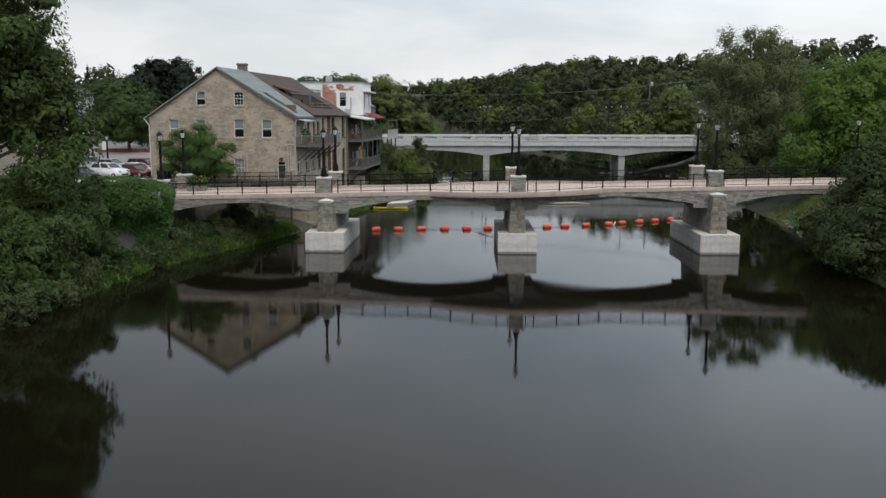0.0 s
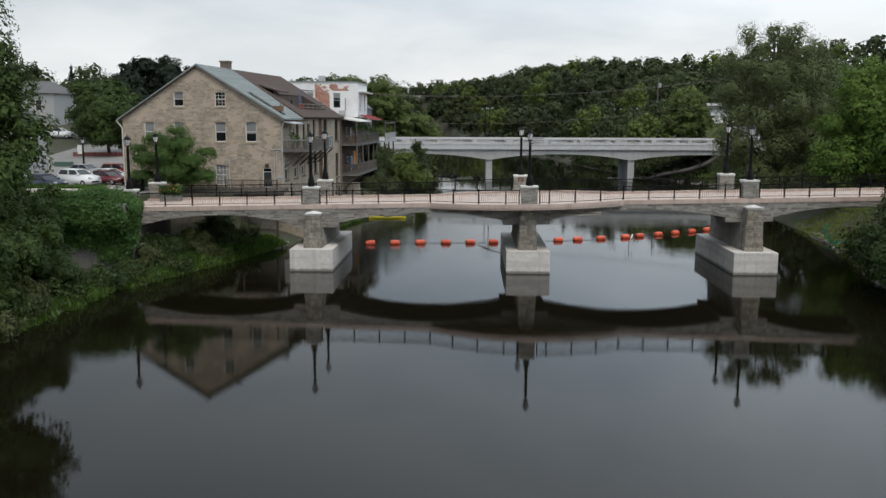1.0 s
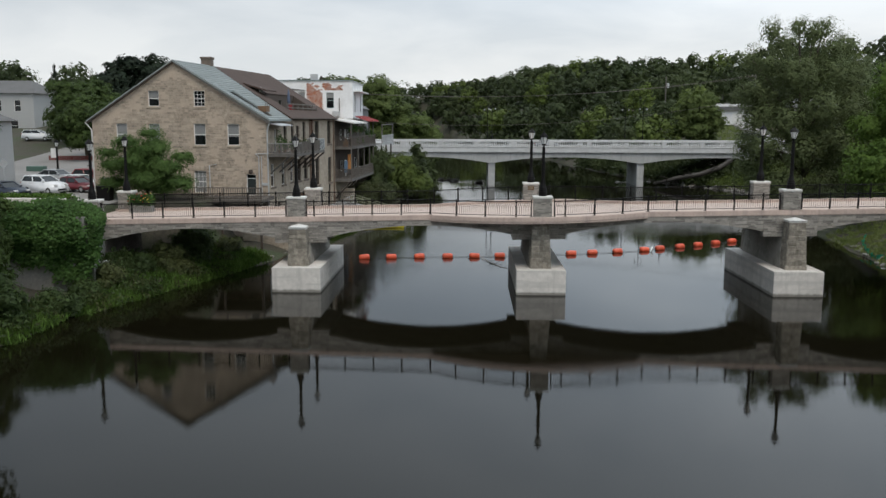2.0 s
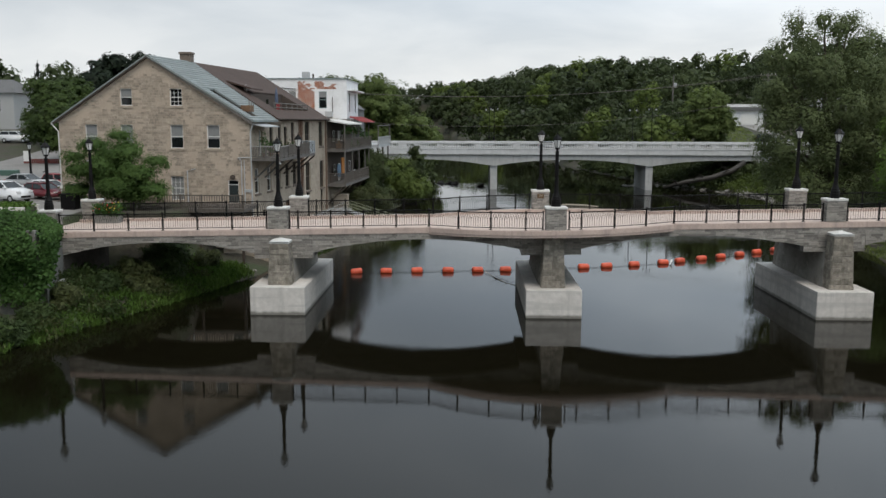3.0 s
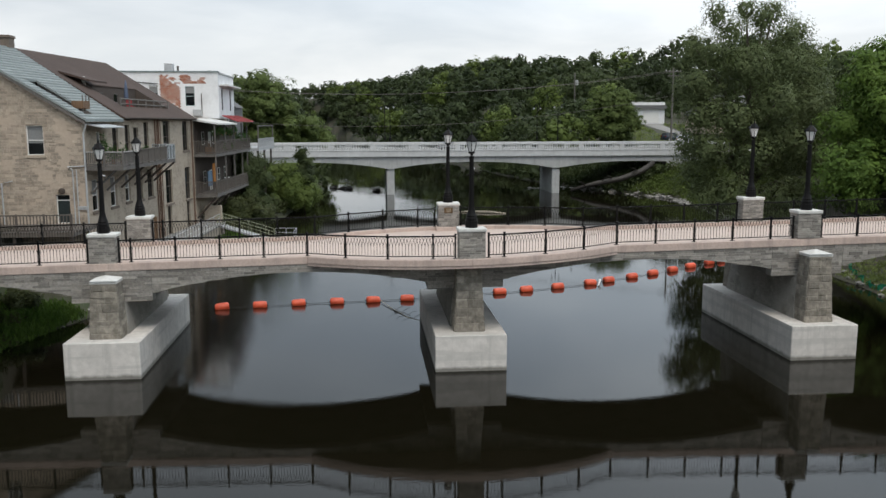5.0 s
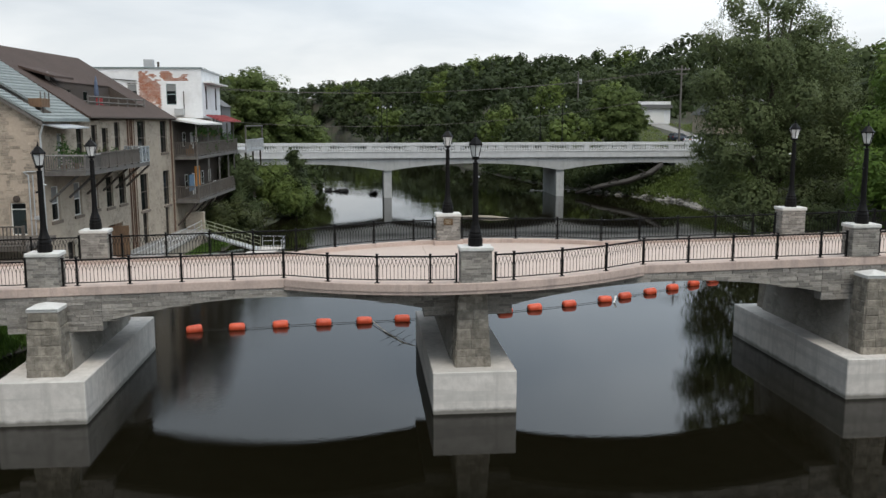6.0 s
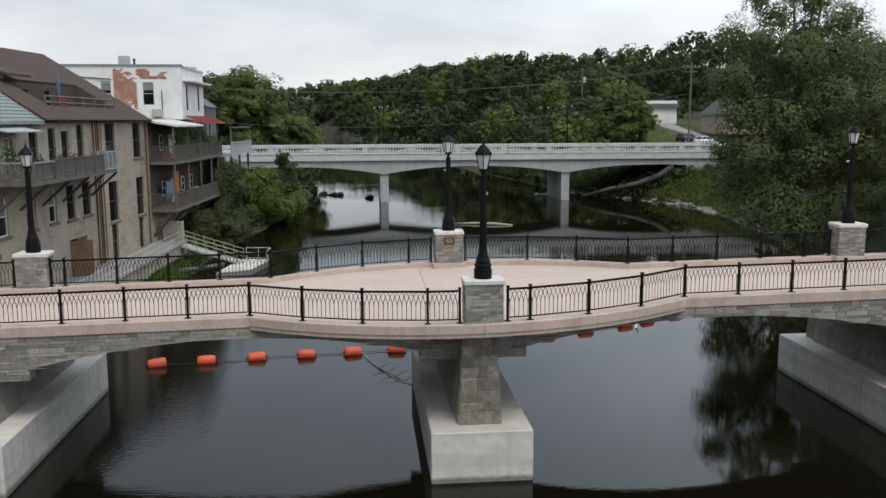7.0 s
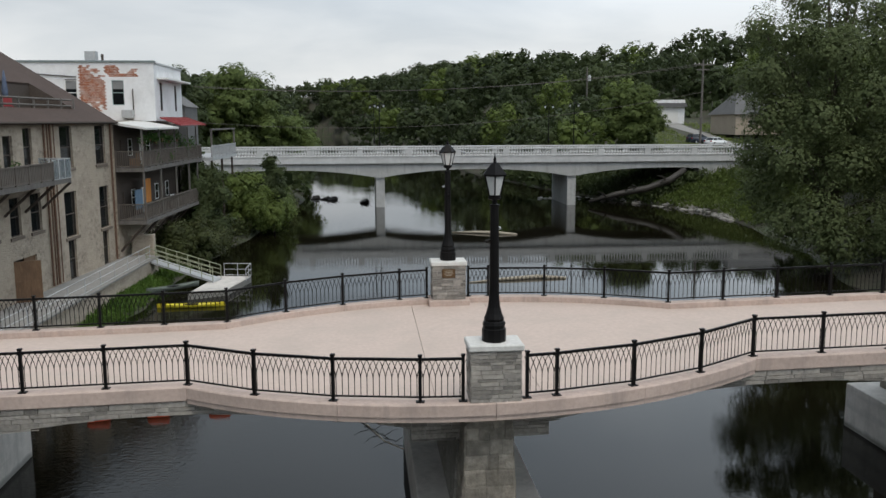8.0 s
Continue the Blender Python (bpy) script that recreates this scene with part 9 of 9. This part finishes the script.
# rubble of the near cutwater pillars, battered with the core
for ob in [o for o in bpy.data.objects if o.name.startswith("pillar_core")]:
    cs = [v_.co for v_ in ob.data.vertices]
    z0, z1 = min(c.z for c in cs), max(c.z for c in cs)
    y0, y1 = min(c.y for c in cs), max(c.y for c in cs)
    if y0 > 80:
        continue
    yc = (y0 + y1) / 2
    for turn, hw, hd in ((0, 0.72, 0.62), (90, 0.62, 0.72), (270, 0.62, 0.72)):
        for u, w_, l, h in courses(2 * hw, z1 - z0, 0.2, 0.48, 0.28, 0.85, rng):
            k = 1 - 0.22 * w_ / (z1 - z0)
            batter = math.degrees(math.atan(0.22 * hd / (z1 - z0)))
            st = new("stone", rng.choice(UNIT_RUBBLE))
            st.parent = ob.parent
            st.matrix_basis = Matrix.Translation((0, yc, z0)) @ pose(0, 0, 0, 0, 0, turn) @ Matrix.Translation((u * k, -hd * k, w_)) @ pose(0, 0, 0, -batter, 0, 0) @ pose(0, 0, 0, rng.uniform(-2, 2), rng.uniform(-5, 5), rng.uniform(-2, 2)) @ Matrix.Diagonal((l * k + 0.01, rng.uniform(0.03, 0.075), h + 0.01, 1))

# squared stones of the gable
gst = []
z = 2.0
while z < 17.4:
    h = rng.uniform(0.13, 0.25)
    x = HX0
    while x < HX1:
        l = rng.uniform(0.2, 0.62)
        xa, xb = x + 0.015, min(x + l, HX1) - 0.015
        x += l
        za, zb = z + 0.012, z + h - 0.012
        if xb - xa < 0.1 or zb > min(gable_top(xa - HX0), gable_top(xb - HX0)) - 0.05:
            continue
        hit = [o for o in ops if xa < HX0 + o[1] + 0.05 and xb > HX0 + o[0] - 0.05 and za < o[3] + 0.05 and zb > o[2] - 0.25]
        if hit:
            o = hit[0]
            lx, rx = HX0 + o[0] - 0.06, HX0 + o[1] + 0.06
            if za < o[3] + 0.05 and zb > o[2] - 0.25:
                if xa < lx < xb and lx - xa > 0.12:
                    gst.append([(xa, za), (lx, za), (lx, zb), (xa, zb)])
                if xa < rx < xb and xb - rx > 0.12:
                    gst.append([(rx, za), (xb, za), (xb, zb), (rx, zb)])
            continue
        if noise.noise(Vector(((xa + xb) * 0.35, z * 0.7, 6.0))) + rng.uniform(-0.25, 0.25) > 0.24:
            continue
        gst.append([(xa, za), (xb, za), (xb, zb), (xa, zb)])
    z += h
# lintels of upright stones over the windows
for a, b, c, d in ops:
    k = 7
    w_ = (b - a + 0.5) / k
    for i in range(k):
        u = HX0 + a - 0.25 + i * w_
        if d + 0.4 < gable_top(u - HX0) - 0.2:
            gst.append([(u + 0.012, d + 0.06), (u + w_ - 0.012, d + 0.06), (u + w_ - 0.012, d + 0.42), (u + 0.012, d + 0.42)])
vis = [c for c in gst if c[0][1] > 7.4 and c[0][0] > -31.5]
rng.shuffle(vis)
pick = vis[:300]
kept = set(id(c) for c in pick)
for c in pick:
    one_stone(c, M_GABLE_STONE, house, FRONT_Y, 0.024)
joined_stones("facing_stone", [c for c in gst if id(c) not in kept], M_GABLE_REST, house, FRONT_Y, 0.024)
